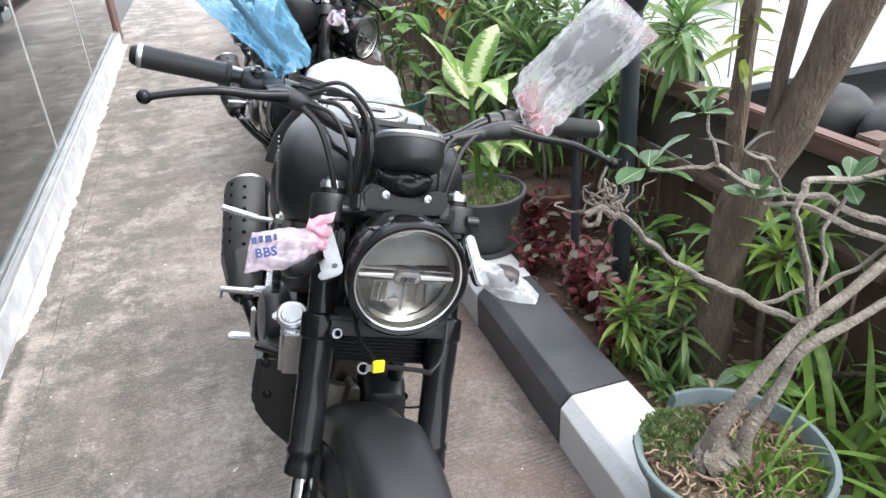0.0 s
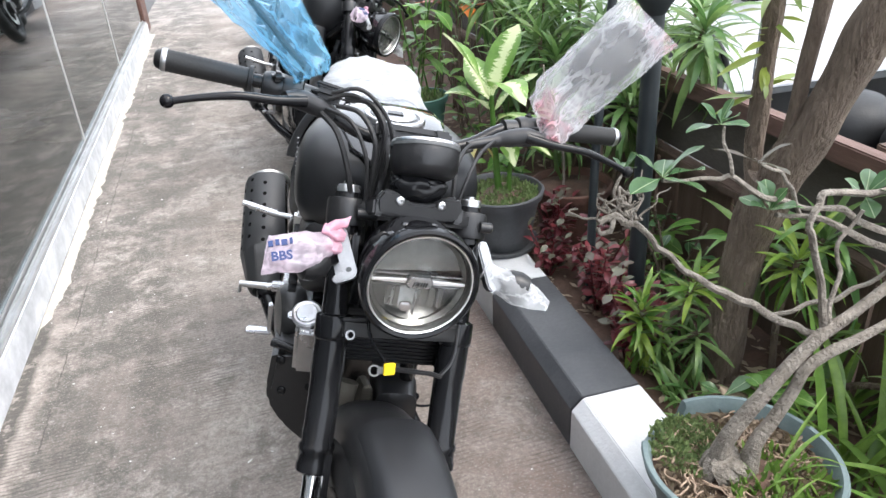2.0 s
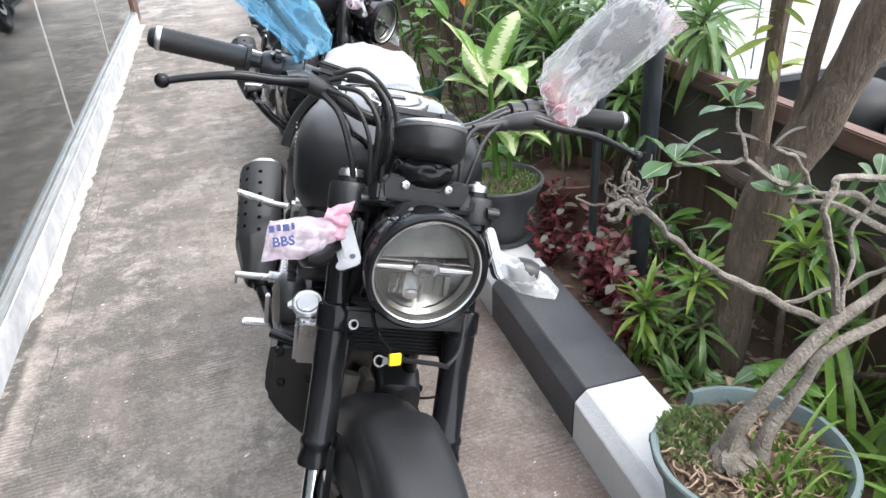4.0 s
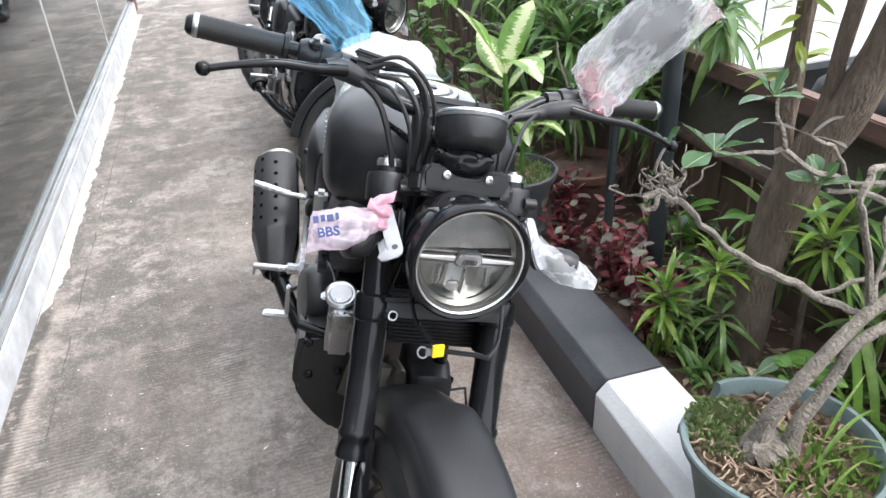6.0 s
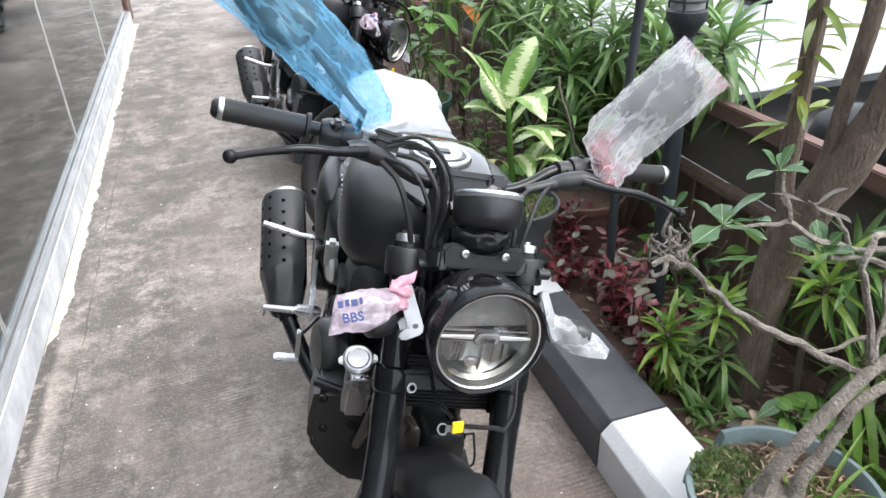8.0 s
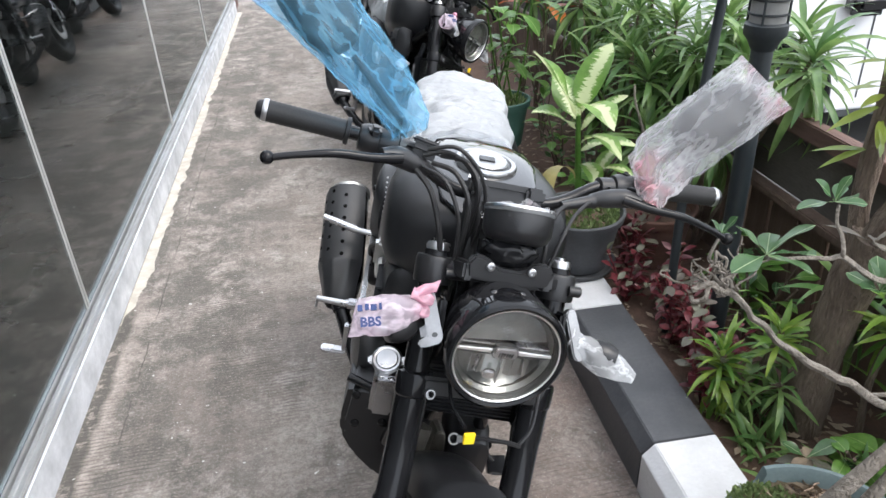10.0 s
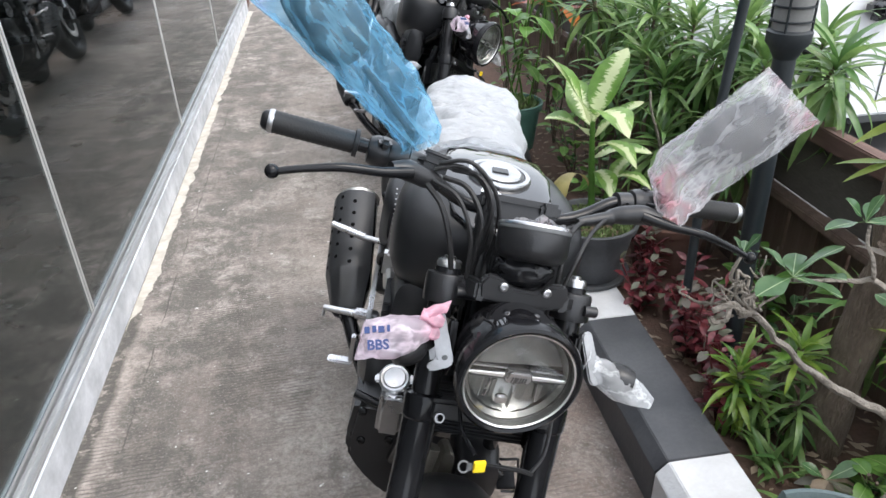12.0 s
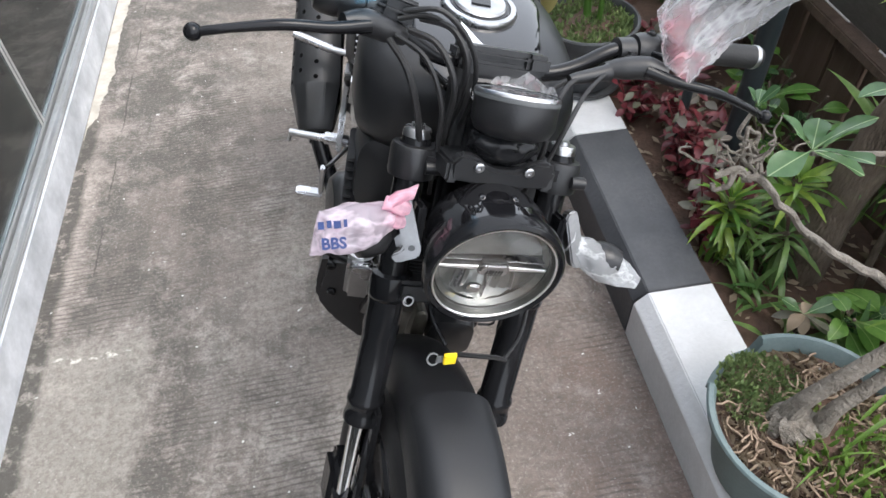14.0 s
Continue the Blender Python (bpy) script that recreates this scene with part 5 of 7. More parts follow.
    # right-hand lower guard: a broad black plate beside the engine, and the bulb-shaped cover behind it
    bm = prism(bmesh.new(), [(-0.160, 0.535), (-0.184, 0.525), (-0.192, 0.44), (-0.188, 0.40), (-0.155, 0.345), (-0.100, 0.292), (-0.045, 0.285), (-0.040, 0.500), (-0.09, 0.535)], 0.12, Matrix.Translation((0, -0.075, 0)), 0.012)
    part("engine_guard", bm, BLACK_PLASTIC, bike, "black plastic lower engine guard")
    bm = lathe(bmesh.new(), [(0.066, -0.02), (0.070, 0.0), (0.068, 0.018), (0.055, 0.032), (0.02, 0.036), (0.0005, 0.036)], along((-0.155, 0.0, 0.535), (-0.3, -0.03, 0.54)), 28)
    part("side_cover", bm, BLACK_PLASTIC, bike, "round black plastic side cover")
    bm = bmesh.new()
    tube(bm, [(-0.186, -0.125, 0.548), (-0.12, -0.150, 0.545), (-0.04, -0.17, 0.540)], 0.009, 10)
    part("guard_tube", bm, SATIN_BLACK, bike)
    bm = shell(bmesh.new(), [(-0.262, 0.058, 0.024, 0.470, 0.535, 3), (-0.255, 0.058, 0.040, 0.455, 0.545, 4.0), (-0.20, 0.058, 0.044, 0.445, 0.550, 4.0), (-0.12, 0.056, 0.040, 0.440, 0.540, 3.6)], 28)
    part("horn_box", bm, BLACK_PLASTIC, bike, "rounded black cover below the radiator")
    bm = shell(bmesh.new(), [(-0.244, 0.004, 0.008, 0.455, 0.545, 3), (-0.240, 0.002, 0.013, 0.440, 0.548, 3), (-0.20, -0.006, 0.014, 0.420, 0.540, 3)], 16)
    part("horn_edge", bm, HEADER, bike, "dull olive-grey metal edge plate")
    bm = bmesh.new()
    bolt(bm, (0.094, -0.235, 0.525), (0.5, -1, 0.2), 0.009, 0.006)
    part("cover_bolt", bm, SATIN_BLACK, bike)
    for at in ((-0.166, -0.135, 0.515), (-0.160, -0.135, 0.440), (-0.105, -0.135, 0.452)):
        bm = bmesh.new()
        bolt(bm, at, (-0.1, -1, 0.15), 0.009, 0.006)
        part("guard_bolt", bm, SATIN_BLACK, bike)
    bm = tube(bmesh.new(), [(0.10, 0.02, 0.31), (0.157, 0.0, 0.312), (0.199, 0.0, 0.32), (0.205, 0.0, 0.31), (0.222, 0.0, 0.225), (0.187, 0.0, 0.212)], 0.003, 8, 3)
    part("wire_loop", bm, SATIN_BLACK, bike)
    bm = tube(bmesh.new(), [(-0.035, -0.235, 0.55), (-0.045, -0.26, 0.48), (-0.02, -0.25, 0.40), (0.0, -0.20, 0.30), (-0.05, 0.0, 0.20)], 0.020, 14)
    part("header_pipe", bm, HEADER, bike, "bare metal exhaust header")
    # -- exhaust: perforated shield over an upswept silencer
    a, b = V((-0.250, 0.50, 0.285)), V((-0.290, 0.845, 0.488))
    m = along(a, b) @ Matrix.Diagonal((1.0, 1.0, 1.0, 1.0))
    sil = part("silencer", lathe(bmesh.new(), [(0.024, -0.02), (0.040, 0.02), (0.056, 0.09), (0.060, 0.375), (0.056, 0.395), (0.044, 0.397), (0.040, 0.38)], m, 32, False), SATIN_BLACK, bike, "upswept black silencer")
    part("end_ring", lathe(bmesh.new(), [(0.0605, 0.385), (0.064, 0.390), (0.064, 0.400), (0.057, 0.404), (0.036, 0.404), (0.032, 0.36), (0.001, 0.35)], m, 32, False), ALU, sil, "bright machined silencer end")
    k = (b - a).normalized()
    e1 = (V((-1, 0, 0)) - k * V((-1, 0, 0)).dot(k)).normalized()
    e2 = k.cross(e1)
    e2 = e2 if e2.z > 0 else -e2
    bm = bmesh.new()
    rings = []
    for h, r in ((0.0, 0.046), (0.012, 0.052), (0.115, 0.074), (0.125, 0.076), (0.378, 0.072), (0.390, 0.070)):
        out = [a + k * h + r * (math.cos(radians(t)) * e1 * 1.06 + math.sin(radians(t)) * e2) for t in (-62, -30, 0, 30, 62, 98, 130)]
        rings.append([bm.verts.new(q) for q in out] + [bm.verts.new(a + k * h + (q - a - k * h) * 0.94) for q in out[::-1]])
    skin(bm, rings)
    bmesh.ops.bevel(bm, geom=bm.edges[:], offset=0.0022, segments=2, affect='EDGES')
    part("heat_shield", bm, CHARCOAL, sil, "matte black perforated heat shield", 30)
    # each hole is a shallow disc whose black colour stands for its shade
    hole = finish("hole", lathe(bmesh.new(), [(0.0062, 0), (0.0062, 0.0012), (0.0050, 0.0013), (0.0045, 0.0006), (0.0005, 0.0006)], None, 12), HOLE_BLACK)
    for i in range(6):
        for t, dh, flat in ((15, 0.0, 0.966), (46, 0.022, 0.961), (80, 0.0, 0.951)):
            d = math.cos(radians(t)) * e1 * 1.06 + math.sin(radians(t)) * e2
            q = a + k * (0.135 + 0.042 * i + dh)
            d = d * (0.0760 - 0.0158 * (0.010 + 0.042 * i + dh)) * flat
            ob = new("hole", hole)
            ob.parent = sil
            ob.matrix_basis = along(q + 0.995 * d, q + 2 * d)
    bm = tube(bmesh.new(), [(0.02, -0.05, 0.22), (-0.06, 0.12, 0.19), (-0.17, 0.32, 0.22), (-0.24, 0.47, 0.27), a], 0.022, 14)
    part("exhaust_pipe", bm, SATIN_BLACK, bike)
    # -- passenger and rider pegs, pedals, heel plate
    for s in (-1, 1):
        bm = tube(bmesh.new(), [(0.215 * s, 0.395, 0.366), (0.316 * s, 0.405, 0.362)], [0.0105, 0.0085], 12, 1)
        box(bm, (0.07, 0.030, 0.024), Matrix.Translation((0.20 * s, 0.395, 0.368)), 0.006)
        tube(bm, [(0.313 * s, 0.405, 0.362), (0.316 * s, 0.405, 0.335)], 0.004, 8, 1)
        part("footpeg", bm, SILVER, bike, "silver ribbed footpeg")
        bm = prism(bmesh.new(), [(0.36, 0.36), (0.40, 0.33), (0.44, 0.36), (0.47, 0.50), (0.45, 0.56), (0.42, 0.55), (0.41, 0.44), (0.37, 0.40)], 0.014, Matrix.Translation((0.192 * s, 0, 0)) @ Euler((0, 0, radians(90))).to_matrix().to_4x4(), 0.003)
        part("footpeg_plate", bm, SILVER, bike, "cast silver footpeg plate")
        bm = tube(bmesh.new(), [(0.17 * s, 0.585, 0.490), (0.255 * s, 0.594, 0.492)], 0.0085, 10, 1)
        tube(bm, [(0.245 * s, 0.594, 0.492), (0.342 * s, 0.604, 0.512)], [0.0115, 0.0095], 10, 1)
        part("passenger_peg", bm, SILVER, bike, "folded silver passenger peg")
        bm = tube(bmesh.new(), [(0.13 * s, 0.46, 0.50), (0.15 * s, 0.53, 0.53), (0.20 * s, 0.60, 0.515)], 0.010, 10)
        tube(bm, [(0.12 * s, 0.50, 0.62), (0.15 * s, 0.58, 0.60), (0.21 * s, 0.70, 0.585)], 0.010, 10)
        part("peg_hanger", bm, SATIN_BLACK, bike)
    bm = tube(bmesh.new(), [(-0.17, 0.38, 0.36), (-0.205, 0.31, 0.36), (-0.217, 0.255, 0.385), (-0.217, 0.25, 0.325)], 0.005, 10, 4)
    box(bm, (0.062, 0.028, 0.012), Matrix.Translation((-0.245, 0.248, 0.320)), 0.004)
    box(bm, (0.010, 0.020, 0.084), Matrix.Translation((-0.219, 0.249, 0.362)), 0.003)
    part("brake_pedal", bm, SILVER, bike, "bright metal brake pedal")
    bm = tube(bmesh.new(), [(0.17, 0.38, 0.36), (0.20, 0.28, 0.34), (0.20, 0.22, 0.34), (0.26, 0.215, 0.34)], 0.005, 10, 4)
    part("gear_lever", bm, SILVER, bike)
    # -- rear wheel, swingarm, shock, stand
    wheel(bike, (0, 0.750, 0.312), (1, 0, 0), 0.312, 0.140, "rear_wheel")
    bm = bmesh.new()
    for s in (-1, 1):
        tube(bm, [(0.09 * s, 0.40, 0.38), (0.10 * s, 0.58, 0.34), (0.105 * s, 0.76, 0.312)], [0.024, 0.02, 0.022], 12)
    part("swingarm", bm, SATIN_BLACK, bike)
    bm = shell(bmesh.new(), [(0.45, 0, 0.06, 0.55, 0.66, 3), (0.56, 0, 0.085, 0.55, 0.68, 3), (0.75, 0, 0.085, 0.635, 0.69, 3), (0.95, 0, 0.08, 0.60, 0.67, 3)], 20)
    part("inner_fender", bm, BLACK_PLASTIC, bike)
    bm = tube(bmesh.new(), [(0.10, 0.30, 0.24), (0.20, 0.22, 0.085), (0.235, 0.19, 0.062)], 0.010, 10)
    box(bm, (0.05, 0.065, 0.008), Matrix.Translation((0.245, 0.185, 0.060)) @ Euler((0, radians(-13), 0)).to_matrix().to_4x4(), 0.002)
    part("side_stand", bm, SATIN_BLACK, bike, "black side stand on the concrete")
    return bike


BIKE_1 = motorcycle()
BIKE_2_POSE = Matrix.Translation((0.043, 2.398, 0.0)) @ Euler((0, radians(14.3), radians(2.7))).to_matrix().to_4x4()
SHIFT_2, SHIFT_3 = BIKE_2_POSE @ BIKE.inverted(), Matrix.Translation((0.24, 4.12, 0.0))
# the second one stands with its bars turned
STEER = Matrix.Translation((0, 0.03, 0)) @ Euler((0, 0, radians(37.3))).to_matrix().to_4x4() @ Matrix.Translation((0, -0.03, 0))
FORK = FORK @ STEER
BIKE_2 = motorcycle()
BIKE_2.matrix_basis = SHIFT_2 @ BIKE
tagged(BIKE_2, "matte black retro motorcycle with its handlebar turned aside", "motorcycle", "motorcycles in a row")
copy_thing(BIKE_1, SHIFT_3 @ BIKE)
for dy in (6.15, 8.25):
    copy_thing(BIKE_1, Matrix.Translation((0.37, dy, 0)) @ BIKE)
TURN_2 = SHIFT_2 @ FORK_W @ STEER @ FORK_W.inverted()

# ---- plastic wrapping ----


def bag_along(bm, sections, seed, crumple, n=40, rings=56):
    """A creased film tube through sections: (centre, half width vector, half thickness vector)."""
    cs, us, vs = [[Vector(p[i]) for p in sections] for i in range(3)]
    m = len(sections) - 1
    out = []
    for i in range(rings + 1):
        t = i / rings * m
        k = min(int(t), m - 1)
        f = t - k
        f = f * f * (3 - 2 * f)
        c, u, v = cs[k].lerp(cs[k + 1], t - k), us[k].lerp(us[k + 1], f), vs[k].lerp(vs[k + 1], f)
        ring = []
        for j in range(n):
            q = 2 * math.pi * j / n
            p = c + u * math.cos(q) + v * math.copysign(abs(math.sin(q)) ** 0.8, math.sin(q))
            h = noise.fractal(p * 24 + Vector((seed, 0, 0)), 0.7, 2.0, 4) + 0.8 * (1 - abs(noise.noise(p * 34 + Vector((0, seed, 0))))) - 0.6
            ring.append(bm.verts.new(p + (u.normalized() * math.cos(q) * 0.5 + v.normalized() * math.sin(q)) * h * crumple * min(1.0, u.length / 0.03)))
        out.append(ring)
    skin(bm, out, False)
    return bm


def bag_mesh(bm, a, b, stations, across, thick_dir, seed, crumple=0.006, n=36, rings=44, end_open=True):
    """A creased film tube from a to b. stations: (share of the way, half width, half thickness)."""
    a, b, across, thick_dir = Vector(a), Vector(b), Vector(across).normalized(), Vector(thick_dir).normalized()
    ts, ws, hs = zip(*stations)
    out = []
    for i in range(rings + 1):
        t = i / rings
        w, h = float(np.interp(t, ts, ws)), float(np.interp(t, ts, hs))
        c = a.lerp(b, t)
        ring = []
        for j in range(n):
            q = 2 * math.pi * j / n
            p = c + across * (w * math.cos(q)) + thick_dir * (h * math.copysign(abs(math.sin(q)) ** 0.8, math.sin(q)))
            k = noise.fractal(p * 26 + Vector((seed, 0, 0)), 0.7, 2.0, 4) + 0.7 * (1 - abs(noise.noise(p * 38 + Vector((0, seed, 0))))) - 0.5
            out_dir = across * math.cos(q) * 0.4 + thick_dir * math.sin(q)
            ring.append(bm.verts.new(p + out_dir * k * crumple * min(1.0, w / 0.03)))
        out.append(ring)
    skin(bm, out, not end_open)
    return bm


def in_fork(bm):
    bm.transform(FORK_W)
    return bm


def film_part(name, bm, material, parent, a, b, frame_m, label=""):
    """Film whose own z axis runs from a to b, so that its creases do too."""
    m = along(frame_m @ Vector(a), frame_m @ Vector(b))
    bm.transform(m.inverted() @ frame_m)
    ob = new(name, finish(name, bm, material, 60))
    ob.parent = parent
    ob.matrix_basis = m
    return tagged(ob, label)


def mirror_bag(label, a, b, sections, seed, material, crumple):
    root = thing("plastic_bag", label, "plastic bag", group="bags on mirrors")
    film_part("bag_body", bag_along(bmesh.new(), sections[2:], seed, crumple), material, root, a, b, FORK_W)
    film_part("neck", bag_along(bmesh.new(), sections[:3], seed, crumple * 0.7, 36, 14), material, root, a, b, FORK_W, "gathered bag neck")
    return root


mirror_bag("clear plastic bag with pink print wrapped over a mirror", (0.236, -0.022, 0.130), (0.386, -0.065, 0.357), [
    ((0.236, -0.022, 0.130), (0.022, 0, -0.008), (0, 0.018, 0.004)), ((0.238, -0.016, 0.150), (0.030, 0, -0.010), (0, 0.024, 0.006)), ((0.250, 0.004, 0.182), (0.046, -0.006, -0.018), (0, 0.034, 0.014)),
    ((0.270, 0.008, 0.214), (0.050, -0.005, -0.022), (0.002, 0.036, 0.018)), ((0.326, -0.024, 0.284), (0.056, 0.004, -0.026), (0.002, 0.034, 0.018)), ((0.362, -0.048, 0.328), (0.064, 0.014, -0.026), (0.002, 0.022, 0.012)),
    ((0.386, -0.065, 0.357), (0.072, 0.019, -0.027), (0.001, 0.004, 0.002))], 1.0, FILM_CLEAR, 0.005)
mirror_bag("blue plastic bag wrapped over a mirror", (-0.187, -0.014, 0.172), (-0.425, -0.055, 0.356), [
((-0.184, -0.014, 0.166), (0.0266, 0.0, 0.0152), (0, 0.024, 0.004)),
    ((-0.186, -0.016, 0.182), (0.0266, 0.0, 0.0209), (0, 0.028, 0.006)),
    ((-0.2105, -0.018, 0.2109), (0.0234, 0.0, 0.0324), (0, 0.03, 0)),
    ((-0.2485, -0.026, 0.2429), (0.0261, 0.0, 0.0369), (0, 0.032, 0)),
    ((-0.2965, -0.034, 0.2769), (0.0279, 0.0, 0.0405), (0, 0.032, 0)),
    ((-0.3465, -0.04, 0.3129), (0.0306, 0.0, 0.045), (0, 0.03, 0)),
    ((-0.3965, -0.05, 0.3449), (0.0333, 0.0, 0.0477), (0, 0.018, 0)),
    ((-0.4265, -0.056, 0.3649), (0.0342, 0.0, 0.0495), (0, 0.003, 0))], 2.0, FILM_BLUE, 0.006)
# pink bag knotted over a turn signal, with its printed letters
pink = thing("plastic_bag", "small pink printed plastic bag tied over a turn signal", "plastic bag", group="bags on turn signals")
A, B = (-0.136, -0.082, -0.090), (-0.236, -0.100, -0.110)
film_part("bag_body", bag_mesh(bmesh.new(), A, B, [(0, 0.012, 0.012), (0.12, 0.020, 0.019), (0.22, 0.025, 0.025), (0.42, 0.030, 0.031), (0.65, 0.030, 0.031), (0.88, 0.027, 0.020), (1, 0.027, 0.004)], (0.1, 0, 0.99), (0, 1, 0), 3.0, 0.009), FILM_PINK, pink, A, B, FORK_W)
for k, (a, b) in enumerate((((-0.122, -0.088, -0.074), (-0.158, -0.102, -0.062)), ((-0.156, -0.100, -0.064), (-0.118, -0.088, -0.050)), ((-0.124, -0.086, -0.092), (-0.152, -0.098, -0.084)))):
    bm = bag_mesh(bmesh.new(), a, b, [(0, 0.008, 0.007), (0.3, 0.012, 0.010), (0.7, 0.009, 0.008), (1, 0.010, 0.004)], (0.3, 0.5, 0.8), (0, 1, -0.3), 4.0 + k, 0.010, 24, 20)
    film_part("knot", bm, FILM_KNOT, pink, a, b, FORK_W, "twisted pink bag knot")


def lettering(text, size, m, material, parent):
    cu = bpy.data.curves.new("letters", 'FONT')
    cu.offset = 0.0006
    cu.body, cu.size, cu.extrude, cu.align_x, cu.resolution_u = text, size, 0.0003, 'CENTER', 3
    tmp = new("letters", cu)
    deps = bpy.context.evaluated_depsgraph_get()
    data = bpy.data.meshes.new_from_object(tmp.evaluated_get(deps))
    bpy.data.objects.remove(tmp)
    bpy.data.curves.remove(cu)
    data.transform(m)
    data.materials.clear()
    data.materials.append(material)
    ob = new("lettering", data)
    ob.parent = parent
    return ob


face = Matrix.Translation((-0.216, -0.1375, -0.112)) @ Euler((radians(66), radians(-13), radians(-10))).to_matrix().to_4x4()
lettering("BBS", 0.0185, FORK_W @ face, INK_BLUE, pink)
for i, w in enumerate((0.010, 0.008, 0.012, 0.006)):
    bm = box(bmesh.new(), (w * 0.7, 0.009, 0.002), face @ Matrix.Translation((-0.014 + 0.0095 * i, 0.028 + 0.001 * (i % 2), -0.006)), 0)
    part("print_bar", in_fork(bm), INK_BLUE, pink)
clear_bag = thing("plastic_bag", "crumpled clear plastic bag over a turn signal", "plastic bag", group="bags on turn signals")
A, B = (0.116, -0.080, -0.110), (0.222, -0.096, -0.152)
film_part("bag_body", bag_mesh(bmesh.new(), A, B, [(0, 0.015, 0.014), (0.2, 0.022, 0.021), (0.5, 0.024, 0.023), (0.75, 0.019, 0.013), (1, 0.009, 0.003)], (0.3, 0, 0.95), (0, 1, 0), 6.0, 0.007), FILM_GLASSY, clear_bag, A, B, FORK_W)
A, B = (0.104, -0.074, -0.100), (0.122, -0.081, -0.108)
film_part("neck", bag_mesh(bmesh.new(), A, B, [(0, 0.022, 0.018), (0.5, 0.014, 0.013), (1, 0.016, 0.015)], (0.3, 0, 0.95), (0, 1, 0), 6.5, 0.006, 20, 12), FILM_GLASSY, clear_bag, A, B, FORK_W)

# white sheet over the seat
bm = bmesh.new()
secs = [(0.385, 0.075, 0.76, 0.842), (0.42, 0.105, 0.735, 0.850), (0.52, 0.128, 0.70, 0.862), (0.70, 0.142, 0.70, 0.866), (0.88, 0.138, 0.72, 0.872), (1.02, 0.115, 0.75, 0.870), (1.08, 0.075, 0.775, 0.855)]
ys = [s[0] for s in secs]
rings = []
for i in range(61):
    y = ys[0] + (ys[-1] - ys[0]) * i / 60
    hw, lo, hi = [float(np.interp(y, ys, [s[k] for s in secs])) for k in (1, 2, 3)]
    ring = []
    for j in range(48):
        q = 2 * math.pi * j / 48
        c, s = math.cos(q), math.sin(q)
        p = Vector((hw * math.copysign(abs(c) ** 0.75, c), y, (lo + hi) / 2 + (hi - lo) / 2 * math.copysign(abs(s) ** 0.75, s)))
        k = 0.5 * noise.fractal(p * 9 + Vector((9, 2, 0)), 0.9, 2.0, 3) + 1.0 * (0.35 - abs(noise.noise(Vector((p.x * 7 + p.y * 9, p.y * 16, p.z * 7))))) + 0.45 * (0.35 - abs(noise.noise(Vector((p.x * 14, p.y * 30, p.z * 14)))))
        k += 0.6 * (0.3 - abs(noise.noise(Vector((p.x * 5 + 4, p.y * 26 + 6 * p.x, 2 + p.z * 4)))))
        ring.append(bm.verts.new(p + Vector((c, 0, s)) * 0.034 * k))
    rings.append(ring)
skin(bm, rings)
bm.transform(BIKE)
seat_cover = thing("seat_cover", "white crumpled plastic sheet wrapped round the seat", "plastic cover", group="seat covers")
part("sheet", bm, FILM_WHITE, seat_cover, angle=60)
bm = bmesh.new()
grid = []
for i in range(25):
    y = 0.20 + 0.26 * i / 24
    row = []
    for j in range(33):
        x = (-1 + 2 * j / 32) * (0.085 + 0.05 * i / 24)
        lift = 0.012 * noise.fractal(Vector((x * 16, y * 22, 5)), 0.8, 2.0, 4)
        z = float(np.interp(y, (0.18, 0.22, 0.34, 0.46), (0.975, 0.968, 0.920, 0.862))) - 2.6 * x * x + 0.006 + lift
        row.append(bm.verts.new((x, y + 0.02 * noise.noise(Vector((x * 20, 3, y))), z)))
    grid.append(row)
for a, b in zip(grid, grid[1:]):
    for j in range(32):
        bm.faces.new((a[j], a[j + 1], b[j + 1], b[j]))
bmesh.ops.solidify(bm, geom=bm.faces[:], thickness=0.0015)
bm.transform(BIKE)
part("front_flap", bm, FILM_WHITE, seat_cover, "loose front edge of the sheet", 60)
# loose film hanging beside the tank and behind the gauge
bm = bag_mesh(bmesh.new(), (-0.125, 0.36, 0.90), (-0.135, 0.42, 0.74), [(0, 0.03, 0.004), (0.5, 0.06, 0.012), (1, 0.05, 0.006)], (0.1, 1, 0.2), (1, 0, 0), 7.0, 0.012, 26, 26)
bm.transform(BIKE)
tagged(new("plastic_film", finish("plastic_film", bm, FILM_GLASSY, 60)), "shiny crumpled film hanging beside the tank", "plastic film")
bm = bag_mesh(bmesh.new(), (-0.045, -0.012, 0.062), (0.062, -0.030, 0.070), [(0, 0.014, 0.003), (0.5, 0.030, 0.006), (1, 0.010, 0.003)], (0, 1, 0.5), (0, -0.4, 1), 8.0, 0.010, 26, 26)
tagged(new("plastic_film", finish("plastic_film", in_fork(bm), FILM_GLASSY, 60)), "grey crumpled film tucked behind the gauge", "plastic film")
# paper card on the handlebar clamp
bm = prism(bmesh.new(), [(-0.018, -0.012), (0.022, -0.014), (-0.006, 0.022)], 0.001, FORK_W @ Matrix.Translation((-0.040, 0.072, 0.128)) @ Euler((radians(-50), 0, 0)).to_matrix().to_4x4(), 0)
tagged(new("paper_card", finish("paper_card", bm, WHITE_PLASTER)), "small white folded card by the handlebar clamp", "card")
for ob, sh in ((pink, TURN_2), (clear_bag, TURN_2), (seat_cover, SHIFT_2), (pink, SHIFT_3), (clear_bag, SHIFT_3), (seat_cover, SHIFT_3)):
    copy_thing(ob, sh)

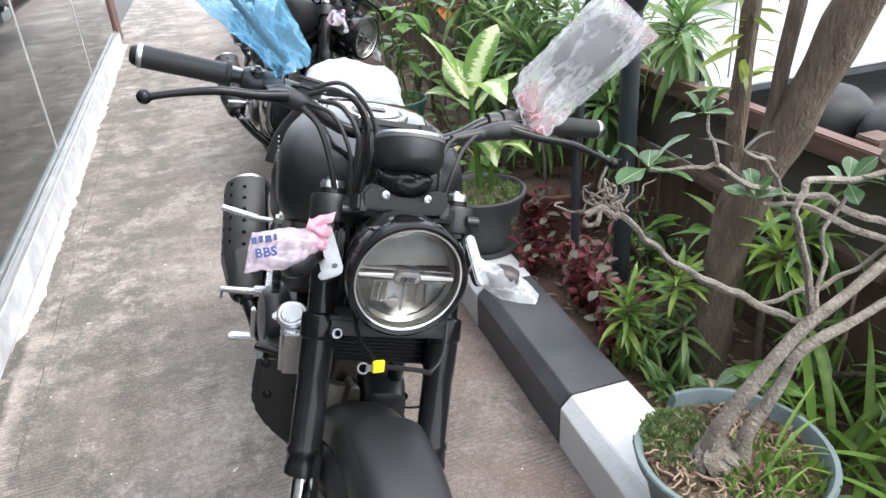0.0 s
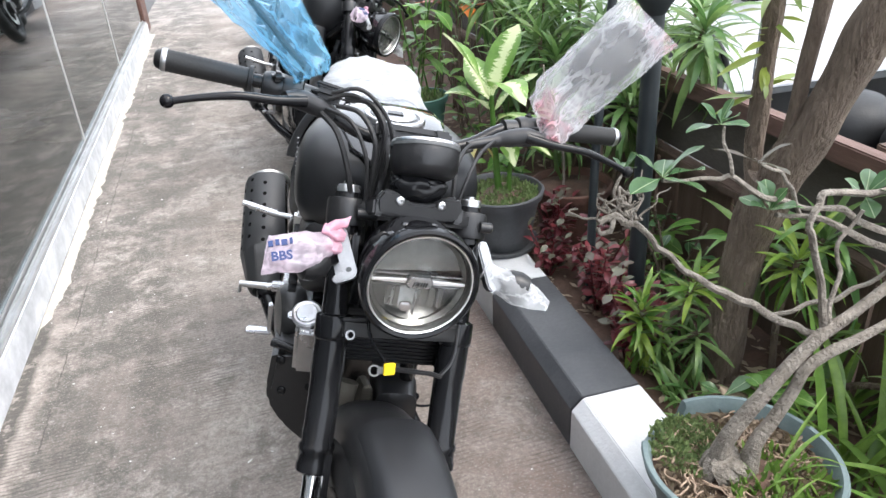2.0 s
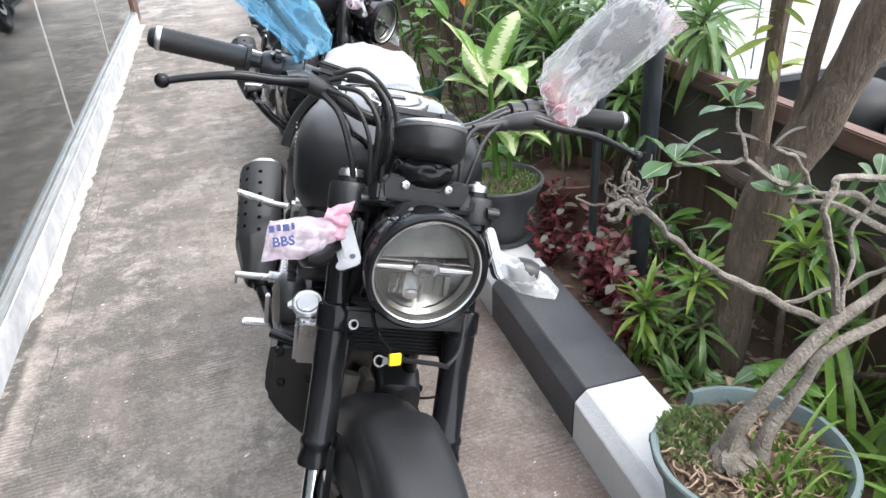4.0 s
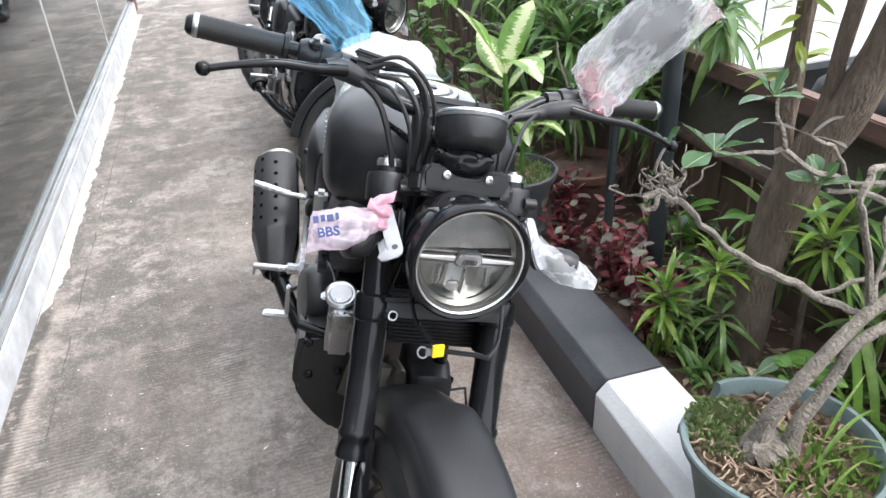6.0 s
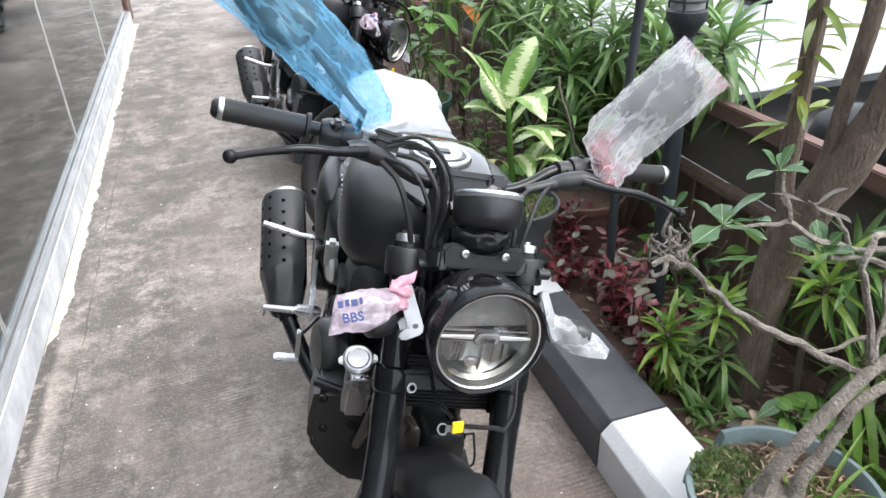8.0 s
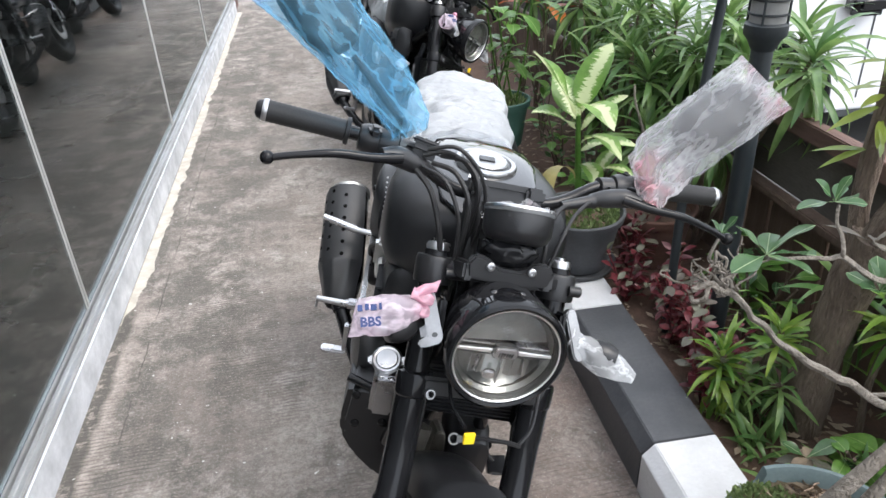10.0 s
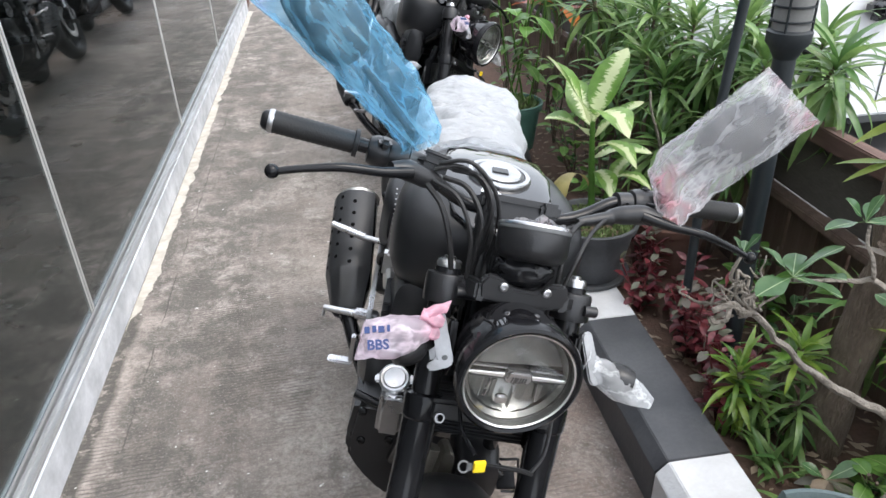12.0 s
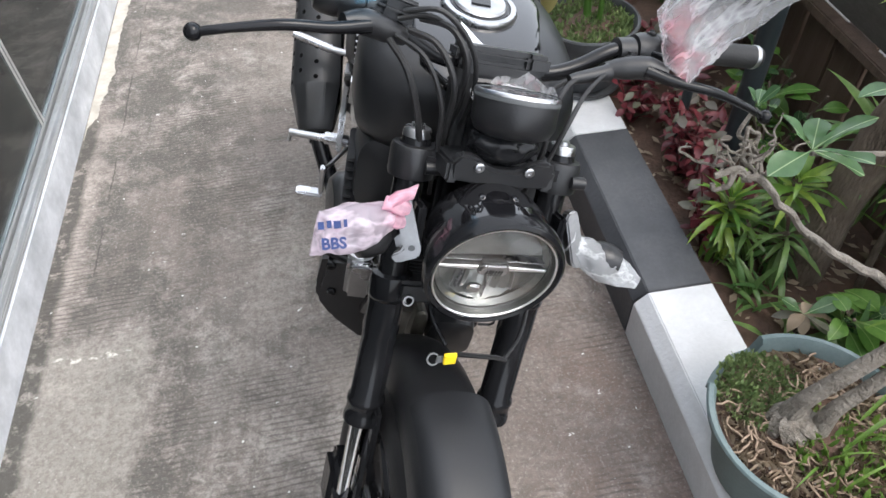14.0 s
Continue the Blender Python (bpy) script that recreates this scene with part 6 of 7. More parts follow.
# ---- lamp post ----
lamp = thing("garden_lamp", "dark green garden lamp post with a ribbed grey head", "lamp post")
LX, LY = 0.865, 0.75
part("pole", tube(bmesh.new(), [(LX + 0.008, LY, 0.06), (LX, LY, 1.04)], 0.0265, 18, 1), LAMP_PAINT, lamp)
part("collar", lathe(bmesh.new(), [(0.027, 1.02), (0.040, 1.045), (0.052, 1.06), (0.052, 1.085), (0.046, 1.09)], Matrix.Translation((LX, LY, 0)), 28), LAMP_PAINT, lamp)
part("diffuser", lathe(bmesh.new(), [(0.043, 1.085), (0.043, 1.33), (0.03, 1.34)], Matrix.Translation((LX, LY, 0)), 28), LAMP_DIFFUSER, lamp, "frosted grey cylindrical diffuser")
RING = finish("ring", lathe(bmesh.new(), [(0.044, -0.003), (0.049, -0.001), (0.049, 0.002), (0.044, 0.003)], None, 28, False), LAMP_PAINT)
for i in range(7):
    ob = new("ring", RING)
    ob.parent = lamp
    ob.location = (LX, LY, 1.11 + 0.034 * i)
for i in range(4):
    q = math.pi / 4 + i * math.pi / 2
    part("rod", tube(bmesh.new(), [(LX + 0.047 * math.cos(q), LY + 0.047 * math.sin(q), 1.07), (LX + 0.047 * math.cos(q), LY + 0.047 * math.sin(q), 1.34)], 0.003, 8, 1), LAMP_PAINT, lamp)
part("cap", lathe(bmesh.new(), [(0.055, 1.335), (0.06, 1.345), (0.045, 1.37), (0.005, 1.385)], Matrix.Translation((LX, LY, 0)), 28), LAMP_PAINT, lamp)
bm = tube(bmesh.new(), [(0.78, 0.88, 0.08), (0.79, 0.90, 0.60), (0.83, 0.93, 0.95), (0.875, 0.96, 1.30)], 0.014, 12)
tagged(new("support_stake", finish("support_stake", bm, LAMP_PAINT)), "dark painted stake leaning beside the lamp post", "stake")

# ---- plants ----
DRAC = [blade_data("leaf", LEAF_DRAC, L, 0.018, d, 0.35, 0.38) for L, d in ((0.14, 0.7), (0.17, 1.1), (0.12, 0.5), (0.16, 1.5))]
DRAC_SMALL = [blade_data("leaf", LEAF_DRAC, L, 0.017, d, 0.35, 0.42) for L, d in ((0.10, 0.5), (0.125, 0.9), (0.09, 0.3), (0.12, 1.3))]
DRAC_FAR_SMALL = [blade_data("leaf", LEAF_FAR, L, 0.016, d, 0.35, 0.42) for L, d in ((0.12, 0.9), (0.15, 1.4), (0.10, 0.5))]
DRAC_FAR = [blade_data("leaf", LEAF_FAR, L, 0.024, d, 0.35, 0.4) for L, d in ((0.20, 0.8), (0.24, 1.3), (0.17, 0.6), (0.22, 1.7))]
ADEN = [blade_data("leaf", LEAF_ADEN, L, 0.050, d, 0.22, 0.64, 9, stalk=0.04) for L, d in ((0.105, 0.25), (0.12, 0.45), (0.09, 0.15))]
ADEN_GREY = [blade_data("leaf", LEAF_GREYGREEN, L, 0.026, d, 0.3, 0.6, 8, stalk=0.06) for L, d in ((0.10, 0.25), (0.085, 0.45))]
DIEF = [blade_data("leaf", LEAF_DIEF, L * 0.92, 0.130, d, 0.28, 0.45, 10, stalk=0.14) for L, d in ((0.30, 0.45), (0.27, 0.65), (0.31, 0.3), (0.29, 1.9))]
DIEF_OLD = blade_data("leaf", LEAF_OLD, 0.30, 0.075, 3.6, 0.6, 0.6, 14, stalk=0.3)
BROAD = [blade_data("leaf", LEAF_BROAD, L, 0.10, d, 0.2, 0.42, 8, stalk=0.3) for L, d in ((0.26, 0.9), (0.22, 1.2))]
RED_L = [blade_data("leaf", LEAF_RED, L, 0.021, d, 0.3, 0.5, 5, stalk=0.1) for L, d in ((0.055, 0.5), (0.045, 0.8), (0.06, 0.3))]
RED_G = [blade_data("leaf", LEAF_GREYGREEN, L, 0.024, d, 0.2, 0.5, 5, stalk=0.1) for L, d in ((0.05, 0.4), (0.045, 0.7))]
NARROW = [blade_data("leaf", LEAF_YELLOW, L, 0.015, d, 0.3, 0.5, 6) for L, d in ((0.11, 0.25), (0.13, 0.4))]
DRYL = [blade_data("leaf", LEAF_DRY, L, 0.035, d, 0.4, 0.5, 6) for L, d in ((0.09, 0.9), (0.07, 1.4))]
ORANGE = [blade_data("leaf", LEAF_ORANGE, 0.16, 0.055, 0.7, 0.25, 0.5, 7, stalk=0.15)]
BRIGHT = [blade_data("leaf", LEAF_GRASS, L, 0.022, d, 0.5, 0.35, 10) for L, d in ((0.46, 0.4), (0.42, 1.2), (0.5, 1.7))]


def drac_plant(base, heads, n, datas, seed, label, stem_r=0.010, lo=-50, hi=75, rise=0.05, group=""):
    rng = random.Random(seed)
    root = thing("shrub", label, "shrub", group=group)
    for h in heads:
        b, h = Vector(base), Vector(h)
        mid = b.lerp(h, 0.5) + Vector((rng.uniform(-.03, .03), rng.uniform(-.03, .03), 0.02))
        part("stem", tube(bmesh.new(), [b, mid, h], [stem_r, stem_r * 0.9, stem_r * 0.8], 8), BARK, root)
        rosette(root, datas, h, n, lo, hi, rng, rise=rise, s=(0.75, 1.15))
    return root


drac_plant((0.79, 0.52, 0.08), [(0.74, 0.49, 0.29)], 62, DRAC_SMALL, 11, "small green strap-leaved shrub beside the kerb", lo=-70, rise=0.12, group="strap-leaved shrubs")
drac_plant((0.88, 0.50, 0.08), [(0.85, 0.432, 0.385)], 26, DRAC_SMALL, 12, "small yellow-green strap-leaved shrub in the bed", lo=-5, rise=0.05, group="strap-leaved shrubs")
drac_plant((1.04, 0.30, 0.08), [(1.02, 0.27, 0.50)], 26, DRAC, 13, "slender strap-leaved shrub behind the tree", group="strap-leaved shrubs")
drac_plant((1.06, 0.22, 0.08), [(1.06, 0.16, 0.34), (1.12, -0.05, 0.30)], 22, DRAC_FAR_SMALL, 14, "strap-leaved shrub in the shade of the tree", group="strap-leaved shrubs")
drac_plant((1.05, 0.55, 0.08), [(1.08, 0.50, 0.42), (1.12, 0.30, 0.52)], 30, DRAC_FAR, 15, "dark strap-leaved shrub against the fence", group="strap-leaved shrubs")
drac_plant((1.05, 1.75, 0.08), [(0.98, 1.62, 0.72), (1.10, 1.50, 0.84), (1.02, 1.85, 0.92)], 58, DRAC_FAR, 16, "tall clump of drooping dark green strap leaves", 0.007, -65, 80, 0.10, "strap-leaved shrubs")
drac_plant((1.10, 1.35, 0.08), [(1.06, 1.20, 0.66), (1.16, 1.28, 0.86), (1.20, 1.00, 0.92)], 52, DRAC_FAR, 17, "tall clump of drooping dark green strap leaves", 0.007, -60, 80, 0.10, "strap-leaved shrubs")
drac_plant((1.15, 2.45, 0.08), [(1.08, 2.35, 0.80), (1.22, 2.30, 1.00), (1.15, 2.65, 0.95)], 52, DRAC_FAR, 18, "tall clump of drooping dark green strap leaves", 0.007, -60, 80, 0.10, "strap-leaved shrubs")
drac_plant((1.35, 1.60, 0.0), [(1.30, 1.60, 0.95), (1.40, 1.35, 0.90)], 48, DRAC_FAR, 19, "tall clump of strap leaves behind the fence", 0.007, -60, 80, 0.10, "strap-leaved shrubs")
drac_plant((1.0, 3.2, 0.08), [(0.95, 3.1, 0.85), (1.15, 3.2, 1.05), (1.3, 3.0, 0.95)], 46, DRAC_FAR, 20, "tall clump of drooping dark green strap leaves", 0.007, -60, 80, 0.10, "strap-leaved shrubs")

drac_plant((1.0, 1.55, 0.08), [(0.93, 1.48, 0.55), (1.08, 1.62, 0.66), (0.96, 1.75, 0.78)], 50, DRAC_FAR, 25, "full clump of drooping strap leaves against the fence", 0.012, -65, 80, 0.10, "strap-leaved shrubs")
drac_plant((0.98, 2.10, 0.08), [(0.92, 2.05, 0.62), (1.06, 2.18, 0.78), (0.95, 2.35, 0.90)], 50, DRAC_FAR, 26, "full clump of drooping strap leaves against the fence", 0.012, -65, 80, 0.10, "strap-leaved shrubs")
drac_plant((0.80, 0.50, 0.08), [(0.79, 0.46, 0.22), (0.86, 0.40, 0.24), (0.90, 0.52, 0.26)], 34, DRAC_FAR_SMALL, 24, "dark drooping strap leaves under the small shrubs", 0.008, -75, 35, 0.08, "strap-leaved shrubs")
drac_plant((1.12, 1.78, 0.08), [(1.12, 1.72, 0.90), (1.20, 1.50, 0.95), (1.14, 2.0, 0.98)], 46, DRAC_FAR, 27, "full clump of drooping strap leaves against the fence", 0.007, -65, 80, 0.12, "strap-leaved shrubs")

# red-leaved bedding plants along the kerb
rng = random.Random(21)
for k in range(9):
    bx, by = rng.uniform(0.70, 0.86), 0.52 + 0.095 * k + rng.uniform(-0.02, 0.02)
    root = thing("bedding_plant", "low bushy plant with dark red leaves in the soil", "bedding plant", group="red-leaved plants along the kerb")
    for s in range(8):
        top = Vector((bx + rng.uniform(-0.07, 0.07), by + rng.uniform(-0.07, 0.07), 0.085 + rng.uniform(0.10, 0.25)))
        part("stem", tube(bmesh.new(), [(bx, by, 0.07), Vector((bx, by, 0.07)).lerp(top, 0.5) + Vector((0, 0, 0.02)), top], 0.0025, 6, 3), LEAF_RED, root)
        for i in range(9):
            p = Vector((bx, by, 0.08)).lerp(top, 0.35 + 0.65 * i / 8)
            put_leaf(root, rng.choice(RED_G if rng.random() < (0.45 if i > 6 else 0.2) else RED_L), p, i * 137 + rng.uniform(-30, 30), rng.uniform(-15, 55), rng.uniform(-30, 30), rng.uniform(0.7, 1.15))

# tree with a forked trunk
tree = thing("tree", "small tree with a rough brown forked trunk", "tree")
part("trunk", tube(bmesh.new(), [(0.945, 0.405, 0.03), (0.95, 0.39, 0.30), (0.955, 0.37, 0.52), (0.965, 0.335, 0.70)], [0.062, 0.050, 0.048, 0.058], 18, 8, wobble=0.25), BARK, tree)
part("limb", tube(bmesh.new(), [(0.965, 0.335, 0.66), (0.985, 0.265, 0.84), (1.005, 0.20, 1.02), (1.035, 0.12, 1.28), (1.05, 0.06, 1.7)], [0.050, 0.050, 0.046, 0.040, 0.03], 16, 8, wobble=0.25), BARK, tree)
part("limb", tube(bmesh.new(), [(0.955, 0.36, 0.62), (0.945, 0.395, 0.74), (0.95, 0.405, 0.95), (0.952, 0.41, 1.25), (0.96, 0.42, 1.8)], [0.026, 0.023, 0.022, 0.021, 0.018], 12, 8, wobble=0.3), BARK, tree)
part("limb", tube(bmesh.new(), [(0.965, 0.32, 0.72), (0.958, 0.295, 0.90), (0.95, 0.265, 1.15), (0.94, 0.24, 1.6)], [0.022, 0.020, 0.018, 0.015], 12, 8, wobble=0.3), BARK, tree)
rng = random.Random(22)
for i in range(40):
    z = 0.86 + 0.013 * i
    put_leaf(tree, rng.choice(NARROW), (0.95 + rng.uniform(-.01, .01), 0.405, z), rng.choice((180, 200, 235, 340, 20, 300)) + rng.uniform(-20, 20), rng.uniform(-8, 14), rng.uniform(-30, 30), rng.uniform(0.9, 1.3))
rng = random.Random(23)
for i in range(60):
    put_leaf(tree, rng.choice(ADEN), (1.1 + rng.uniform(-.35, .35), 0.2 + rng.uniform(-.4, .4), 1.75 + rng.uniform(-.1, .3)), rng.uniform(0, 360), rng.uniform(-30, 40), 0, 1.2)

# ---- pots ----


def pot(root, x, y, z, r0, r1, h, material, lip=0.012, soil=0.03, cracked=False):
    t = 0.006
    prof = [(0.002, 0.0), (r0, 0.0), (r0 + (r1 - r0) * 0.85, h * 0.85), (r0 + (r1 - r0) * 0.86 + lip, h * 0.86), (r1 + lip, h - 0.004), (r1 + lip - 0.003, h), (r1, h), (r1 - t, h - 0.01), (r0 + (r1 - r0) * 0.6 - t, h * 0.6)]
    bm = lathe(bmesh.new(), prof, Matrix.Translation((x, y, z)), 96 if cracked else 48, False)
    if cracked:
        # a piece of the lip has broken off, with a ragged edge
        for v in bm.verts:
            q = math.degrees(math.atan2(v.co.y - y, v.co.x - x)) % 360
            if 97 < q < 146 and v.co.z > z + h * 0.8:
                v.co.z = z + h * 0.8 + 0.010 * noise.noise(Vector((q * 0.35, 0, 1))) - (z + h - v.co.z) * 0.1
    part("pot", bm, material, root)
    bm = bmesh.new()
    bmesh.ops.create_circle(bm, cap_ends=True, segments=40, radius=r1 - t)
    bmesh.ops.subdivide_edges(bm, edges=bm.edges[:], cuts=1)
    bmesh.ops.triangulate(bm, faces=bm.faces[:])
    bmesh.ops.subdivide_edges(bm, edges=bm.edges[:], cuts=3, use_grid_fill=True)
    for v in bm.verts:
        d = 1 - v.co.length / r1
        v.co.z = 0.02 * d + 0.012 * noise.fractal(v.co * 30, 0.8, 2, 3) * min(1, 6 * d)
    bm.transform(Matrix.Translation((x, y, z + h - soil)))
    part("soil", bm, SOIL, root, angle=80)


def tufts(root, x, y, z, r, n, material, seed, h=(0.012, 0.03), w=0.008, sector=None, name="moss"):
    """Many tiny blades, joined: moss, litter or grass."""
    rng = random.Random(seed)
    v, f = [], []
    for i in range(n):
        q = rng.uniform(*(sector or (0, 2 * math.pi)))
        d = r * math.sqrt(rng.random())
        p = Vector((x + d * math.cos(q), y + d * math.sin(q), z + 0.01 * noise.noise(Vector((d * 20, q, 0)))))
        a = rng.uniform(0, 2 * math.pi)
        up = Vector((rng.uniform(-.7, .7), rng.uniform(-.7, .7), 1)).normalized() * rng.uniform(*h)
        sd = Vector((math.cos(a), math.sin(a), 0.2)) * w * rng.uniform(0.5, 1)
        b = len(v)
        v += [p - sd * 0.4, p + sd * 0.4, p + up * 0.6 + sd * 0.6, p + up, p + up * 0.6 - sd * 0.6]
        f += [(b, b + 1, b + 2, b + 3, b + 4)]
    d = bpy.data.meshes.new(name)
    d.from_pydata([tuple(q) for q in v], [], f)
    d.materials.append(material)
    ob = new(name, d)
    if root:
        ob.parent = root
    return tagged(ob, kind="stuff")


# bonsai in a cracked grey-green pot on the kerb
bonsai = thing("potted_bonsai", "bare-branched bonsai with few green leaves in a cracked grey-green pot", "potted plant")
PX, PY = 0.602, -0.118
pot(bonsai, PX, PY, 0.153, 0.135, 0.176, 0.190, GREEN_POT, 0.012, 0.035, True)
part("trunk", tube(bmesh.new(), [(0.560, -0.105, 0.300), (0.566, -0.108, 0.380), (0.601, -0.110, 0.443), (0.640, -0.110, 0.491), (0.690, -0.108, 0.542), (0.740, -0.105, 0.586), (0.800, -0.10, 0.612), (0.90, -0.09, 0.66), (0.99, -0.08, 0.72)], [0.026, 0.0165, 0.0138, 0.013, 0.0125, 0.0118, 0.011, 0.010, 0.008], 14, 8, wobble=0.25), BARK_GREY, bonsai)
part("trunk", tube(bmesh.new(), [(0.606, -0.135, 0.300), (0.614, -0.132, 0.385), (0.646, -0.130, 0.435), (0.678, -0.130, 0.490), (0.700, -0.128, 0.535), (0.745, -0.128, 0.562), (0.810, -0.128, 0.580), (0.90, -0.13, 0.615), (1.02, -0.12, 0.65)], [0.021, 0.0138, 0.0116, 0.0108, 0.0104, 0.010, 0.0095, 0.0085, 0.007], 14, 8, wobble=0.25), BARK_GREY, bonsai)
for k in range(9):
    q = k * 0.7
    bm = tube(bmesh.new(), [(0.57, -0.115, 0.340), (0.57 + 0.028 * math.cos(q), -0.115 + 0.026 * math.sin(q), 0.336 + 0.005 * (k % 2)), (0.57 + 0.040 * math.cos(q + .5), -0.115 + 0.036 * math.sin(q + .5), 0.322), (0.57 + 0.044 * math.cos(q + .6), -0.115 + 0.040 * math.sin(q + .6), 0.304)], [0.016, 0.013, 0.010, 0.007], 10, 4, wobble=0.5)
    part("root", bm, BARK_GREY, bonsai, "knobbly exposed root")


def branch(pts, r0, r1):
    """A crooked bonsai branch that thins from r0 to r1."""
    rnd = random.Random(int(1000 * pts[0][0] + 7777 * pts[-1][2]))
    bent = [pts[0]]
    for p, q in zip(pts, pts[1:]):
        mid = Vector(p).lerp(Vector(q), rnd.uniform(0.4, 0.6)) + Vector([rnd.uniform(-1, 1) for _ in range(3)]) * 0.006
        bent += [mid, q]
    pts = bent
    part("branch", tube(bmesh.new(), pts, [0.68 * (r0 + (r1 - r0) * i / (len(pts) - 1)) for i in range(len(pts))], 10, 6, wobble=0.35), BARK_GREY, bonsai)


branch([(0.735, -0.10, 0.585), (0.715, -0.07, 0.590), (0.675, -0.035, 0.605), (0.625, -0.02, 0.637), (0.575, 0.0, 0.665), (0.525, 0.03, 0.700), (0.480, 0.05, 0.745), (0.440, 0.06, 0.795), (0.402, 0.062, 0.818), (0.365, 0.062, 0.812)], 0.012, 0.007)
branch([(0.750, -0.10, 0.590), (0.735, -0.085, 0.690), (0.704, -0.075, 0.785), (0.712, -0.06, 0.818), (0.74, -0.045, 0.846), (0.85, -0.04, 0.825), (0.95, -0.05, 0.84)], 0.010, 0.008)
branch([(0.95, -0.08, 0.69), (0.879, -0.04, 0.719), (0.780, -0.04, 0.777), (0.703, -0.04, 0.808), (0.656, -0.035, 0.816)], 0.010, 0.007)
branch([(0.97, -0.07, 0.71), (0.90, -0.04, 0.74), (0.80, -0.035, 0.80), (0.72, -0.03, 0.815), (0.627, -0.035, 0.853), (0.553, -0.035, 0.905), (0.50, -0.03, 0.908), (0.432, -0.021, 0.912)], 0.010, 0.005)
branch([(0.553, -0.035, 0.905), (0.548, -0.03, 0.94), (0.545, -0.01, 0.985)], 0.006, 0.004)
branch([(0.703, -0.04, 0.808), (0.68, -0.035, 0.86), (0.655, -0.03, 0.895), (0.615, -0.02, 0.915)], 0.006, 0.004)
branch([(0.685, -0.035, 0.60), (0.758, -0.04, 0.612), (0.823, -0.04, 0.606), (0.904, -0.04, 0.63), (0.97, -0.06, 0.70)], 0.007, 0.006)
branch([(0.99, -0.08, 0.72), (0.97, -0.04, 0.80), (0.93, -0.02, 0.85), (0.96, -0.06, 0.93), (1.04, -0.09, 0.95)], 0.011, 0.008)
branch([(0.76, -0.10, 0.60), (0.80, -0.06, 0.68), (0.79, -0.05, 0.74), (0.83, -0.05, 0.80)], 0.007, 0.005)
branch([(0.44, 0.06, 0.795), (0.455, 0.10, 0.80), (0.43, 0.13, 0.825), (0.455, 0.145, 0.860)], 0.006, 0.004)
branch([(0.45, 0.058, 0.785), (0.42, 0.09, 0.815), (0.435, 0.12, 0.845), (0.465, 0.13, 0.82), (0.46, 0.12, 0.79)], 0.005, 0.004)
branch([(0.402, 0.062, 0.818), (0.385, 0.05, 0.800), (0.365, 0.05, 0.795), (0.36, 0.055, 0.805)], 0.006, 0.005)
rng = random.Random(30)
for k in range(16):
    p = Vector((rng.uniform(0.375, 0.455), rng.uniform(0.055, 0.105), rng.uniform(0.785, 0.815)))
    pts = [p]
    for j in range(4):
        p = p + Vector((rng.uniform(-0.025, 0.028), rng.uniform(-0.015, 0.022), rng.uniform(-0.004, 0.026)))
        pts.append(p)
    branch([tuple(q) for q in pts], 0.0036, 0.0018)
rng = random.Random(31)


def aden_head(p, n, datas, lo, hi, s=(0.8, 1.1)):
    rosette(bonsai, datas, p, n, lo, hi, rng, s=s)


aden_head((0.432, -0.021, 0.918), 6, ADEN, -8, 55, (0.68, 0.9))
aden_head((0.545, 0.0, 0.985), 6, ADEN, -5, 60, (0.4, 0.6))
aden_head((0.615, -0.02, 0.915), 4, ADEN_GREY, -10, 35, (0.7, 1.0))
aden_head((0.645, -0.03, 0.825), 7, ADEN, 0, 70, (0.45, 0.65))
aden_head((0.457, 0.147, 0.862), 4, ADEN, 20, 70, (0.3, 0.45))
aden_head((0.88, 0.0, 0.80), 8, ADEN, -10, 60, (0.5, 0.7))
aden_head((1.04, -0.09, 0.94), 7, ADEN, -10, 60, (0.6, 0.8))
tufts(bonsai, PX - 0.055, PY + 0.080, 0.318, 0.085, 1500, MOSS, 41, (0.006, 0.018), 0.0085)
tufts(bonsai, PX + 0.04, PY - 0.07, 0.316, 0.10, 300, LEAF_GRASS, 42, (0.012, 0.04), 0.010, name="weed")
tufts(bonsai, PX, PY, 0.316, 0.150, 260, BARK_GREY, 44, (0.005, 0.012), 0.004, name="twig")
tufts(bonsai, PX, PY, 0.315, 0.158, 1900, LEAF_DRY, 43, (0.003, 0.012), 0.026, name="litter")
mat_of_roots = bmesh.new()
for i in range(110):
    q, d = rng.uniform(0, 2 * math.pi), 0.135 * math.sqrt(rng.random())
    p, a = Vector((PX + d * math.cos(q), PY + d * math.sin(q), 0.322)), rng.uniform(0, 6.28)
    pts = [p]
    for j in range(4):
        a += rng.uniform(-0.9, 0.9)
        p = p + Vector((math.cos(a), math.sin(a), rng.uniform(-0.2, 0.25))) * 0.012
        p.z = max(p.z, 0.318)
        pts.append(p)
    tube(mat_of_roots, pts, 0.0021, 5, 3)
tagged(part("root_mat", mat_of_roots, DRY_ROOT, bonsai, "pale brown tangle of dry roots"), kind="stuff")
for i in range(10):
    q, d = rng.uniform(-2.0, 0.6), rng.uniform(0.06, 0.14)
    put_leaf(bonsai, BRIGHT[i % 3], (PX + d * math.cos(q), PY + d * math.sin(q), 0.32), rng.uniform(0, 360), rng.uniform(35, 85), 0, rng.uniform(0.18, 0.42), "grass_blade")

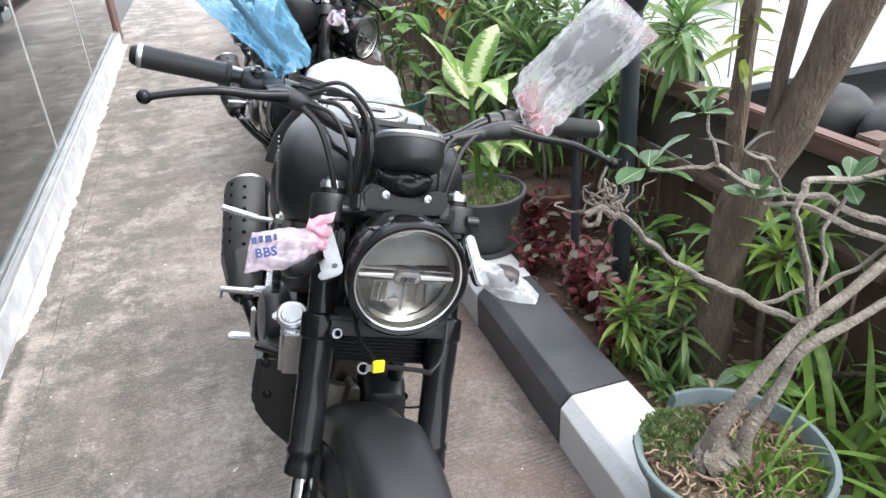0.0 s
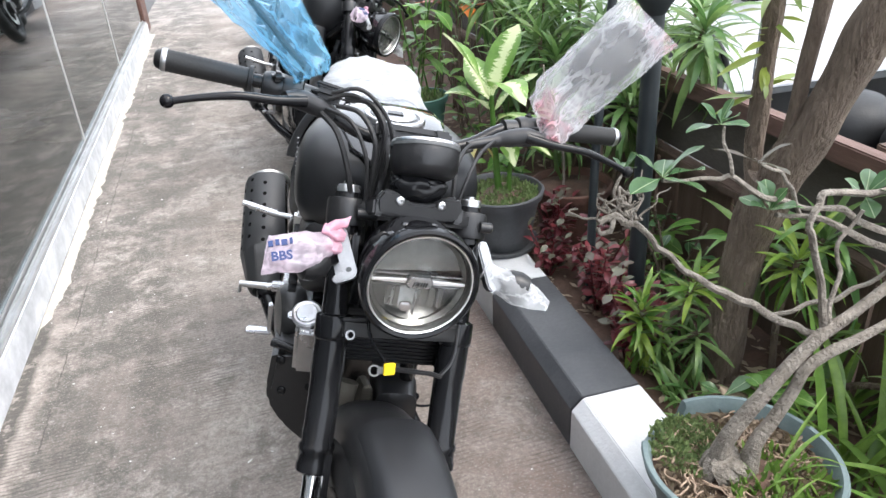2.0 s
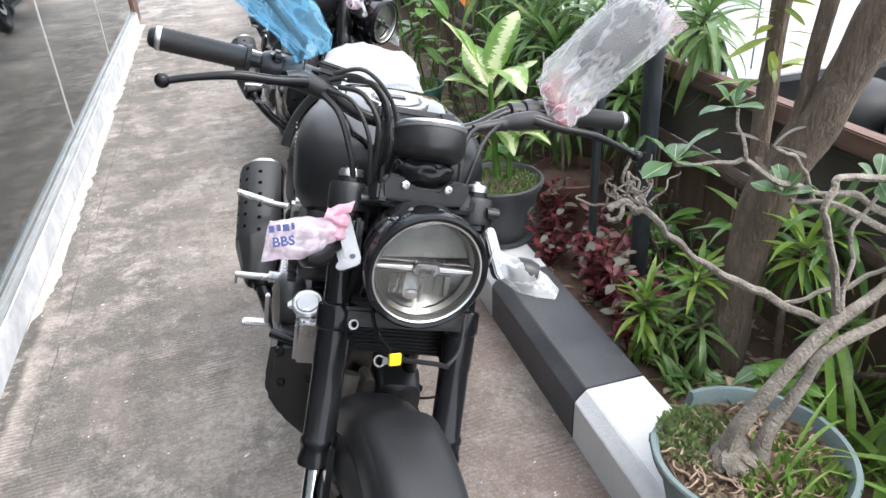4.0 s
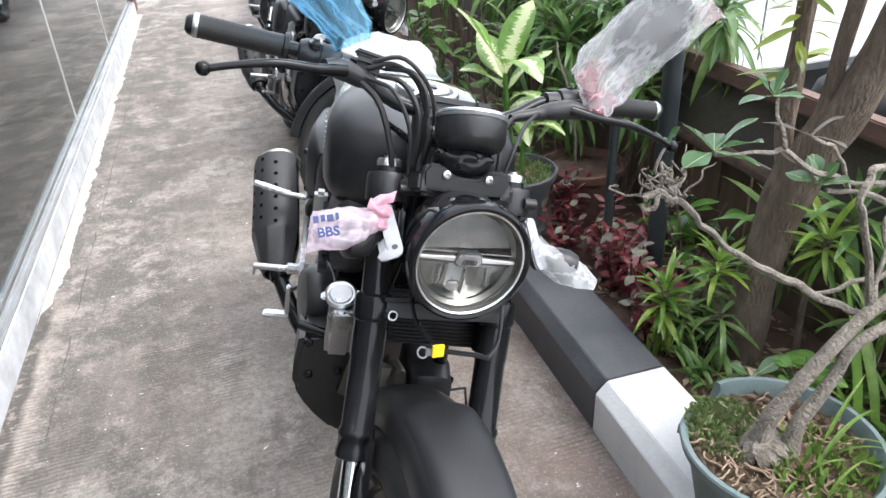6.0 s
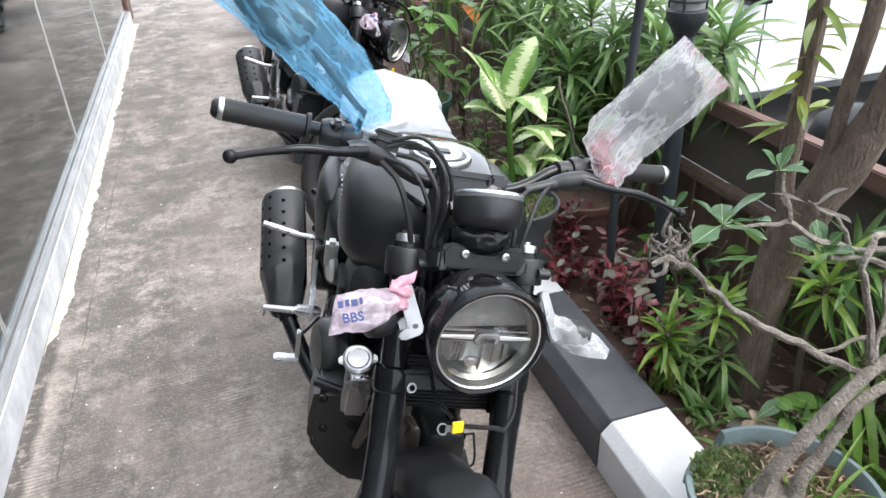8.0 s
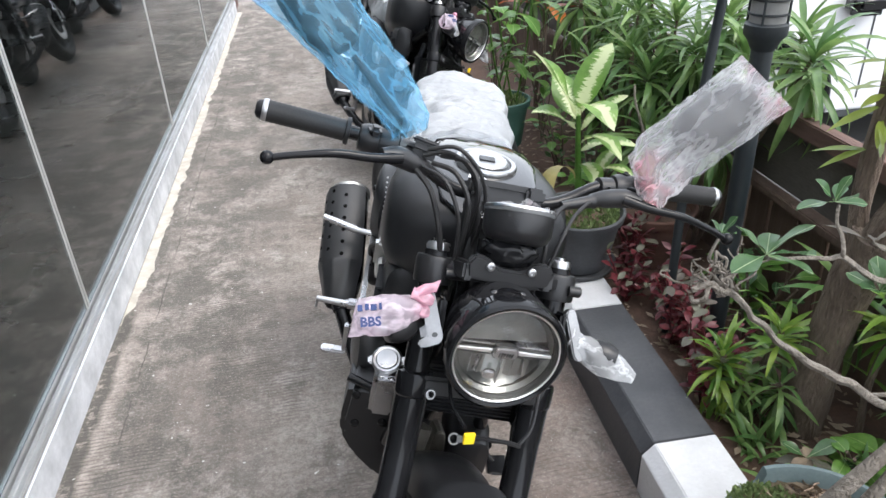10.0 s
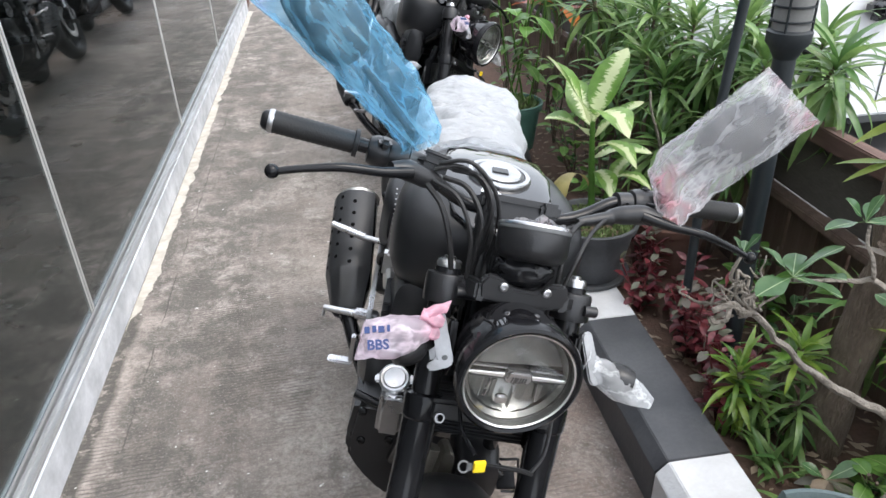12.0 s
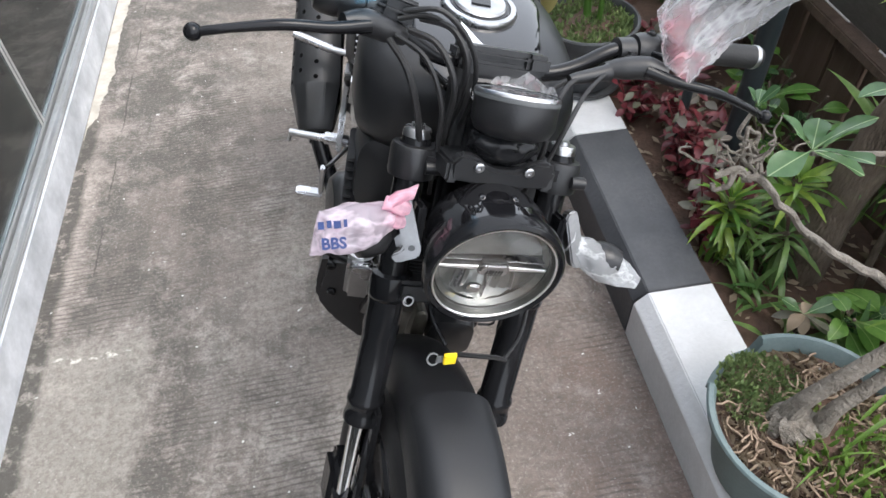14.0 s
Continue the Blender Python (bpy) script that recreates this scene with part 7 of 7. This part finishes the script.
# variegated plant in a dark grey pot
dumb = thing("potted_plant", "variegated green and cream plant in a dark grey pot", "potted plant", group="potted plants along the kerb")
DX, DY = 0.600, 1.245
pot(dumb, DX, DY, 0.172, 0.105, 0.148, 0.205, GREY_POT, 0.010, 0.025)
part("saucer", lathe(bmesh.new(), [(0.09, 0.153), (0.125, 0.156), (0.138, 0.178), (0.132, 0.178), (0.12, 0.166), (0.001, 0.165)], Matrix.Translation((DX, DY, 0)), 40), GREY_POT, dumb)
tufts(dumb, DX, DY, 0.352, 0.135, 1600, MOSS, 51, (0.01, 0.03), 0.009)
rng = random.Random(52)
part("stem", tube(bmesh.new(), [(0.605, 1.27, 0.34), (0.60, 1.29, 0.52), (0.595, 1.30, 0.70)], [0.013, 0.011, 0.008], 12), LEAF_BROAD, dumb)
part("stem", tube(bmesh.new(), [(0.635, 1.25, 0.34), (0.64, 1.25, 0.44), (0.65, 1.24, 0.52)], [0.010, 0.008, 0.006], 12), LEAF_BROAD, dumb)
for base, yaw, pitch, s, kind in (((0.590, 1.30, 0.69), 165, 66, 1.0, 2), ((0.600, 1.31, 0.69), 30, 66, 0.98, 0), ((0.600, 1.295, 0.70), 275, 58, 0.92, 3), ((0.590, 1.30, 0.65), 192, 46, 0.86, 1), ((0.600, 1.30, 0.64), 345, 50, 0.72, 0),
                                  ((0.600, 1.30, 0.57), 340, 28, 0.80, 1), ((0.600, 1.29, 0.60), 298, 52, 0.80, 3), ((0.600, 1.30, 0.66), 100, 60, 0.80, 0), ((0.605, 1.29, 0.52), 285, 40, 0.62, 3), ((0.65, 1.24, 0.50), 318, 58, 0.62, 3),
                                  ((0.65, 1.24, 0.50), 30, 50, 0.5, 1)):
    put_leaf(dumb, DIEF[kind], base, yaw + rng.uniform(-6, 6), pitch, rng.uniform(-10, 10), s)
put_leaf(dumb, DIEF_OLD, (0.592, 1.285, 0.47), 205, 82, 0, 1.0, label="yellowing dry leaf")

# green pot with tall broad-leaved plants and an orange one behind
tallp = thing("potted_plant", "tall green leafy plant in a green plastic pot on the kerb", "potted plant", group="potted plants along the kerb")
GX, GY = 0.635, 2.53
pot(tallp, GX, GY, 0.153, 0.10, 0.135, 0.235, GREEN_POT_FAR, 0.010, 0.025)
tufts(tallp, GX, GY, 0.37, 0.12, 500, MOSS, 61, (0.01, 0.04), 0.012)
rng = random.Random(62)
for i in range(5):
    bx, by = GX + rng.uniform(-.07, .07), GY + rng.uniform(-.06, .06)
    tx, ty, tz = GX + rng.uniform(-.16, .16), GY + rng.uniform(-.10, .18), rng.uniform(0.75, 1.2)
    part("stem", tube(bmesh.new(), [(bx, by, 0.36), ((bx + tx) / 2, (by + ty) / 2, 0.6), (tx, ty, tz)], 0.0045, 8), LEAF_BROAD, tallp)
    for k in range(8):
        put_leaf(tallp, rng.choice(BROAD), Vector((bx, by, 0.36)).lerp(Vector((tx, ty, tz)), 0.3 + 0.1 * k), rng.uniform(0, 360), rng.uniform(0, 60), 0, rng.uniform(0.4, 0.85))
croton = thing("shrub", "shrub with orange and red leaves above dark soil", "shrub")
part("stem", tube(bmesh.new(), [(1.0, 3.05, 0.06), (1.01, 3.06, 0.5), (1.0, 3.05, 0.84)], 0.012, 8), BARK, croton)
for i in range(16):
    put_leaf(croton, ORANGE[0], (1.0 + rng.uniform(-.03, .03), 3.05 + rng.uniform(-.03, .03), 0.70 + 0.012 * i), i * 137, rng.uniform(-10, 60), 0, rng.uniform(1.3, 2.0), label="orange and red leaf")
rng = random.Random(64)
for k, (x, y, h) in enumerate(((0.80, 1.72, 0.40), (0.92, 1.95, 0.48), (0.82, 2.12, 0.42), (0.98, 2.25, 0.55), (0.80, 2.85, 0.55), (0.90, 2.70, 0.62), (0.78, 3.3, 0.6), (0.93, 0.20, 0.18), (1.00, 0.78, 0.30), (1.08, 1.02, 0.36))):
    sh = thing("shrub", "leafy green bedding shrub in the shade", "shrub", group="leafy shrubs in the bed")
    for s in range(5):
        top = Vector((x + rng.uniform(-.10, .10), y + rng.uniform(-.10, .10), h * rng.uniform(0.7, 1.1) + 0.05))
        part("stem", tube(bmesh.new(), [(x, y, 0.07), Vector((x, y, 0.07)).lerp(top, 0.5) + Vector((0.01, 0, 0.02)), top], 0.004, 6, 3), BARK, sh)
        for i in range(7):
            put_leaf(sh, rng.choice(BROAD + ADEN), Vector((x, y, 0.09)).lerp(top, 0.3 + 0.1 * i), i * 137 + rng.uniform(-30, 30), rng.uniform(-10, 55), rng.uniform(-20, 20), rng.uniform(0.35, 0.6))

# old terracotta pot with a bare stem
terr = thing("potted_plant", "old brown terracotta pot with one bare thin stem", "potted plant", group="potted plants along the kerb")
pot(terr, 0.93, 1.36, 0.085, 0.11, 0.15, 0.22, TERRACOTTA, 0.012, 0.03)
part("stem", tube(bmesh.new(), [(0.90, 1.36, 0.27), (0.895, 1.36, 0.42), (0.865, 1.365, 0.58), (0.825, 1.37, 0.70), (0.82, 1.38, 0.76)], [0.006, 0.0055, 0.005, 0.0045, 0.004], 8), BARK_GREY, terr)

# grass and low leaves in the bed
rng = random.Random(71)
for k, (x, y, n) in enumerate(((0.79, 0.33, 22), (0.80, 0.16, 20), (0.90, 0.10, 18), (1.0, -0.05, 20), (1.05, -0.30, 22), (0.95, -0.35, 18), (1.12, 0.12, 14))):
    root = thing("grass_tuft", "tuft of long green grass blades in the bed", "grass", group="grass tufts in the bed")
    for i in range(n):
        put_leaf(root, BRIGHT[i % 3] if k > 2 else DRAC_FAR[i % 4], (x + rng.uniform(-.05, .05), y + rng.uniform(-.05, .05), 0.08), rng.uniform(0, 360), rng.uniform(50, 85), 0, rng.uniform(0.6, 1.1) * (0.7 if k < 2 else 1.0), "grass_blade")
root = thing("seedling", "low seedling with brownish and green leaves", "seedling")
rosette(root, ADEN_GREY + DRYL + ADEN[:1], (0.80, 0.19, 0.20), 12, -20, 45, rng, s=(0.6, 0.9))
part("stem", tube(bmesh.new(), [(0.81, 0.20, 0.07), (0.80, 0.19, 0.20)], 0.004, 8, 1), BARK, root)
bl = thing("grass_tuft", "single bright upright leaf blade by the tree", "grass", group="grass tufts in the bed")
for i in range(3):
    put_leaf(bl, BRIGHT[0], (0.868 + 0.015 * i, -0.075, 0.08), 95 + 90 * i, 84 - 8 * i, 0, 1.2 - 0.3 * i, "grass_blade")
litter = tufts(None, 0.93, 1.0, 0.088, 0.01, 3, LEAF_DRY, 72, (0.004, 0.01), 0.05, name="leaf_litter")
tagged(litter, "dry brown leaf litter on the soil", "leaf litter")
v, f = [], []
for i in range(900):
    p = Vector((rng.uniform(0.68, 1.17), rng.uniform(-0.6, 3.0), 0.090 + rng.uniform(0, 0.012)))
    a, s = rng.uniform(0, 6.28), rng.uniform(0.008, 0.028)
    d, e = Vector((math.cos(a), math.sin(a), rng.uniform(-.2, .2))) * s, Vector((-math.sin(a), math.cos(a), rng.uniform(-.3, .3))) * s * 0.4
    b = len(v)
    v += [tuple(p - d), tuple(p + e), tuple(p + d), tuple(p - e)]
    f.append((b, b + 1, b + 2, b + 3))
litter.data.clear_geometry()
litter.data.from_pydata(v, [], f)

# ---- car park behind the fence ----
car = thing("car", "white parked car seen from its side", "car")
CY = 2.32
side = [(1.55, 0.40), (1.50, 0.62), (1.60, 0.80), (2.55, 0.98), (3.15, 1.42), (4.6, 1.46), (5.35, 1.02), (5.55, 0.72), (5.50, 0.36), (5.1, 0.24), (2.75, 0.22), (2.28, 0.215)]
arch = []
for i in range(11):
    q = radians(5 + 170 * i / 10)
    arch.append((1.98 + 0.31 * math.cos(q), 0.30 + 0.31 * math.sin(q)))
body = [(1.55, 0.40), (1.50, 0.62), (1.60, 0.80), (2.55, 0.98), (2.75, 1.0), (5.0, 1.02), (5.45, 0.95), (5.55, 0.72), (5.50, 0.36), (4.95, 0.24), (2.75, 0.22), (2.30, 0.215)] + arch
bm = prism(bmesh.new(), body, 1.62, Matrix.Translation((0, CY + 0.81, 0)), 0.02)
part("body", bm, CAR_WHITE, car)
bm = prism(bmesh.new(), [(2.66, 1.0), (3.2, 1.44), (4.6, 1.47), (5.1, 1.02)], 1.40, Matrix.Translation((0, CY + 0.82, 0)), 0.03)
part("cabin", bm, CAR_WHITE, car)
bm = prism(bmesh.new(), [(2.82, 1.03), (3.25, 1.38), (3.75, 1.40), (3.75, 1.03)], 0.02, Matrix.Translation((0, CY + 0.115, 0)), 0.004)
part("window", bm, GLOSS_BLACK, car, "dark side window")
bm = prism(bmesh.new(), [(3.82, 1.03), (3.82, 1.40), (4.5, 1.41), (4.85, 1.03)], 0.02, Matrix.Translation((0, CY + 0.115, 0)), 0.004)
part("window", bm, GLOSS_BLACK, car, "dark side window")
for x in (2.46, 3.78):
    part("door_seam", box(bmesh.new(), (0.008, 0.004, 0.66), Matrix.Translation((x, CY - 0.0015, 0.62)), 0), DARK_GREY, car)
bm = box(bmesh.new(), (0.20, 0.12, 0.11), Matrix.Translation((2.36, CY - 0.055, 0.775)), 0.035, 3)
part("side_mirror", bm, GLOSS_BLACK, car, "black door mirror")
part("sill_trim", box(bmesh.new(), (2.5, 0.03, 0.05), Matrix.Translation((3.60, CY + 0.03, 0.205)), 0.01), DARK_GREY, car)
for x in (1.98, 4.65):
    m = along((x, CY + 0.10, 0.28), (x, CY - 0.5, 0.28))
    w = part("wheel", lathe(bmesh.new(), [(0.19, -0.08), (0.19, 0.06), (0.05, 0.075), (0.0005, 0.075)], m, 32), ALU, car)
    part("tyre", lathe(bmesh.new(), [(0.19, -0.09), (0.27, -0.09), (0.295, -0.06), (0.295, 0.06), (0.27, 0.09), (0.19, 0.09)], m, 40, False), RUBBER, w, "black rubber tyre")
bm = tube(bmesh.new(), [(1.98 + 0.31 * math.cos(radians(q)), CY - 0.004, 0.30 + 0.31 * math.sin(radians(q))) for q in range(0, 181, 15)], 0.018, 8, 2)
part("arch_trim", bm, BLACK_PLASTIC, car, "black wheel arch trim")
# dark grey lidded bins just behind the fence
binn = thing("plastic_bin", "dark grey plastic bin with a rounded lid", "bin", Matrix.Translation((1.60, 0.80, -0.02)), "bins behind the fence")
part("body", shell(bmesh.new(), [(-0.12, 0, 0.10, 0, 0.60, 5), (-0.115, 0, 0.12, 0, 0.61, 6), (0.115, 0, 0.12, 0, 0.61, 6), (0.12, 0, 0.10, 0, 0.60, 5)], 28), BIN_GREY, binn)
part("lid", lathe(bmesh.new(), [(0.150, 0.60), (0.152, 0.64), (0.14, 0.68), (0.10, 0.715), (0.0005, 0.73)], None, 32), BIN_GREY, binn, "domed grey lid")
copy_thing(binn, Matrix.Translation((1.66, 0.50, -0.02)))
